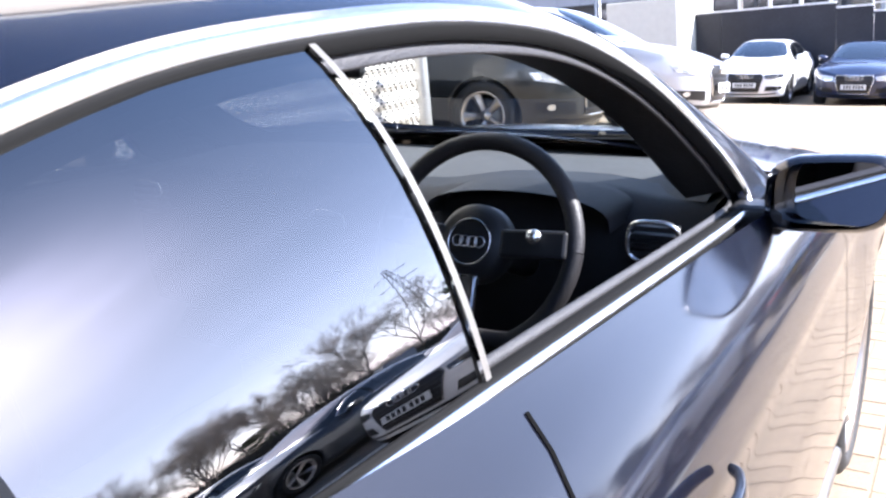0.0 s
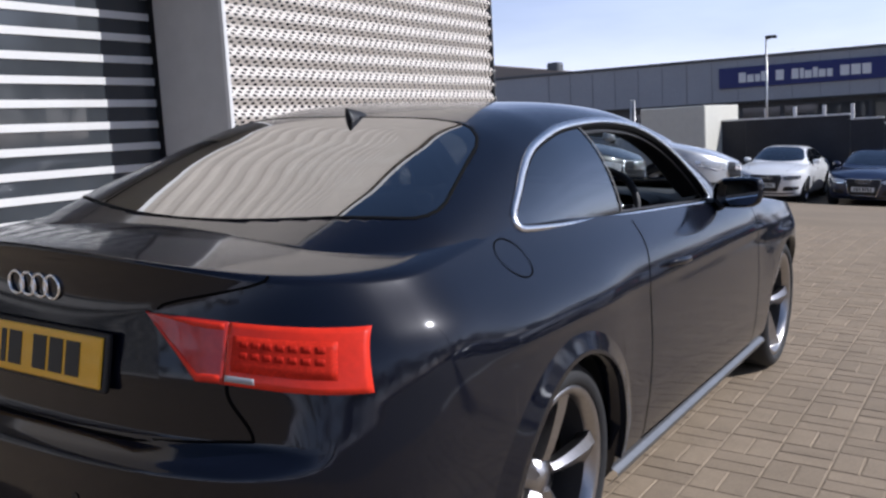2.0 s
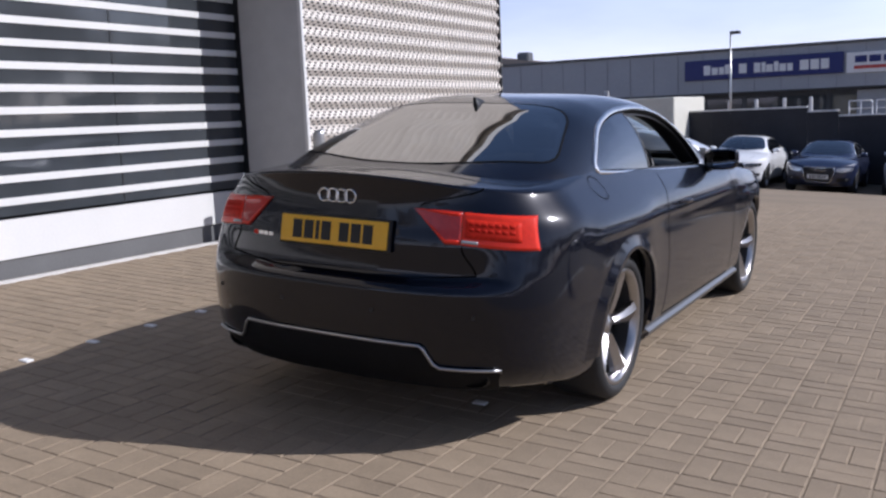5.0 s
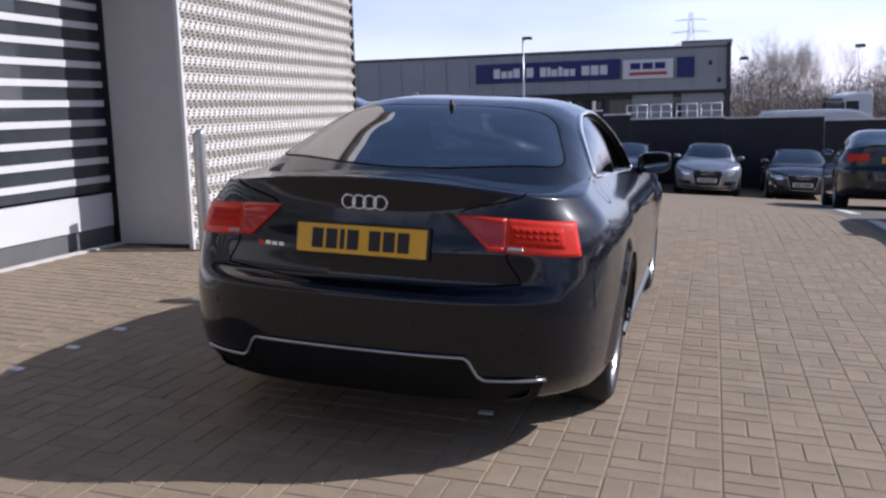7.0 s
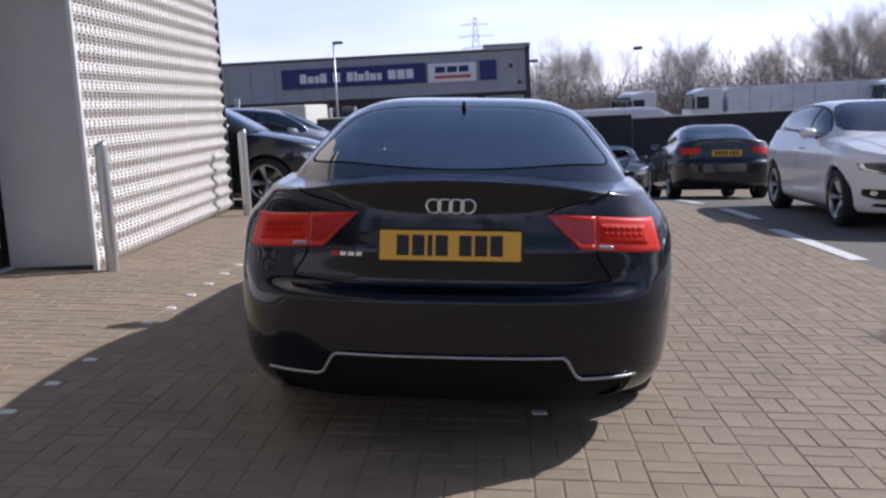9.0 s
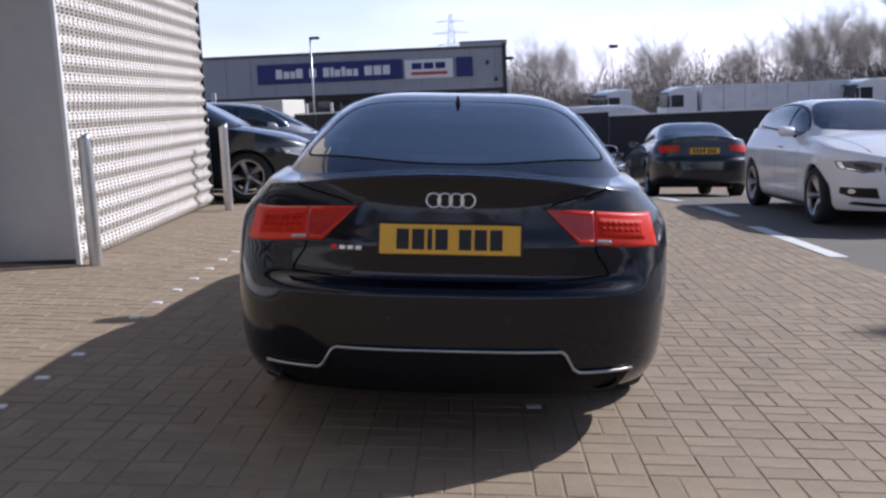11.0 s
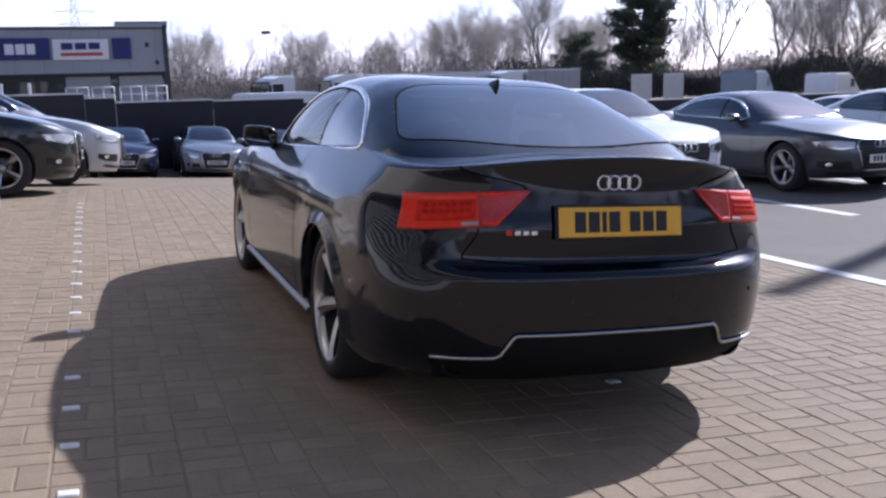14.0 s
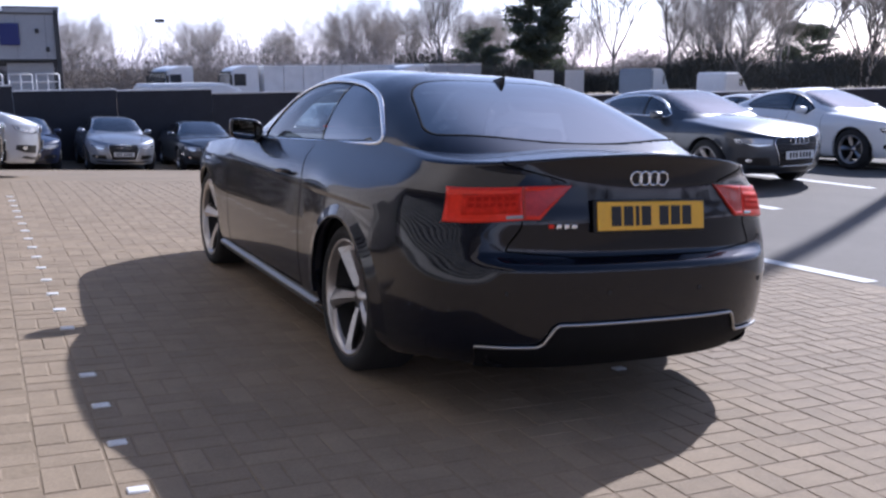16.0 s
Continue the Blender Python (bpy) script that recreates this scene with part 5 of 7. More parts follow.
def build_fence():
    fence = thing("fence", pose(0, 27, 0), "dark close-boarded boundary fence with a pale capping", "fence", kind="structure")
    x = -14.0
    k = 0
    while x < 60:
        top = 1.08 if x < -4 else 0.94 if x < -1.3 else 0.78 if x < 1.6 else 0.74 if x < 4.6 else 0.60 if x < 9 else 0.45 if x < 15 else 0.25
        w = 2.95
        if x < -1.3 < x + w:
            w = -1.3 - x
        if x < 4.6 < x + w:
            w = 4.6 - x
        simple_box("fence_panel", x, x + w - 0.012, -0.02 - 0.006 * (k % 2), 0.03, -2.4, top - 0.03, FENCE, 0.0, fence)
        simple_box("capping", x, x + w - 0.004, -0.06, 0.07, top - 0.028, top + 0.022, mat("pale_capping", (0.70, 0.68, 0.66), 0.5, var=0.2), 0.004, fence)
        x += w
        k += 1


build_fence()

# ---------- other cars ----------
HEADLAMP = mat("headlamp_lens", (0.45, 0.46, 0.48), 0.08, 0.3, coat=1.0, var=0.3, scale=40)
HEADLAMP_DARK = mat("dark_headlamp_lens", (0.05, 0.052, 0.058), 0.08, 0.3, coat=1.0, var=0.3, scale=40)
LAMP_STRIP = mat("headlamp_reflector", (0.75, 0.77, 0.8), 0.12, 0.9, var=0.15, scale=30)
GRILLE = mat("black_grille", (0.01, 0.01, 0.011), 0.35, var=0.3, scale=60)


def paint(name, color, metal=0.0, coat=1.0):
    return mat(name, color, 0.35, metal, var=0.05, scale=2, coat=coat, coat_rough=0.03, spec=0.4)


def car_shape(L, W, H, wb, fo, kind):
    """A car's tables from its main sizes."""
    ro = L - wb - fo
    sz, sx = H / 1.388, W / 1.86
    ye = wb + fo
    zz = lambda z: z * sz
    base = dict(
        wb=wb, axle=0.335, arch=0.37, sill=0.20, flare_amount=0.012,
        width=[(zz(z), x * sx) for z, x in [(0.17, 0.80), (0.22, 0.86), (0.30, 0.89), (0.45, 0.905), (0.62, 0.918), (0.74, 0.915), (0.80, 0.90), (0.88, 0.86), (0.96, 0.81), (1.05, 0.765), (1.12, 0.72)]],
        front=[(zz(0.2), ye - 0.10), (zz(0.35), ye - 0.02), (zz(0.5), ye), (zz(0.66), ye - 0.01), (zz(0.78), ye - 0.07), (zz(0.86), ye - 0.2), (zz(0.95), ye - 0.32)],
    )
    if kind in ("hatch", "city", "estate"):
        wh = wb + (0.2 if kind == "city" else 0.0)
        base.update(
            rear=[(zz(0.2), -ro + 0.14), (zz(0.32), -ro + 0.03), (zz(0.5), -ro), (zz(0.64), -ro + 0.01), (zz(0.70), -ro + 0.06), (zz(0.9), -ro + 0.08), (zz(1.1), -ro + 0.14)],
            edge=[(-ro, zz(1.03)), (-0.3, zz(1.03)), (0.8, zz(1.0)), (wb - 1.0, zz(0.965)), (wb - 0.55, zz(0.935)), (wb, zz(0.89)), (wb + 0.45, zz(0.80)), (ye, zz(0.66))],
            deck=[(-ro, zz(1.04)), (wb - 0.8, zz(1.02)), (wb - 0.45, zz(1.0)), (wb, zz(0.95)), (wb + 0.45, zz(0.87)), (ye, zz(0.72))],
            roof=[(-ro + 0.12, zz(1.04)), (-ro + 0.25, zz(1.17)), (-ro + 0.48, zz(1.315)), (0.15, zz(1.365)), (0.8, zz(1.388)), (wh - 1.35, zz(1.36)), (wh - 1.1, zz(1.29)), (wh - 0.7, zz(1.12)), (wh - 0.42, zz(0.98))],
            belt=[(-ro + 0.12, 0.66 * sx), (-ro + 0.4, 0.72 * sx), (0.2, 0.76 * sx), (wh - 1.0, 0.775 * sx), (wh - 0.6, 0.755 * sx), (wh - 0.42, 0.70 * sx)],
            open0=-ro + 0.35, open1=wh - 0.5, house=(-ro + 0.12, wh - 0.42),
            win=round_poly([(-ro + 0.55, zz(1.07)), (0.3, zz(1.045)), (wh - 1.2, zz(0.995)), (wh - 0.72, zz(0.985)), (wh - 0.9, zz(1.13)), (wh - 1.2, zz(1.265)), (wh - 1.6, zz(1.32)), (0.4, zz(1.33)), (-ro + 0.75, zz(1.27))], 1),
            rear_glass=round_poly([(-0.6 * sx, -ro + 0.22), (0.0, -ro + 0.17), (0.6 * sx, -ro + 0.22), (0.55 * sx, -ro + 0.46), (0.0, -ro + 0.46), (-0.55 * sx, -ro + 0.46)], 1),
            screen=round_poly([(-0.4 * sx, wh - 1.30), (0, wh - 1.34), (0.4 * sx, wh - 1.30), (0.55 * sx, wh - 1.2), (0.68 * sx, wh - 0.62), (0.4 * sx, wh - 0.48), (0, wh - 0.46), (-0.4 * sx, wh - 0.48), (-0.68 * sx, wh - 0.62), (-0.55 * sx, wh - 1.2)], 1))
    else:
        base.update(
            rear=[(zz(0.19), -ro + 0.13), (zz(0.33), -ro + 0.02), (zz(0.5), -ro), (zz(0.64), -ro), (zz(0.68), -ro + 0.05), (zz(0.85), -ro + 0.07), (zz(1.0), -ro + 0.08), (zz(1.1), -ro + 0.06)],
            edge=[(-ro, zz(0.965)), (-0.5, zz(1.01)), (0, zz(1.04)), (0.8, zz(1.005)), (wb - 1.05, zz(0.965)), (wb - 0.6, zz(0.935)), (wb - 0.1, zz(0.885)), (wb + 0.4, zz(0.80)), (ye, zz(0.66))],
            deck=[(-ro, zz(1.055)), (-0.6, zz(1.07)), (-0.3, zz(1.08)), (wb - 0.7, zz(1.02)), (wb - 0.4, zz(0.995)), (wb, zz(0.955)), (wb + 0.45, zz(0.88)), (ye, zz(0.70))],
            roof=[(-0.62, zz(1.066)), (-0.3, zz(1.16)), (0.0, zz(1.262)), (0.25, zz(1.333)), (0.5, zz(1.37)), (0.9, zz(1.386)), (wb - 1.45, zz(1.36)), (wb - 1.2, zz(1.29)), (wb - 0.8, zz(1.14)), (wb - 0.44, zz(0.98))],
            belt=[(-0.62, 0.60 * sx), (-0.3, 0.725 * sx), (0.1, 0.75 * sx), (wb - 1.0, 0.775 * sx), (wb - 0.65, 0.76 * sx), (wb - 0.44, 0.70 * sx)],
            open0=-0.24, open1=wb - 0.55, house=(-0.62, wb - 0.44),
            win=round_poly([(-0.02, zz(1.06)), (0.5, zz(1.03)), (wb - 1.3, zz(0.993)), (wb - 0.85, zz(0.98)), (wb - 1.05, zz(1.13)), (wb - 1.3, zz(1.25)), (wb - 1.6, zz(1.30)), (0.8, zz(1.305)), (0.4, zz(1.265)), (0.15, zz(1.18))], 1),
            rear_glass=round_poly([(-0.55 * sx, -0.42), (0.0, -0.53), (0.55 * sx, -0.42), (0.64 * sx, -0.31), (0.52 * sx, 0.18), (0.0, 0.24), (-0.52 * sx, 0.18), (-0.64 * sx, -0.31)], 1),
            screen=round_poly([(-0.4 * sx, wb - 1.38), (0, wb - 1.42), (0.4 * sx, wb - 1.38), (0.53 * sx, wb - 1.3), (0.68 * sx, wb - 0.68), (0.4 * sx, wb - 0.52), (0, wb - 0.49), (-0.4 * sx, wb - 0.52), (-0.68 * sx, wb - 0.68), (-0.53 * sx, wb - 1.3)], 1))
    return Shape(**base), sz, sx


def front_fn(S):
    def f(x, z):
        return S.body(("f", clamp(abs(x) / S.W(z), 0, 0.999)), z).y

    def pt(x, z, off=0.0):
        e = 0.005
        s = 1 if x >= 0 else -1
        n = Vector((-s * (f(abs(x) + e, z) - f(abs(x), z)) / e, 1, -(f(x, z + e) - f(x, z - e)) / (2 * e))).normalized()
        return Vector((x, f(x, z), z)) + n * off
    return pt


CAR_SHAPES = {}


def parked_car(m, size, kind, body_paint, label, group="parked cars", roof_rails=False, plate_front=True, rear_seen=False, step=0.055):
    """A parked car standing at m (its rear axle's middle on the ground, nose along +y)."""
    if (size, kind) not in CAR_SHAPES:
        CAR_SHAPES[(size, kind)] = car_shape(*size, kind)
    S, sz, sx = CAR_SHAPES[(size, kind)]
    car = thing("car", m, label, "car", group)
    build_shell(S, car, body_paint, step, 26)
    build_house(S, car, body_paint, 60, 24, 0.0)
    build_liner(S, car)
    dark_glass = glass_mat("parked_glass", (0.75, 0.85, 0.9), 0.25, 0.0, 0.22, 3.5)
    for s in (1, -1):
        fn = lambda a, b, off, s=s: S.win_point(a, b, off, s)
        bm = bmesh.new()
        fill_patch(bm, S.win, fn, 0.002, 0.08)
        part("side_window", bm, dark_glass, car)
        bm = bmesh.new()
        ribbon(bm, shrink(S.win, -0.014), shrink(S.win, 0.008), fn, 0.005, 0.01)
        part("window_trim", bm, BLACK_PLASTIC if body_paint.name.startswith("white") else CHROME, car)
        y_mid = 0.45 * S.wb
        bm = bmesh.new()
        line_strip(bm, [(y_mid, z) for z in np.linspace(S.ZE(y_mid) + 0.02, S.ZC(y_mid) * 0.94, 8)], fn, 0.02, 0.006)
        part("pillar", bm, BLACK_PLASTIC, car)
        sp = lambda a, b, off, s=s: S.side_point(a, b, off, s)
        for yy in (S.wb - 0.62, y_mid - 0.03):
            bm = bmesh.new()
            line_strip(bm, [(yy, z) for z in np.linspace(S.ZE(yy) - 0.02, S.sill + 0.09, 12)], sp, 0.003, 0.002)
            part("door_shut_line", bm, INK, car)
        bm = bmesh.new()
        c = S.side_point(y_mid + 0.1, 0.82 * sz, 0.012, s)
        add_box(bm, c.x - 0.015, c.x + 0.015, c.y - 0.09, c.y + 0.09, c.z - 0.012, c.z + 0.012, 0.008, 2)
        part("door_handle", bm, body_paint, car)
        build_mirror(S, car, s, body_paint, S.open1 - 0.45, S.ZE(S.open1 - 0.45) - 0.02, S.W(S.ZE(S.open1 - 0.45)) - 0.03)
    bm = bmesh.new()
    fill_patch(bm, S.rear_glass, S.top_point, 0.003, 0.08)
    part("rear_window", bm, dark_glass, car)
    bm = bmesh.new()
    fill_patch(bm, S.screen, S.top_point, 0.003, 0.08)
    part("windscreen", bm, dark_glass, car)
    # dark cabin
    bm = bmesh.new()
    y0, y1 = S.open0 + 0.1, S.open1 - 0.1
    add_box(bm, -0.68 * sx, 0.68 * sx, y0, y1, S.sill + 0.06, S.ZE(0.8) - 0.10)
    for x in (0.36, -0.36):
        add_box(bm, x - 0.22, x + 0.22, S.wb * 0.36 - 0.06, S.wb * 0.36 + 0.08, S.ZE(0.8) - 0.1, S.ZE(0.8) + 0.12, 0.04, 2)
        add_box(bm, x - 0.12, x + 0.12, S.wb * 0.36 - 0.10, S.wb * 0.36, S.ZE(0.8) + 0.10, S.ZE(0.8) + 0.25, 0.03, 2)
    part("cabin", bm, DASH, car)
    F = front_fn(S)
    # front: grille, lamps, intakes, plate
    bm = bmesh.new()
    fill_patch(bm, [(-0.36 * sx, 0.70 * sz), (-0.395 * sx, 0.63 * sz), (-0.30 * sx, 0.32 * sz), (0.30 * sx, 0.32 * sz), (0.395 * sx, 0.63 * sz), (0.36 * sx, 0.70 * sz)], F, 0.006, 0.06)
    g = part("grille", bm, GRILLE, car)
    bm = bmesh.new()
    loop = [(-0.365 * sx, 0.708 * sz), (-0.402 * sx, 0.63 * sz), (-0.305 * sx, 0.312 * sz), (0.305 * sx, 0.312 * sz), (0.402 * sx, 0.63 * sz), (0.365 * sx, 0.708 * sz), (-0.365 * sx, 0.708 * sz)]
    add_tube(bm, [F(a, b, 0.008) for a, b in dense(loop, 0.08, False)], 0.009, 6, False)
    pale = body_paint.name.startswith("white")
    part("grille_surround", bm, mat("gunmetal_trim", (0.16, 0.16, 0.17), 0.3, 0.9) if pale else CHROME, g)
    for k in range(5):
        z = (0.37 + 0.062 * k) * sz
        w = (0.31 + 0.075 * (z / sz - 0.32) / 0.31) * sx
        bm = bmesh.new()
        add_tube(bm, [F(x, z, 0.010) for x in np.linspace(-w, w, 9)], 0.006, 5, False)
        part("grille_bar", bm, mat("grille_bar_plastic", (0.035, 0.035, 0.038), 0.3, 0.3), g)
    bm = bmesh.new()
    c = F(0, 0.655 * sz, 0.012)
    for k in range(4):
        ring = [c + Vector((0.055 * math.cos(a) + 0.078 * (k - 1.5), 0, 0.05 * math.sin(a))) for a in np.linspace(0, 2 * math.pi, 17)]
        add_tube(bm, ring, 0.007, 5, False)
    part("badge", bm, CHROME, g, "plain chrome ring badge")
    # lower lip and bonnet edges
    bm = bmesh.new()
    fill_patch(bm, [(-0.70 * sx, 0.262 * sz), (-0.45 * sx, 0.238 * sz), (0.45 * sx, 0.238 * sz), (0.70 * sx, 0.262 * sz), (0.66 * sx, 0.290 * sz), (0.42 * sx, 0.272 * sz), (-0.42 * sx, 0.272 * sz), (-0.66 * sx, 0.290 * sz)], F, 0.006, 0.05)
    part("lower_lip", bm, GRILLE, car)
    for s in (1, -1):
        bm = bmesh.new()
        prev = None
        for t in np.linspace(0, 1, 10):
            y = S.wb - 0.40 + t * (S.yf0 - 0.22 - S.wb + 0.40)
            x = s * (0.66 - 0.17 * t) * sx
            cur = [bm.verts.new((x + dx, y, S.deck_z(x + dx, y) + 0.002)) for dx in (-0.004, 0.004)]
            if prev:
                bm.faces.new((prev[0], prev[1], cur[1], cur[0]))
            prev = cur
        part("bonnet_shut_line", bm, INK, car)
    for s in (1, -1):
        bm = bmesh.new()
        quad = [(s * 0.44 * sx, 0.60 * sz), (s * 0.60 * sx, 0.585 * sz), (s * 0.80 * sx, 0.63 * sz), (s * 0.825 * sx, 0.70 * sz), (s * 0.60 * sx, 0.705 * sz), (s * 0.42 * sx, 0.68 * sz)]
        fill_patch(bm, quad, F, 0.006, 0.06)
        lamp = part("headlamp", bm, HEADLAMP_DARK if pale else HEADLAMP, car)
        bm = bmesh.new()
        fill_patch(bm, [(s * 0.745 * sx, 0.628 * sz), (s * 0.79 * sx, 0.638 * sz), (s * 0.815 * sx, 0.694 * sz), (s * 0.775 * sx, 0.696 * sz)], F, 0.009, 0.03)
        part("reflector_strip", bm, LAMP_STRIP, lamp)
        bm = bmesh.new()
        fill_patch(bm, [(s * 0.46 * sx, 0.606 * sz), (s * 0.60 * sx, 0.592 * sz), (s * 0.745 * sx, 0.626 * sz), (s * 0.74 * sx, 0.638 * sz), (s * 0.60 * sx, 0.606 * sz), (s * 0.46 * sx, 0.618 * sz)], F, 0.009, 0.03)
        part("reflector_strip", bm, LAMP_STRIP, lamp)
        bm = bmesh.new()
        fill_patch(bm, [(s * 0.43 * sx, 0.325 * sz), (s * 0.68 * sx, 0.335 * sz), (s * 0.78 * sx, 0.37 * sz), (s * 0.78 * sx, 0.435 * sz), (s * 0.47 * sx, 0.432 * sz)], F, 0.005, 0.05)
        intake = part("air_intake", bm, GRILLE, car)
        bm = bmesh.new()
        fill_patch(bm, [(s * (0.685 + 0.032 * math.cos(a)) * sx, (0.395 + 0.026 * math.sin(a)) * sz) for a in np.linspace(0, 2 * math.pi, 13)[:-1]], F, 0.009, 0.02)
        part("fog_lamp", bm, LAMP_STRIP, intake)
        bm = bmesh.new()
        R = lambda a, b, off: S.rear_point(a, b, off)
        fill_patch(bm, [(s * 0.46 * sx, 0.80 * sz), (s * 0.78 * sx, 0.77 * sz), (s * 0.79 * sx, 0.90 * sz), (s * 0.44 * sx, 0.90 * sz)], R, 0.006, 0.06)
        part("tail_lamp", bm, LAMP_RED, car)
    for y_c, mtl, seen in ((F(0, 0.46 * sz, 0.02).y, PLATE_W, plate_front), (S.rear_point(0, 0.80 * sz, 0.012).y, PLATE_Y, rear_seen)):
        if not seen:
            continue
        z_c = 0.46 * sz if mtl is PLATE_W else 0.80 * sz
        pl = new("number_plate")
        pl.parent = car
        pl.matrix_basis = Matrix.Translation((0, y_c, z_c))
        bm = bmesh.new()
        add_box(bm, -0.26, 0.26, -0.006, 0.006, -0.055, 0.055)
        part("plate_board", bm, mtl, pl)
        for k in range(7):
            bm = bmesh.new()
            x0 = -0.2 + 0.058 * k + (0.02 if k > 3 else 0)
            add_box(bm, x0, x0 + 0.036, -0.0085, 0.0085, -0.036, 0.036)
            part("character_bar", bm, INK, pl)
    R_w = 0.335
    for yc, s in ((0.0, 1), (S.wb, 1), (0.0, -1), (S.wb, -1)):
        mm = Matrix.Translation((s * (0.79 * sx), yc, R_w)) @ (Matrix.Rotation(math.pi, 4, "Z") if s < 0 else Matrix()) @ Matrix.Rotation(0.3 + yc, 4, "X")
        build_wheel(R_w, R_w * 0.70, 0.225, car, mm, 5, RIM, 0.0, False)
    return car


def stand(x, y, yaw):
    """Pose on the yard: nose to +y turned by yaw degrees to the left, leaning with the ground."""
    e = 1.0
    c, s = math.cos(radians(yaw)), math.sin(radians(yaw))
    ahead = Vector((-s, c, 0))
    right = Vector((c, s, 0))
    g = lambda p: ground_z(p.x, p.y)
    o = Vector((x, y, 0))
    a = (ahead + Vector((0, 0, (g(o + ahead * 2.7) - g(o)) / 2.7))).normalized()
    r = (right + Vector((0, 0, (g(o + right * 0.8) - g(o - right * 0.8)) / 1.6))).normalized()
    u = r.cross(a).normalized()
    r = a.cross(u)
    return Matrix(((r.x, a.x, u.x, x), (r.y, a.y, u.y, y), (r.z, a.z, u.z, g(o) + 0.002), (0, 0, 0, 1)))


WHITE = paint("white_paint", (0.86, 0.86, 0.86))
NAVY = paint("navy_paint", (0.012, 0.018, 0.05))
SILVER = paint("silver_paint", (0.34, 0.36, 0.40), 0.6)
SLATE = paint("slate_paint", (0.05, 0.058, 0.072), 0.4)
CHARCOAL = paint("charcoal_paint", (0.014, 0.016, 0.018), 0.2)

SALOON = (4.70, 1.83, 1.43, 2.81, 0.87)
HATCH = (4.24, 1.785, 1.48, 2.60, 0.86)
HATCH2 = (4.30, 1.79, 1.46, 2.60, 0.86)
COUPE2 = (4.63, 1.85, 1.37, 2.75, 0.88)
SPORT = (4.18, 1.83, 1.35, 2.47, 0.90)

# a row facing the yard in front of the fence
for x, size, kind, pnt, text in (
        (-3.62, SALOON, "saloon", WHITE, "white saloon parked nose-out before the dark fence"),
        (-1.30, COUPE2, "saloon", NAVY, "dark blue coupe parked nose-out before the dark fence"),
        (1.12, SALOON, "estate", SILVER, "silver estate car parked nose-out before the dark fence"),
        (3.60, COUPE2, "saloon", SLATE, "slate grey coupe parked nose-out before the dark fence")):
    parked_car(stand(x, 22.4 + size[3] + size[4], 180), size, kind, pnt, text, "cars along the fence")

# two cars beyond the clad wall, noses to the lane
parked_car(stand(-2.05 - 0.86 - 2.60, 8.75, -90), HATCH2, "city", CHARCOAL, "black hatchback parked nose-out beyond the clad wall")
parked_car(stand(-1.50 - 0.86 - 2.60, 11.3, -90), HATCH2, "city", paint("pale_silver_paint", (0.5, 0.51, 0.53), 0.3), "pale silver hatchback parked beside the black one")
# the bays on the far side of the lane
parked_car(stand(4.97, 9.15, 179), HATCH, "hatch", WHITE, "white three-door hatchback parked in a marked bay", "cars in the bays")
parked_car(stand(7.75, 9.1, 181), COUPE2, "saloon", SLATE, "dark grey coupe parked in a bay, nose to the lane", "cars in the bays")
parked_car(stand(11.35, 9.4, 181), SPORT, "saloon", WHITE, "white sports coupe parked in a bay", "cars in the bays")
parked_car(stand(15.3, 15.0, 180), SALOON, "saloon", WHITE, "white saloon parked in the row behind the bays", "cars in the bays")
parked_car(stand(4.25, 13.4, -2), SALOON, "saloon", CHARCOAL, "black coupe parked tail-out beyond the hatchback", "cars in the bays", rear_seen=True)

# ---------- beyond the fence ----------
CLAD_GREY = mat("grey_sheet", (0.31, 0.325, 0.35), 0.5, 0.1, var=0.08, scale=0.5, fine=6)
SIGN_BLUE = mat("sign_blue", (0.012, 0.02, 0.13), 0.4, var=0.05)
SIGN_WHITE = mat("sign_white", (0.72, 0.72, 0.72), 0.45, var=0.05)
SIGN_RED = mat("sign_red", (0.45, 0.06, 0.05), 0.45, var=0.05)


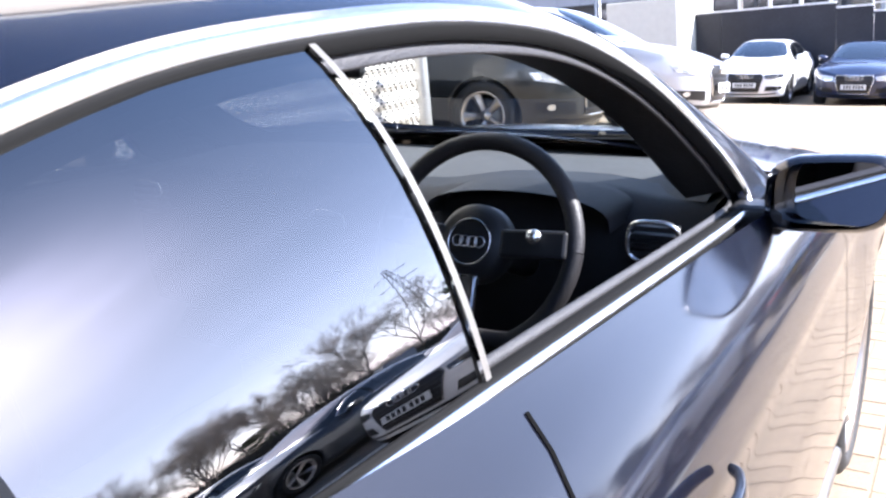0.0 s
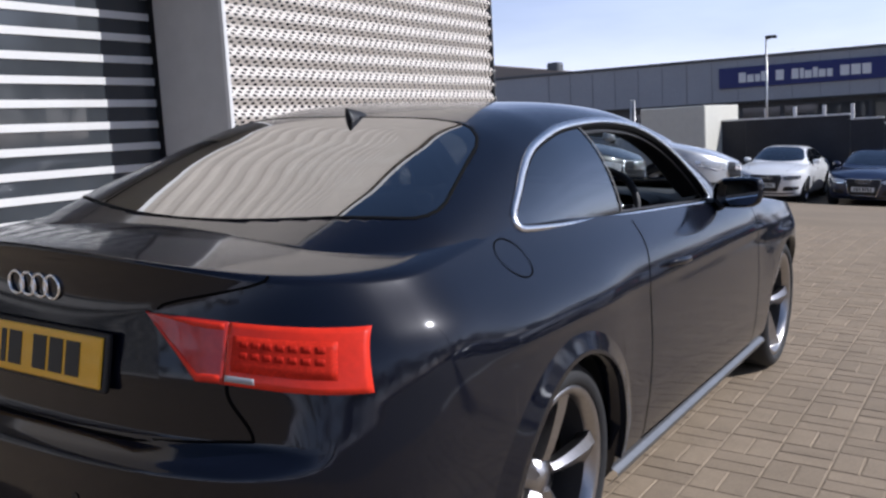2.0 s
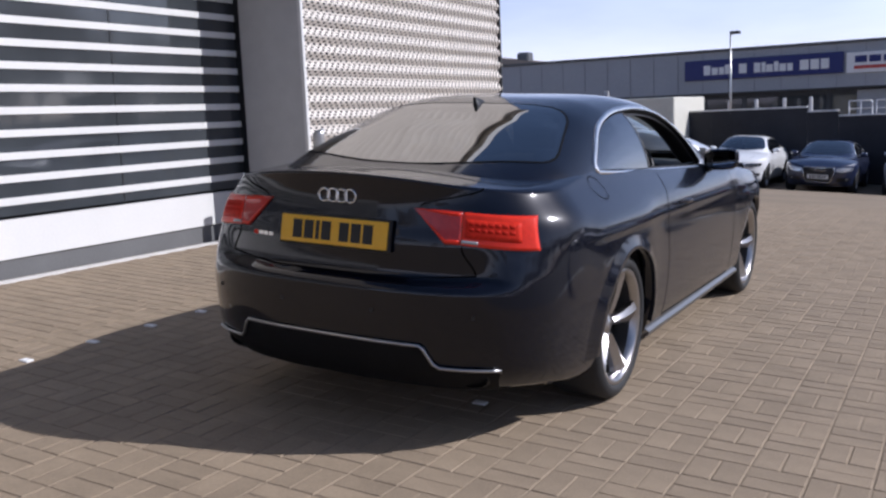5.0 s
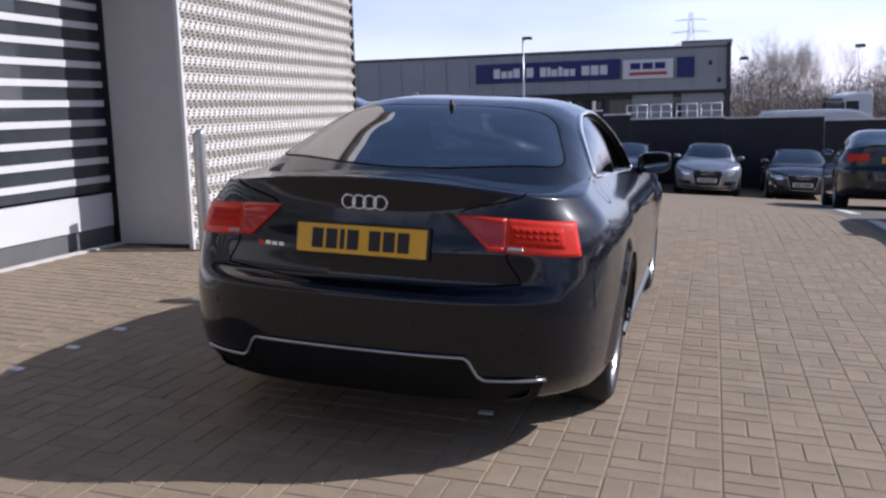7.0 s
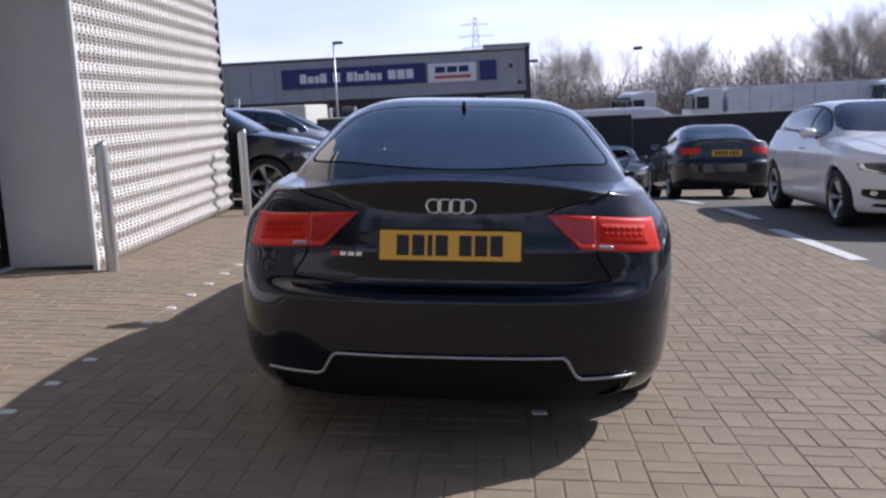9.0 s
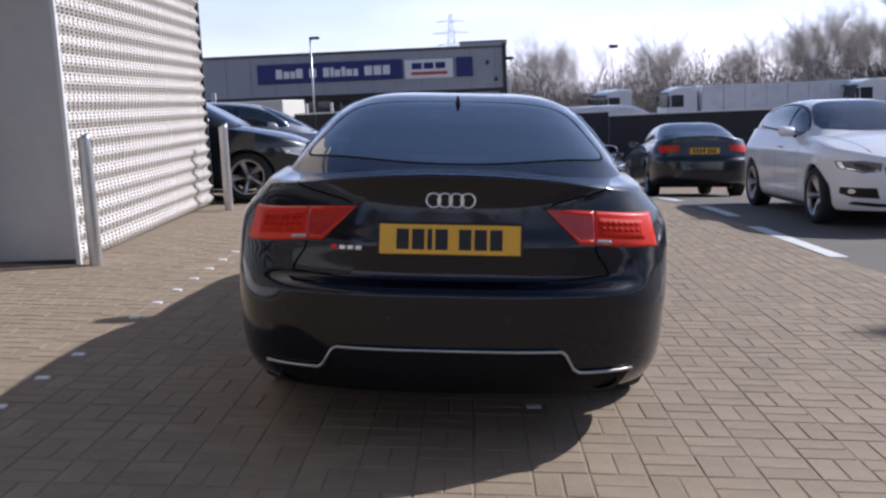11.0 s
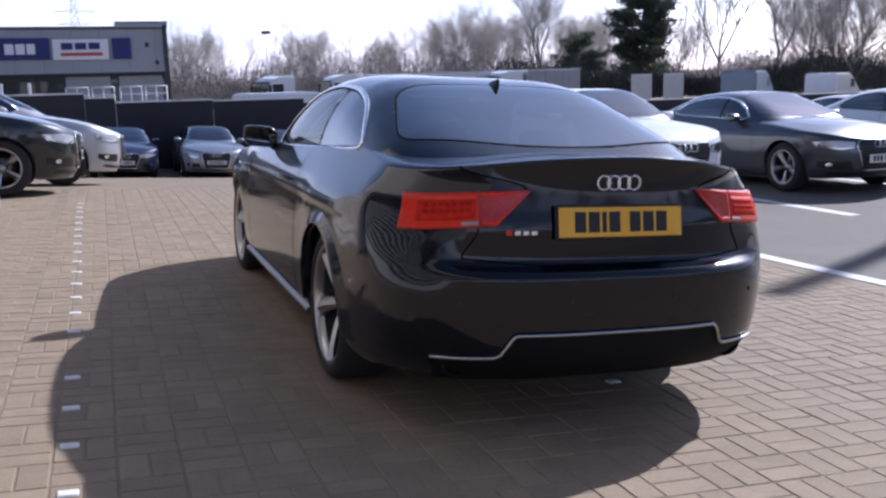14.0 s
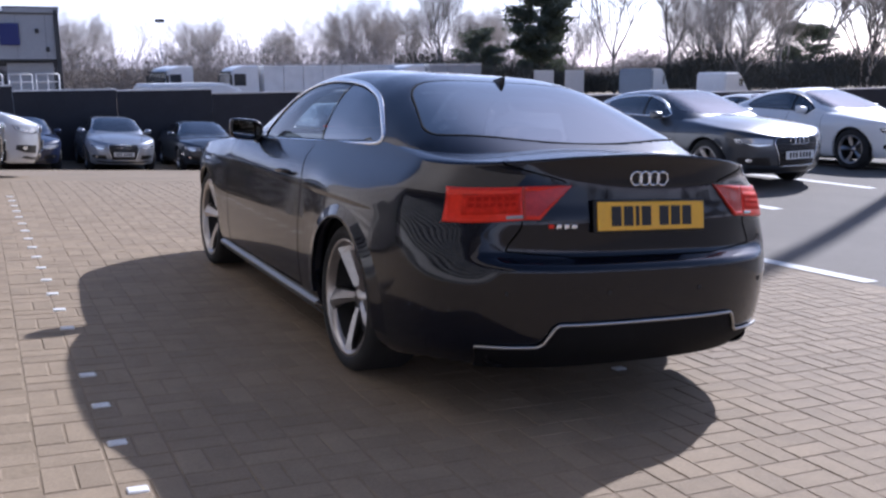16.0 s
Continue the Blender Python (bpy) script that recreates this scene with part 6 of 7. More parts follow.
def build_commercial():
    y0 = 53.5
    b = thing("commercial_building", pose(0, y0, 0), "long low grey sheet-clad building with a blue fascia sign", "building")
    bm = bmesh.new()
    add_box(bm, -60, 2.05, 0, 24, 1.95, 4.42)
    part("upper_wall", bm, CLAD_GREY, b)
    # vertical sheet joints
    for k in range(18):
        x = -24 + 1.5 * k
        simple_box("sheet_joint", x - 0.02, x + 0.02, -0.03, 0.0, 1.97, 4.36, mat("sheet_joint_grey", (0.23, 0.24, 0.255), 0.5), 0, b)
    simple_box("roof_edge", -60, 2.2, -0.12, 0.3, 4.36, 4.52, mat("roof_edge_grey", (0.09, 0.095, 0.10), 0.5), 0.02, b)
    simple_box("raised_corner", -0.6, 2.25, -0.16, 3, 4.45, 4.70, CLAD_GREY, 0.02, b)
    simple_box("corner_capping", -0.62, 2.27, -0.18, 3.02, 4.70, 4.78, mat("roof_edge_grey", (0.09, 0.095, 0.10), 0.5), 0.02, b)
    simple_box("corner_column", 1.95, 2.2, -0.16, 0.2, -2.2, 4.6, DARK_GREY, 0, b)
    simple_box("lower_wall", -60, 2.05, 0.9, 24, -2.2, 1.95, mat("dark_shopfront", (0.05, 0.055, 0.065), 0.4, var=0.2, scale=1), 0, b)
    simple_box("soffit", -60, 2.05, 0, 0.9, 1.85, 1.95, DARK_GREY, 0, b)
    # fascia sign: blue board, plain pale bars for its words
    sign = simple_box("fascia_sign", -13.05, -4.15, -0.16, -0.02, 2.73, 3.9, SIGN_BLUE, 0.02, b)
    x = -11.9
    for k, w in enumerate((0.55, 0.5, 0.4, 0.55, 0, 0.6, 0, 0.5, 0.3, 0.5, 0.35, 0.5, 0.4, 0, 0.65, 0.65, 0.6)):
        if w:
            simple_box("letter_bar", x, x + w * 0.72, -0.19, -0.155, 3.02, 3.58 if k in (0, 3, 5, 7, 8, 10, 14, 15, 16) else 3.44, SIGN_WHITE, 0, sign)
        x += w * 0.86 if w else 0.34
    board = simple_box("white_sign", -4.0, -1.05, -0.16, -0.02, 2.68, 3.82, SIGN_WHITE, 0.02, b)
    for k in range(3):
        simple_box("letter_bar", -3.55 + 0.72 * k, -2.95 + 0.72 * k, -0.185, -0.155, 3.25, 3.62, SIGN_BLUE, 0, board)
    simple_box("letter_bar", -3.6, -1.4, -0.185, -0.155, 2.9, 3.08, SIGN_RED, 0, board)
    simple_box("blue_sign", -0.85, 0.15, -0.16, -0.02, 2.7, 3.86, SIGN_BLUE, 0.02, b)
    # ground floor windows and doors behind railings
    for k in range(9):
        x = -19 + 2.35 * k
        win = simple_box("window", x, x + 2.1, 0.86, 0.93, -0.6, 1.55, SHOP_GLASS, 0, b)
        simple_box("window_frame", x - 0.06, x + 0.0, 0.82, 0.92, -0.65, 1.6, DARK_GREY, 0, win)
        simple_box("window_frame", x, x + 2.1, 0.82, 0.92, 1.56, 1.63, DARK_GREY, 0, win)
    for x in (-3.5, -0.6):
        door = simple_box("roller_door", x, x + 2.4, 0.7, 0.84, -2.0, 1.75, mat("pale_door", (0.32, 0.34, 0.37), 0.45, var=0.1), 0, b)
        for k in range(10):
            simple_box("door_slat", x, x + 2.4, 0.68, 0.70, -1.9 + 0.36 * k, -1.6 + 0.36 * k, mat("pale_door", (0.32, 0.34, 0.37), 0.45, var=0.1), 0.01, door)
    for x in (0.95, 1.45):
        simple_box("wall_lamp", x, x + 0.2, -0.15, 0.0, 2.35 + (1.45 - x) * 2, 2.6 + (1.45 - x) * 2, DARK_GREY, 0.03, b)
    # pale posts along the forecourt
    for k, x in enumerate((-9.2, -7.8, -6.4, -5.1)):
        simple_box("white_post", x, x + 0.16, -6.0, -5.84, -1.8, 1.45, SIGN_WHITE, 0.02, b)
    for x in (-2.9, -1.6, -0.2, 1.1):
        rail = new("railing")
        rail.parent = b
        for z in (0.75, 1.15):
            bm = bmesh.new()
            add_tube(bm, [(x - 0.5, -4, z), (x + 0.6, -4, z)], 0.04, 6)
            part("rail", bm, SIGN_WHITE, rail)
        for xx in (x - 0.5, x + 0.05, x + 0.6):
            bm = bmesh.new()
            add_tube(bm, [(xx, -4, -2), (xx, -4, 1.15)], 0.04, 6)
            part("rail_post", bm, SIGN_WHITE, rail)
    # older roof behind, to the left
    c = thing("brown_roofed_building", pose(0, 78, 0), "low building with a pale brown pitched roof behind", "building")
    bm = bmesh.new()
    vs = [bm.verts.new(v) for v in ((-58, 0, 5.0), (-29, 0, 5.0), (-29, 0, 5.3), (-58, 0, 9.6), (-58, 14, 5.0), (-29, 14, 5.0), (-29, 14, 5.3), (-58, 14, 9.6))]
    for f in ((0, 1, 2, 3), (4, 7, 6, 5), (3, 2, 6, 7), (1, 5, 6, 2), (0, 3, 7, 4), (0, 4, 5, 1)):
        bm.faces.new([vs[i] for i in f])
    part("roof", bm, mat("brown_sheet", (0.25, 0.2, 0.16), 0.7, var=0.1), c)
    simple_box("wall", -57.5, -29.5, 0.5, 13, -2, 5.0, CLAD_GREY, 0, c)
    for x, z in ((-44.2, 7.2), (-35.8, 6.0)):
        bm = bmesh.new()
        add_box(bm, x, x + 1.2, 0.5, 1.8, z, z + 0.95, 0.15, 1)
        part("roof_vent", bm, mat("roof_edge_grey", (0.09, 0.095, 0.10), 0.5), c)


build_commercial()


def build_box_body():
    """The cream box body standing at the end of the fence."""
    t = thing("box_body", pose(-6.85, 25.4, 0), "cream box body of a parked van beyond the fence end", "van")
    simple_box("box", -0.98, 0.98, -0.2, 3.6, -0.75, 1.56, mat("cream_panel", (0.62, 0.60, 0.52), 0.5, var=0.08), 0.03, t)
    simple_box("chassis", -0.85, 0.85, 0, 3.4, -0.95, -0.75, DARK_GREY, 0, t)
    for s in (1, -1):
        for y in (0.8, 2.9):
            bm = bmesh.new()
            add_lathe(bm, [(0.01, 0.1), (0.34, 0.1), (0.36, 0.06), (0.36, -0.1), (0.01, -0.1)], 24, "x", Matrix.Translation((s * 0.8, y, ground_z(-6.85, 25) + 0.36)))
            part("wheel", bm, RUBBER, t)
    for x in (-8.05, -7.95):
        bm = bmesh.new()
        add_tube(bm, [(x, 25.0, -1.6), (x, 25.0, 1.85)], 0.035, 8)
        tagged(part("pole", bm, STEEL), "thin steel pole at the fence end", "pole", "thin poles")


build_box_body()


def lamp_post(x, y, top, double=False):
    p = thing("lamp_post", pose(x, y, ground_z(x, y)), "slim grey street lamp column" if not double else "tall floodlight column with two heads", "lamp post")
    h = top - ground_z(x, y)
    bm = bmesh.new()
    add_tube(bm, [(0, 0, -0.2), (0, 0, h)], 0.055 if not double else 0.09, 10, True, 0.035)
    part("column", bm, STEEL, p)
    for s in ((1, -1) if double else (1,)):
        bm = bmesh.new()
        add_tube(bm, [(0, 0, h - 0.05), (s * 0.3, -0.1, h + 0.05)], 0.03, 6)
        part("arm", bm, STEEL, p)
        bm = bmesh.new()
        add_box(bm, s * 0.2 - 0.2, s * 0.2 + 0.25, -0.25, 0.1, h - 0.02, h + (0.1 if not double else 0.28), 0.03, 1)
        part("lamp_head", bm, DARK_GREY, p)


lamp_post(-7.4, 40, 4.4)
lamp_post(14.0, 90, 5.7, True)
lamp_post(4.2, 100, 5.4, True)


def pylon(x, y, top, base_w, label):
    """A lattice power pylon: four legs, bracing, three pairs of arms."""
    p = thing("power_pylon", pose(x, y, 0), label, "pylon")
    steel = mat("galvanised_lattice", (0.38, 0.39, 0.40), 0.6, 0.3)
    h = top + 3
    w = lambda z: base_w * (1 - 0.88 * clamp((z + 3) / h) ** 0.8) / 2
    levels = [-3 + h * (1 - (1 - k / 11) ** 1.25) for k in range(12)]
    r = 0.0022 * h
    for sx in (1, -1):
        for sy in (1, -1):
            bm = bmesh.new()
            add_tube(bm, [(sx * w(z), sy * w(z), z) for z in levels], r, 5)
            part("leg", bm, steel, p)
    bm = bmesh.new()
    for a, b in zip(levels, levels[1:]):
        for sy in (1, -1):
            add_tube(bm, [(-w(a), sy * w(a), a), (w(b), sy * w(b), b)], r * 0.6, 4)
            add_tube(bm, [(w(a), sy * w(a), a), (-w(b), sy * w(b), b)], r * 0.6, 4)
    part("bracing", bm, steel, p)
    for f in (0.68, 0.8, 0.92):
        z = -3 + h * f
        bm = bmesh.new()
        L = base_w * 0.75 * (1.15 if f == 0.8 else 0.95)
        add_tube(bm, [(-L, 0, z), (0, 0, z + h * 0.02), (L, 0, z)], r * 0.9, 5)
        add_tube(bm, [(-L, 0, z), (L, 0, z)], r * 0.9, 5)
        part("cross_arm", bm, steel, p)


pylon(-8.5, 400, 37, 9.0, "distant lattice power pylon behind the grey building")
pylon(96, 135, 34, 6.0, "lattice power pylon standing behind the bare trees")


def truck(m, cab, box, length, label):
    """A lorry with its nose along +y: sleeper cab with windscreen, deflector and mirrors; a body of panels on a chassis."""
    t = thing("truck", m, label, "truck", "parked trucks")
    if length > 4:
        n = max(3, int(length / 1.4))
        for k in range(n):
            a, b = -length + length * k / n, -length + length * (k + 1) / n
            simple_box("body_panel", -1.25, 1.25, a + 0.015, b - 0.015, 1.0, 3.15, box, 0.03, t)
        simple_box("roof_rail", -1.27, 1.27, -length, 0, 3.16, 3.24, mat("bright_rail", (0.8, 0.8, 0.8), 0.25, 0.6), 0.01, t)
        simple_box("side_rail", -1.28, 1.28, -length, 0, 0.92, 1.0, STEEL, 0.01, t)
    simple_box("chassis", -0.9, 0.9, -length, 2.3, 0.7, 0.95, DARK_GREY, 0, t)
    bm = bmesh.new()
    prof = [(0.30, 0.6), (2.38, 0.6), (2.46, 1.4), (2.40, 1.75), (2.26, 2.75), (2.05, 3.0), (1.30, 3.2), (0.30, 3.22)]
    a = [bm.verts.new((-1.22, y, z)) for y, z in prof]
    b = [bm.verts.new((1.22, y, z)) for y, z in prof]
    bm.faces.new(a)
    bm.faces.new(b[::-1])
    for k in range(len(prof)):
        bm.faces.new((a[k], a[(k + 1) % len(prof)], b[(k + 1) % len(prof)], b[k]))
    bmesh.ops.bevel(bm, geom=bm.edges[:], offset=0.10, segments=3, affect="EDGES")
    c = part("cab", bm, cab, t)
    bm = bmesh.new()
    add_box(bm, -1.10, 1.10, -0.02, 0.02, -0.44, 0.44, 0.015, 1, Matrix.Translation((0, 2.335, 2.27)) @ Matrix.Rotation(radians(8.0), 4, "X"))
    part("windscreen", bm, SHOP_GLASS, c)
    simple_box("sun_visor", -1.12, 1.12, 2.2, 2.5, 2.74, 2.82, DARK_GREY, 0.02, c)
    simple_box("grille", -0.8, 0.8, 2.40, 2.475, 0.8, 1.5, DARK_GREY, 0.02, c)
    for s in (1, -1):
        simple_box("cab_window", s * 1.222 - 0.012, s * 1.222 + 0.012, 1.25, 2.08, 1.85, 2.65, SHOP_GLASS, 0, c)
        simple_box("mirror", *sorted((s * 1.26, s * 1.46)), 2.25, 2.40, 1.85, 2.6, DARK_GREY, 0.03, c)
        for y in ((1.5, -length + 1.2, -length + 2.4) if length > 4 else (1.5, -1.2)):
            bm = bmesh.new()
            add_lathe(bm, [(0.01, 0.15), (0.3, 0.15), (0.48, 0.13), (0.5, 0.1), (0.5, -0.15), (0.01, -0.15)], 20, "x", Matrix.Translation((s * 1.05, y, 0.5)))
            part("wheel", bm, RUBBER, t)


CAB_WHITE = mat("cab_white", (0.78, 0.79, 0.80), 0.35, var=0.08, coat=0.4)
CURTAIN = mat("grey_curtain", (0.33, 0.34, 0.36), 0.6, var=0.15, scale=1.5)
PALE_BODY = mat("pale_truck_body", (0.74, 0.75, 0.76), 0.5, var=0.15, scale=1.5)
for x, y, yaw, box, ln, text in (
        (10.9, 62, 108, CURTAIN, 2.4, "white tractor unit parked beyond the fence"),
        (15.4, 61, 94, PALE_BODY, 10.2, "white-cabbed truck with a long pale body parked beyond the fence"),
        (27.5, 60, 94, CURTAIN, 4.5, "white-cabbed truck with a grey body parked beyond the fence")):
    truck(pose(x, y, ground_z(x, y) - 0.05, 0, 0, yaw), CAB_WHITE, box, ln, text)


def white_van(m, color, label):
    t = thing("van", m, label, "van", "parked vans")
    bm = bmesh.new()
    prof = [(-2.6, 0.35), (2.3, 0.35), (2.5, 0.8), (2.35, 1.15), (1.6, 1.35), (0.9, 2.0), (0.3, 2.25), (-2.5, 2.25)]
    a = [bm.verts.new((-0.95, y, z)) for y, z in prof]
    b = [bm.verts.new((0.95, y, z)) for y, z in prof]
    bm.faces.new(a)
    bm.faces.new(b[::-1])
    for k in range(len(prof)):
        bm.faces.new((a[k], a[(k + 1) % len(prof)], b[(k + 1) % len(prof)], b[k]))
    bmesh.ops.bevel(bm, geom=bm.edges[:], offset=0.09, segments=3, affect="EDGES")
    c = part("body", bm, color, t)
    bm = bmesh.new()
    vs = [bm.verts.new(v) for v in ((-0.78, 1.61, 1.40), (0.78, 1.61, 1.40), (0.74, 0.99, 1.97), (-0.74, 0.99, 1.97))]
    bm.faces.new(vs)
    part("windscreen", bm, SHOP_GLASS, c)
    for s in (1, -1):
        simple_box("side_window", s * 0.953 - 0.004, s * 0.953 + 0.004, 0.35, 1.15, 1.35, 1.85, SHOP_GLASS, 0, c)
        for y in (-1.7, 1.55):
            bm = bmesh.new()
            add_lathe(bm, [(0.01, 0.1), (0.31, 0.1), (0.34, 0.06), (0.34, -0.1), (0.01, -0.1)], 20, "x", Matrix.Translation((s * 0.82, y, 0.34)))
            part("wheel", bm, RUBBER, t)


VAN_BLUE = mat("grey_blue_van", (0.16, 0.20, 0.26), 0.35, var=0.08, coat=0.5)
white_van(pose(5.5, 31.5, -1.38, 0, 0, -80), CAB_WHITE, "white van with its roof showing over the fence")
white_van(pose(32.8, 40.5, -1.05, 0, 0, -50), VAN_BLUE, "grey-blue van parked beyond the bays")
white_van(pose(42.0, 44, -1.35, 0, 0, -60), CAB_WHITE, "white van parked beyond the bays")
# two plain boards on posts
for x in (24.9, 26.9):
    t = thing("board_sign", pose(x, 40, ground_z(x, 40)), "plain pale board on two posts beyond the bays", "sign", "pale boards")
    simple_box("board", 0, 1.25, -0.03, 0.03, 1.2, 2.75, mat("pale_board", (0.60, 0.59, 0.57), 0.6, var=0.1), 0.01, t)
    for dx in (0.15, 1.1):
        simple_box("board_post", dx - 0.04, dx + 0.04, 0.03, 0.1, -0.2, 2.7, DARK_GREY, 0, t)


def build_totem():
    """The tall sign column whose shadow lies across the bays."""
    h = 12.0
    x, y = 2.3 + 1.25 * h, 1.0 + 0.69 * h
    t = thing("sign_totem", pose(x, y, ground_z(x, y), 0, 0, 30), "tall slim grey sign column standing beside the bays", "sign")
    simple_box("column", -0.21, 0.21, -0.12, 0.12, -0.2, h, GREY_PANEL, 0.03, t)
    simple_box("foot", -0.4, 0.4, -0.3, 0.3, -0.2, 0.25, DARK_GREY, 0.03, t)


build_totem()

# ---------- trees ----------
BARK = mat("bare_bark", (0.30, 0.27, 0.24), 0.9, var=0.25, scale=3, fine=25)
# paler than real twigs: distance haze is put into the colour
TWIG = mat("haze_paled_twigs", (0.50, 0.455, 0.41), 0.9, var=0.3, scale=0.4, fine=3)
FIR = mat("dark_evergreen", (0.105, 0.120, 0.095), 0.8, var=0.4, scale=0.6, fine=5)


def let_light_through(m, color, share):
    """Adds thin-leaf translucency to a plant material."""
    nt = m.node_tree
    b, out = nt.nodes["Principled BSDF"], nt.nodes["Material Output"]
    tl = nt.nodes.new("ShaderNodeBsdfTranslucent")
    tl.inputs[0].default_value = (*color, 1)
    mx = nt.nodes.new("ShaderNodeMixShader")
    mx.inputs[0].default_value = share
    nt.links.new(b.outputs[0], mx.inputs[1])
    nt.links.new(tl.outputs[0], mx.inputs[2])
    nt.links.new(mx.outputs[0], out.inputs[0])


let_light_through(FIR, (0.16, 0.19, 0.12), 0.45)
let_light_through(TWIG, (0.34, 0.30, 0.27), 0.3)


def grow(verts, faces, tips, p, d, length, r, depth, rng, spread):
    """Adds one limb as a bent three-sided tube, then its forks."""
    n = 3
    pts = [p]
    dd = d.copy()
    for k in range(n):
        dd = (dd + Vector((rng.uniform(-1, 1), rng.uniform(-1, 1), rng.uniform(-0.35, 0.6))) * 0.17).normalized()
        pts.append(pts[-1] + dd * length / n)
    base = len(verts)
    for k, q in enumerate(pts):
        rr = r * (1 - 0.42 * k / n)
        a = dd.orthogonal().normalized()
        b = dd.cross(a)
        for j in range(3):
            t = 2 * math.pi * j / 3
            verts.append(q + (a * math.cos(t) + b * math.sin(t)) * rr)
    for k in range(n):
        for j in range(3):
            i0, i1 = base + k * 3 + j, base + k * 3 + (j + 1) % 3
            faces.append((i0, i1, i1 + 3, i0 + 3))
    if depth <= 1:
        tips += [(q, dd) for q in pts[1:]]
    if depth == 0:
        return
    for k in range(rng.choice((2, 3, 3, 4))):
        at = pts[rng.choice((1, 2, 3, 3))]
        nd = (dd + Vector((rng.uniform(-1, 1), rng.uniform(-1, 1), rng.uniform(-0.3, 0.65))) * spread).normalized()
        grow(verts, faces, tips, at, nd, length * rng.uniform(0.6, 0.88), r * 0.58, depth - 1, rng, spread)


def bare_tree(seed, h, depth=5, spread=0.62, stems=1, girth=0.012, fine=3):
    """A leafless tree of one or more stems with limbs, and a haze of fine twigs."""
    rng = random.Random(seed)
    verts, faces, tips = [], [], []
    for k in range(stems):
        lean = Vector((rng.uniform(-1, 1), rng.uniform(-1, 1), 0)) * (0.30 if stems > 1 else 0.0)
        foot = Vector((rng.uniform(-1, 1), rng.uniform(-1, 1), 0)) * (0.08 * h if stems > 1 else 0.0)
        grow(verts, faces, tips, foot + Vector((0, 0, -0.3)), (lean + Vector((0, 0, 1))).normalized(), h * 0.25, h * girth, depth, rng, spread)
    t = thing("tree", Matrix(), "bare leafless tree against the bright sky", "tree", "bare trees")
    mesh_object("trunk", verts, faces, BARK, t)
    tv, tf = [], []
    for p, d in tips:
        for _ in range(fine):
            e = (d + Vector((rng.uniform(-1, 1), rng.uniform(-1, 1), rng.uniform(-0.3, 0.9))) * 0.8).normalized()
            L = h * rng.uniform(0.05, 0.12)
            s = e.orthogonal().normalized() * h * 0.0002
            i = len(tv)
            tv += [p - s, p + s, p + e * L]
            tf.append((i, i + 1, i + 2))
    tagged(mesh_object("twig_haze", tv, tf, TWIG, t, False), kind="stuff")
    return t


def evergreen(m, h, w, seed):
    rng = random.Random(seed)
    t = thing("evergreen_tree", m, "dark green evergreen tree with an uneven crown", "tree")
    bm = bmesh.new()
    add_tube(bm, [(0, 0, -0.5), (0.1, 0, h * 0.5), (0, 0.1, h * 0.95)], h * 0.022, 8, True, h * 0.004)
    part("trunk", bm, BARK, t)
    tv, tf = [], []
    limbs = []
    for k in range(70):
        z = h * rng.uniform(0.16, 0.97)
        a = rng.uniform(0, 2 * math.pi)
        reach = w * (0.25 + 0.75 * math.sin(math.pi * clamp((z / h) * 0.85 + 0.1)) ** 0.7) * rng.uniform(0.55, 1.1)
        limbs.append((z, a, reach))
        for _ in range(230):
            f = rng.uniform(0.25, 1.0)
            c = Vector((math.cos(a) * reach * f, math.sin(a) * reach * f, z + reach * f * 0.18 + rng.gauss(0, h * 0.018)))
            c += Vector((rng.gauss(0, w * 0.09), rng.gauss(0, w * 0.09), 0))
            e = Vector((rng.uniform(-1, 1), rng.uniform(-1, 1), rng.uniform(-0.6, 0.8))).normalized() * h * 0.032
            s = e.orthogonal().normalized() * h * 0.012
            i = len(tv)
            tv += [c - s, c + s, c + e]
            tf.append((i, i + 1, i + 2))
    tagged(mesh_object("crown", tv, tf, FIR, t, False), kind="stuff")
    return t


def scrub(name, x0, x1, y0, y1, z0, z1, count, material, label, seed):
    """A band of undergrowth: many fine upright blades with an uneven top."""
    rng = random.Random(seed)
    tv, tf = [], []
    for _ in range(count):
        x, y = rng.uniform(x0, x1), rng.uniform(y0, y1)
        top = z0 + (z1 - z0) * (0.55 + 0.45 * noise.noise((x * 0.11, y * 0.1, 3.0))) * rng.uniform(0.6, 1.05)
        z = rng.uniform(z0, top)
        e = Vector((rng.uniform(-0.8, 0.8), rng.uniform(-0.8, 0.8), rng.uniform(0.5, 1.6))).normalized() * rng.uniform(0.3, 0.9)
        s = Vector((rng.uniform(-1, 1), rng.uniform(-1, 1), rng.uniform(-0.3, 0.3))) * 0.045
        i = len(tv)
        c = Vector((x, y, z))
        tv += [c - s, c + s, c + e]
        tf.append((i, i + 1, i + 2))
    ob = mesh_object(name, tv, tf, material, None, False)
    return tagged(ob, label, "undergrowth", "", "stuff")


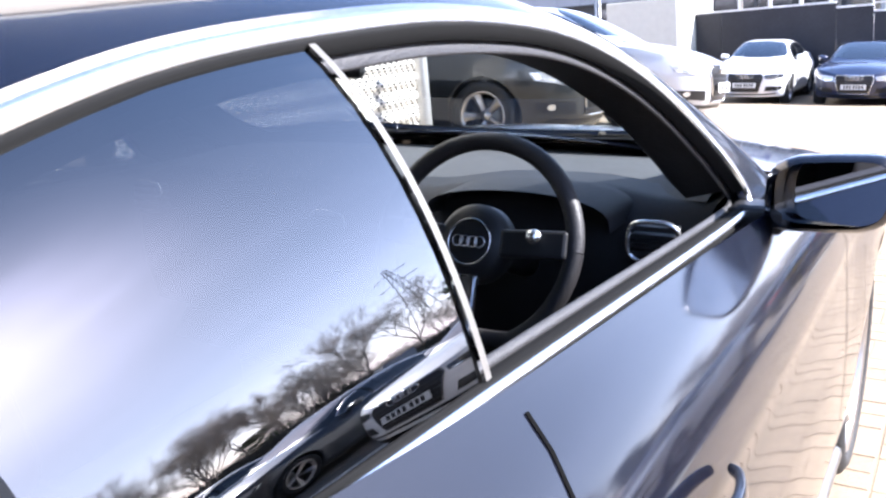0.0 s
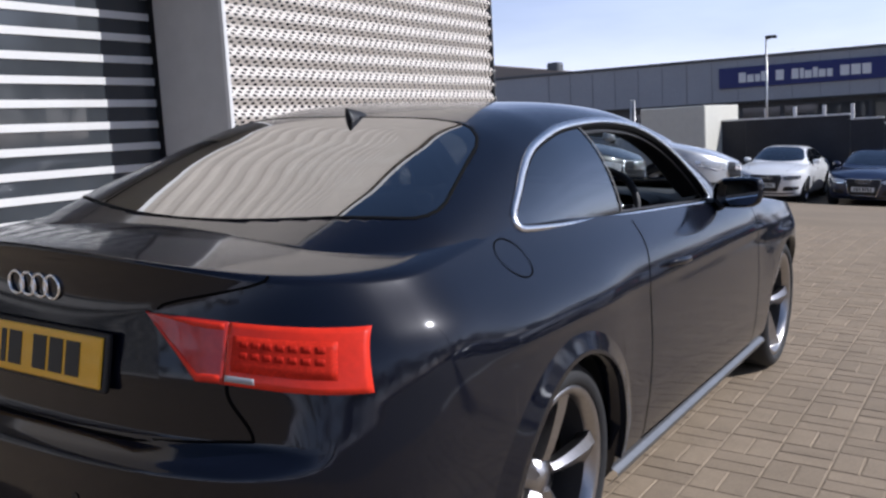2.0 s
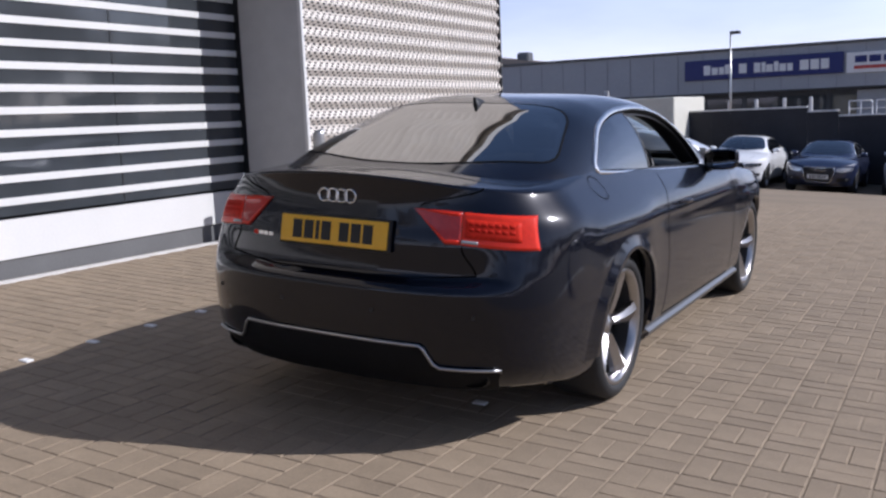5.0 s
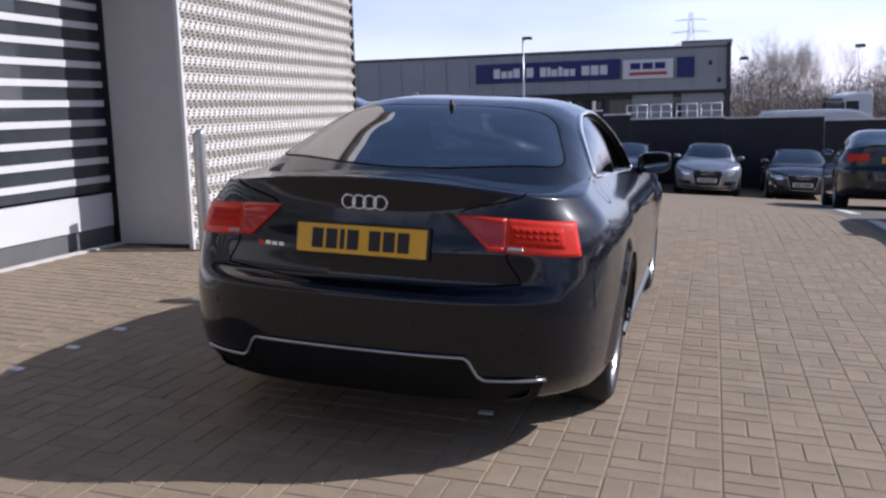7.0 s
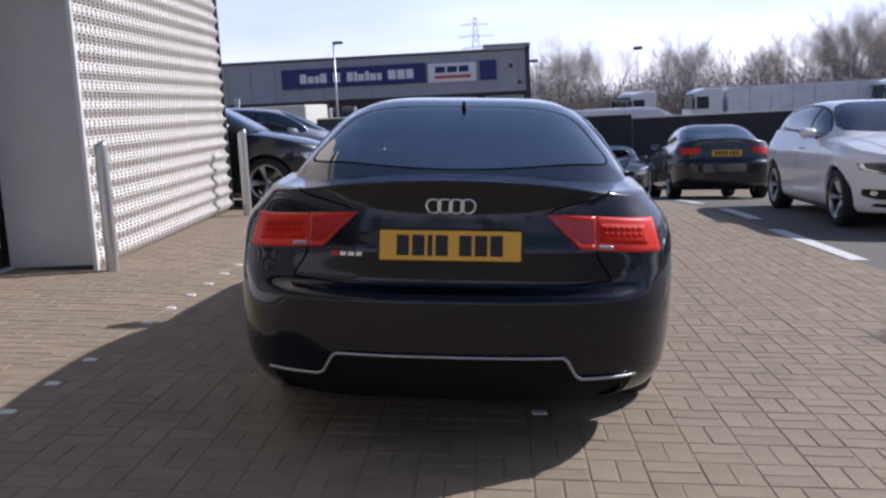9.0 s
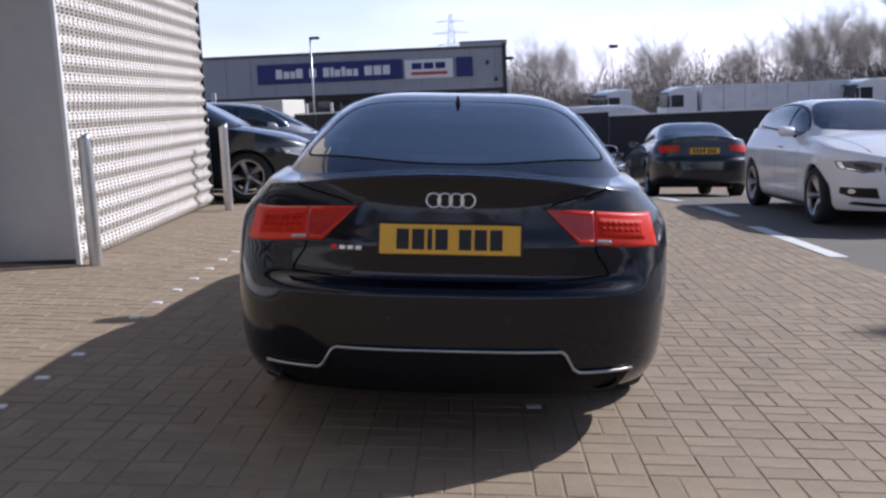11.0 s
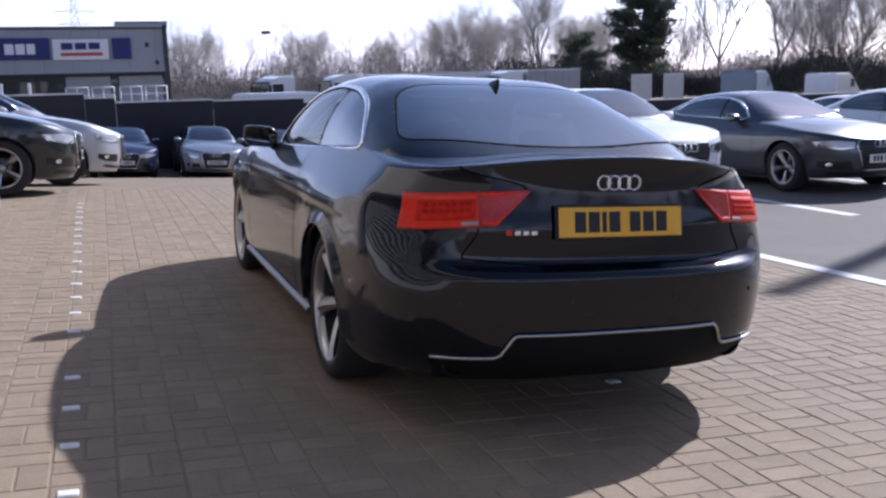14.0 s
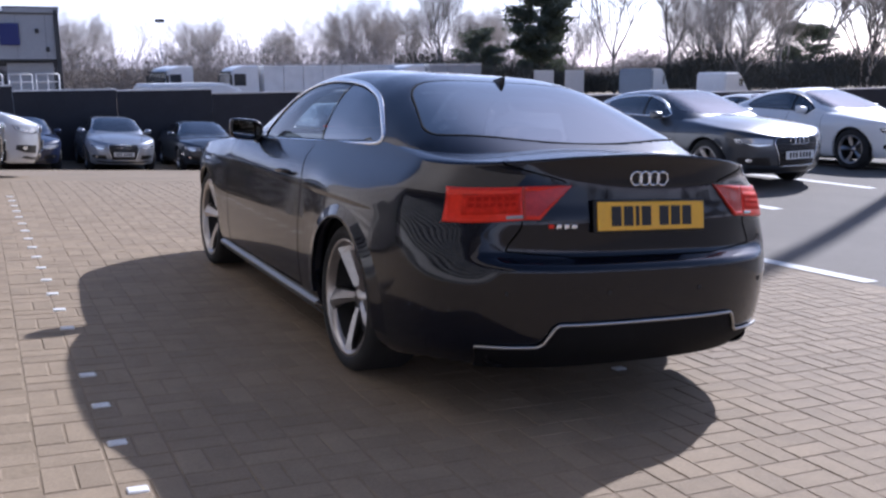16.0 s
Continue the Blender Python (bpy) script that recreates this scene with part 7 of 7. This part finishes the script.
def build_trees():
    kinds = [bare_tree(11, 10.0, 6), bare_tree(12, 10.0, 6), bare_tree(13, 10.0, 6, 0.5), bare_tree(14, 10.0, 6, 0.7)]
    # slender many-stemmed trees of the far wood
    kinds += [bare_tree(31 + k, 10.0, 5, 0.36 + 0.04 * k, 4, 0.0045, 2) for k in range(4)]
    used = [False] * 8
    rng = random.Random(5)
    spots, far = [], set()
    # far wood in clumps
    for x0, x1, y, h, n in ((6, 15, 122, 9.0, 5), (22, 44, 120, 9.5, 9), (40, 58, 112, 11.5, 8), (58, 74, 118, 11, 5), (-30, 2, 130, 8, 5), (76, 130, 115, 12, 6)):
        for k in range(n):
            far.add(len(spots))
            spots.append((x0 + (x1 - x0) * (k + rng.uniform(0.1, 0.9)) / n, y + rng.uniform(-6, 8), h * rng.uniform(0.85, 1.12)))
    # nearer, larger trees to the right
    for x, y, h in ((34.5, 70, 9.0), (52.5, 70, 9.5), (59.0, 70, 11.5), (64.5, 71, 9.5), (76.5, 72, 12.5), (84, 74, 12), (97, 78, 12)):
        spots.append((x, y, h * 1.3))
    # the belt that closes the yard on the right
    for k in range(26):
        spots.append((58 + rng.uniform(-4, 10), -46 + 4.4 * k, rng.uniform(8, 12)))
    for k in range(20):
        far.add(len(spots))
        spots.append((56 + rng.uniform(-3, 6), -48 + 4.4 * k, rng.uniform(10, 13)))
    # unseen trees added behind the yard so mirrored views are darker
    for k in range(16):
        spots.append((-42 + 6.2 * k, -46 + rng.uniform(-6, 3), rng.uniform(7, 11)))
    for k, (x, y, h) in enumerate(spots):
        src = k % 4 + (4 if k in far else 0)
        m = pose(x, y, ground_z(x, y) - 0.3, 0, 0, rng.uniform(0, 360)) @ Matrix.Scale(h / 10 * 1.45, 4)
        if not used[src]:
            kinds[src].matrix_basis = m
            used[src] = True
        else:
            c = copy_thing(kinds[src], m)
            c.scale = (h / 10 * 1.45,) * 3
    evergreen(pose(45.5, 72, -1.5), 11.3, 3.4, 3)
    evergreen(pose(39.5, 73, -1.5), 6.2, 2.6, 4)
    evergreen(pose(88, 80, -1.5), 7.5, 4.5, 6)
    # far scrub colour is paled too, standing in for haze
    scrub("undergrowth", -60, 150, 102, 112, -2.0, 7.0, 260000, mat("haze_paled_scrub", (0.33, 0.295, 0.27), 0.9, var=0.4, scale=0.25, fine=2), "brown winter scrub along the far boundary", 8)
    scrub("hedge", 50, 56, -50, 62, -2.2, 5.6, 30000, mat("dark_hedge", (0.075, 0.074, 0.062), 0.9, var=0.4, scale=0.3, fine=3), "dark hedge closing the yard on its low side", 10)
    # this one is out of view, put in only for darker reflections
    scrub("hedge", -60, 56, -42, -37, -1.5, 3.4, 15000, mat("dark_hedge", (0.075, 0.074, 0.062), 0.9, var=0.4, scale=0.3, fine=3), "unseen dark hedge added behind the yard to darken reflections", 12)
    scrub("hedge", 28, 120, 63, 67, -1.0, 4.0, 70000, mat("dark_hedge", (0.075, 0.074, 0.062), 0.9, var=0.4, scale=0.3, fine=3), "dark hedge behind the far parking area", 9)


build_trees()

hero = coupe()

# ---------- paving blocks ----------
def build_paving():
    """Basket-weave blocks over the yard, straight courses by the building; the nearest are parts, the rest one sheet."""
    U, GAP, CH = 0.2105, 0.0024, 0.0042
    rng = random.Random(21)

    def block_mesh(name, lx, ly):
        hx, hy = lx / 2 - GAP, ly / 2 - GAP
        v = [(-hx, -hy, -0.012), (hx, -hy, -0.012), (hx, hy, -0.012), (-hx, hy, -0.012),
             (-hx, -hy, -CH), (hx, -hy, -CH), (hx, hy, -CH), (-hx, hy, -CH),
             (-hx + CH, -hy + CH, 0), (hx - CH, -hy + CH, 0), (hx - CH, hy - CH, 0), (-hx + CH, hy - CH, 0)]
        f = [(8, 9, 10, 11)]
        for k in range(4):
            j = (k + 1) % 4
            f += [(k, j, 4 + j, 4 + k), (4 + k, 4 + j, 8 + j, 8 + k)]
        return v, f
    along_x, along_y = block_mesh("a", U, U / 2), block_mesh("b", U / 2, U)
    spots = []
    for i in range(-10, 42):
        for j in range(-24, 46):
            x, y = -2.21 + U * (i + 0.5) + U * 10 - U * 10, U * j
            if x < -2.15 or x > bay_edge(y) - 0.06:
                continue
            if (i + j) % 2:
                spots += [(x, y - U / 4, 0), (x, y + U / 4, 0)]
            else:
                spots += [(x - U / 4, y, 1), (x + U / 4, y, 1)]
    for c in range(-48, 96):
        y = c * U / 2
        for k in range(8):
            x = -2.21 - U * (k + 0.5) + (U / 2 if c % 2 else 0)
            if x < -2.21 - U / 4 and x > -3.72 and not (y > 2.9 and x < -3.05):
                spots.append((x, y, 0))
    near = [s for s in spots if 0.55 < s[0] < 2.4 and -2.3 < s[1] < 0.15]
    near.sort(key=lambda s: (s[0] - 1.3) ** 2 + (s[1] + 1.0) ** 2)
    near = set(near[:300])
    meshes = []
    for v, f in (along_x, along_y):
        me = bpy.data.meshes.new("paving_block")
        me.from_pydata(v, [], f)
        me.materials.append(BLOCK)
        meshes.append(me)
    verts, faces = [], []
    for x, y, o in spots:
        z = ground_z(x, y) - 0.0015 + rng.uniform(-0.0012, 0.0012)
        m = Matrix.Translation((x, y, z)) @ Euler((radians(-0.34 + rng.uniform(-0.35, 0.35)), radians(3.33 + rng.uniform(-0.35, 0.35)), radians(rng.uniform(-0.6, 0.6)))).to_matrix().to_4x4()
        if (x, y, o) in near:
            ob = new("paving_block", meshes[o])
            ob.parent = ground
            ob.matrix_basis = m
        else:
            v, f = (along_x, along_y)[o]
            b = len(verts)
            verts += [m @ Vector(p) for p in v]
            faces += [tuple(b + i for i in q) for q in f]
    rest = mesh_object("paving_blocks", verts, faces, BLOCKS, ground, False)
    tagged(rest, kind="stuff")


build_paving()
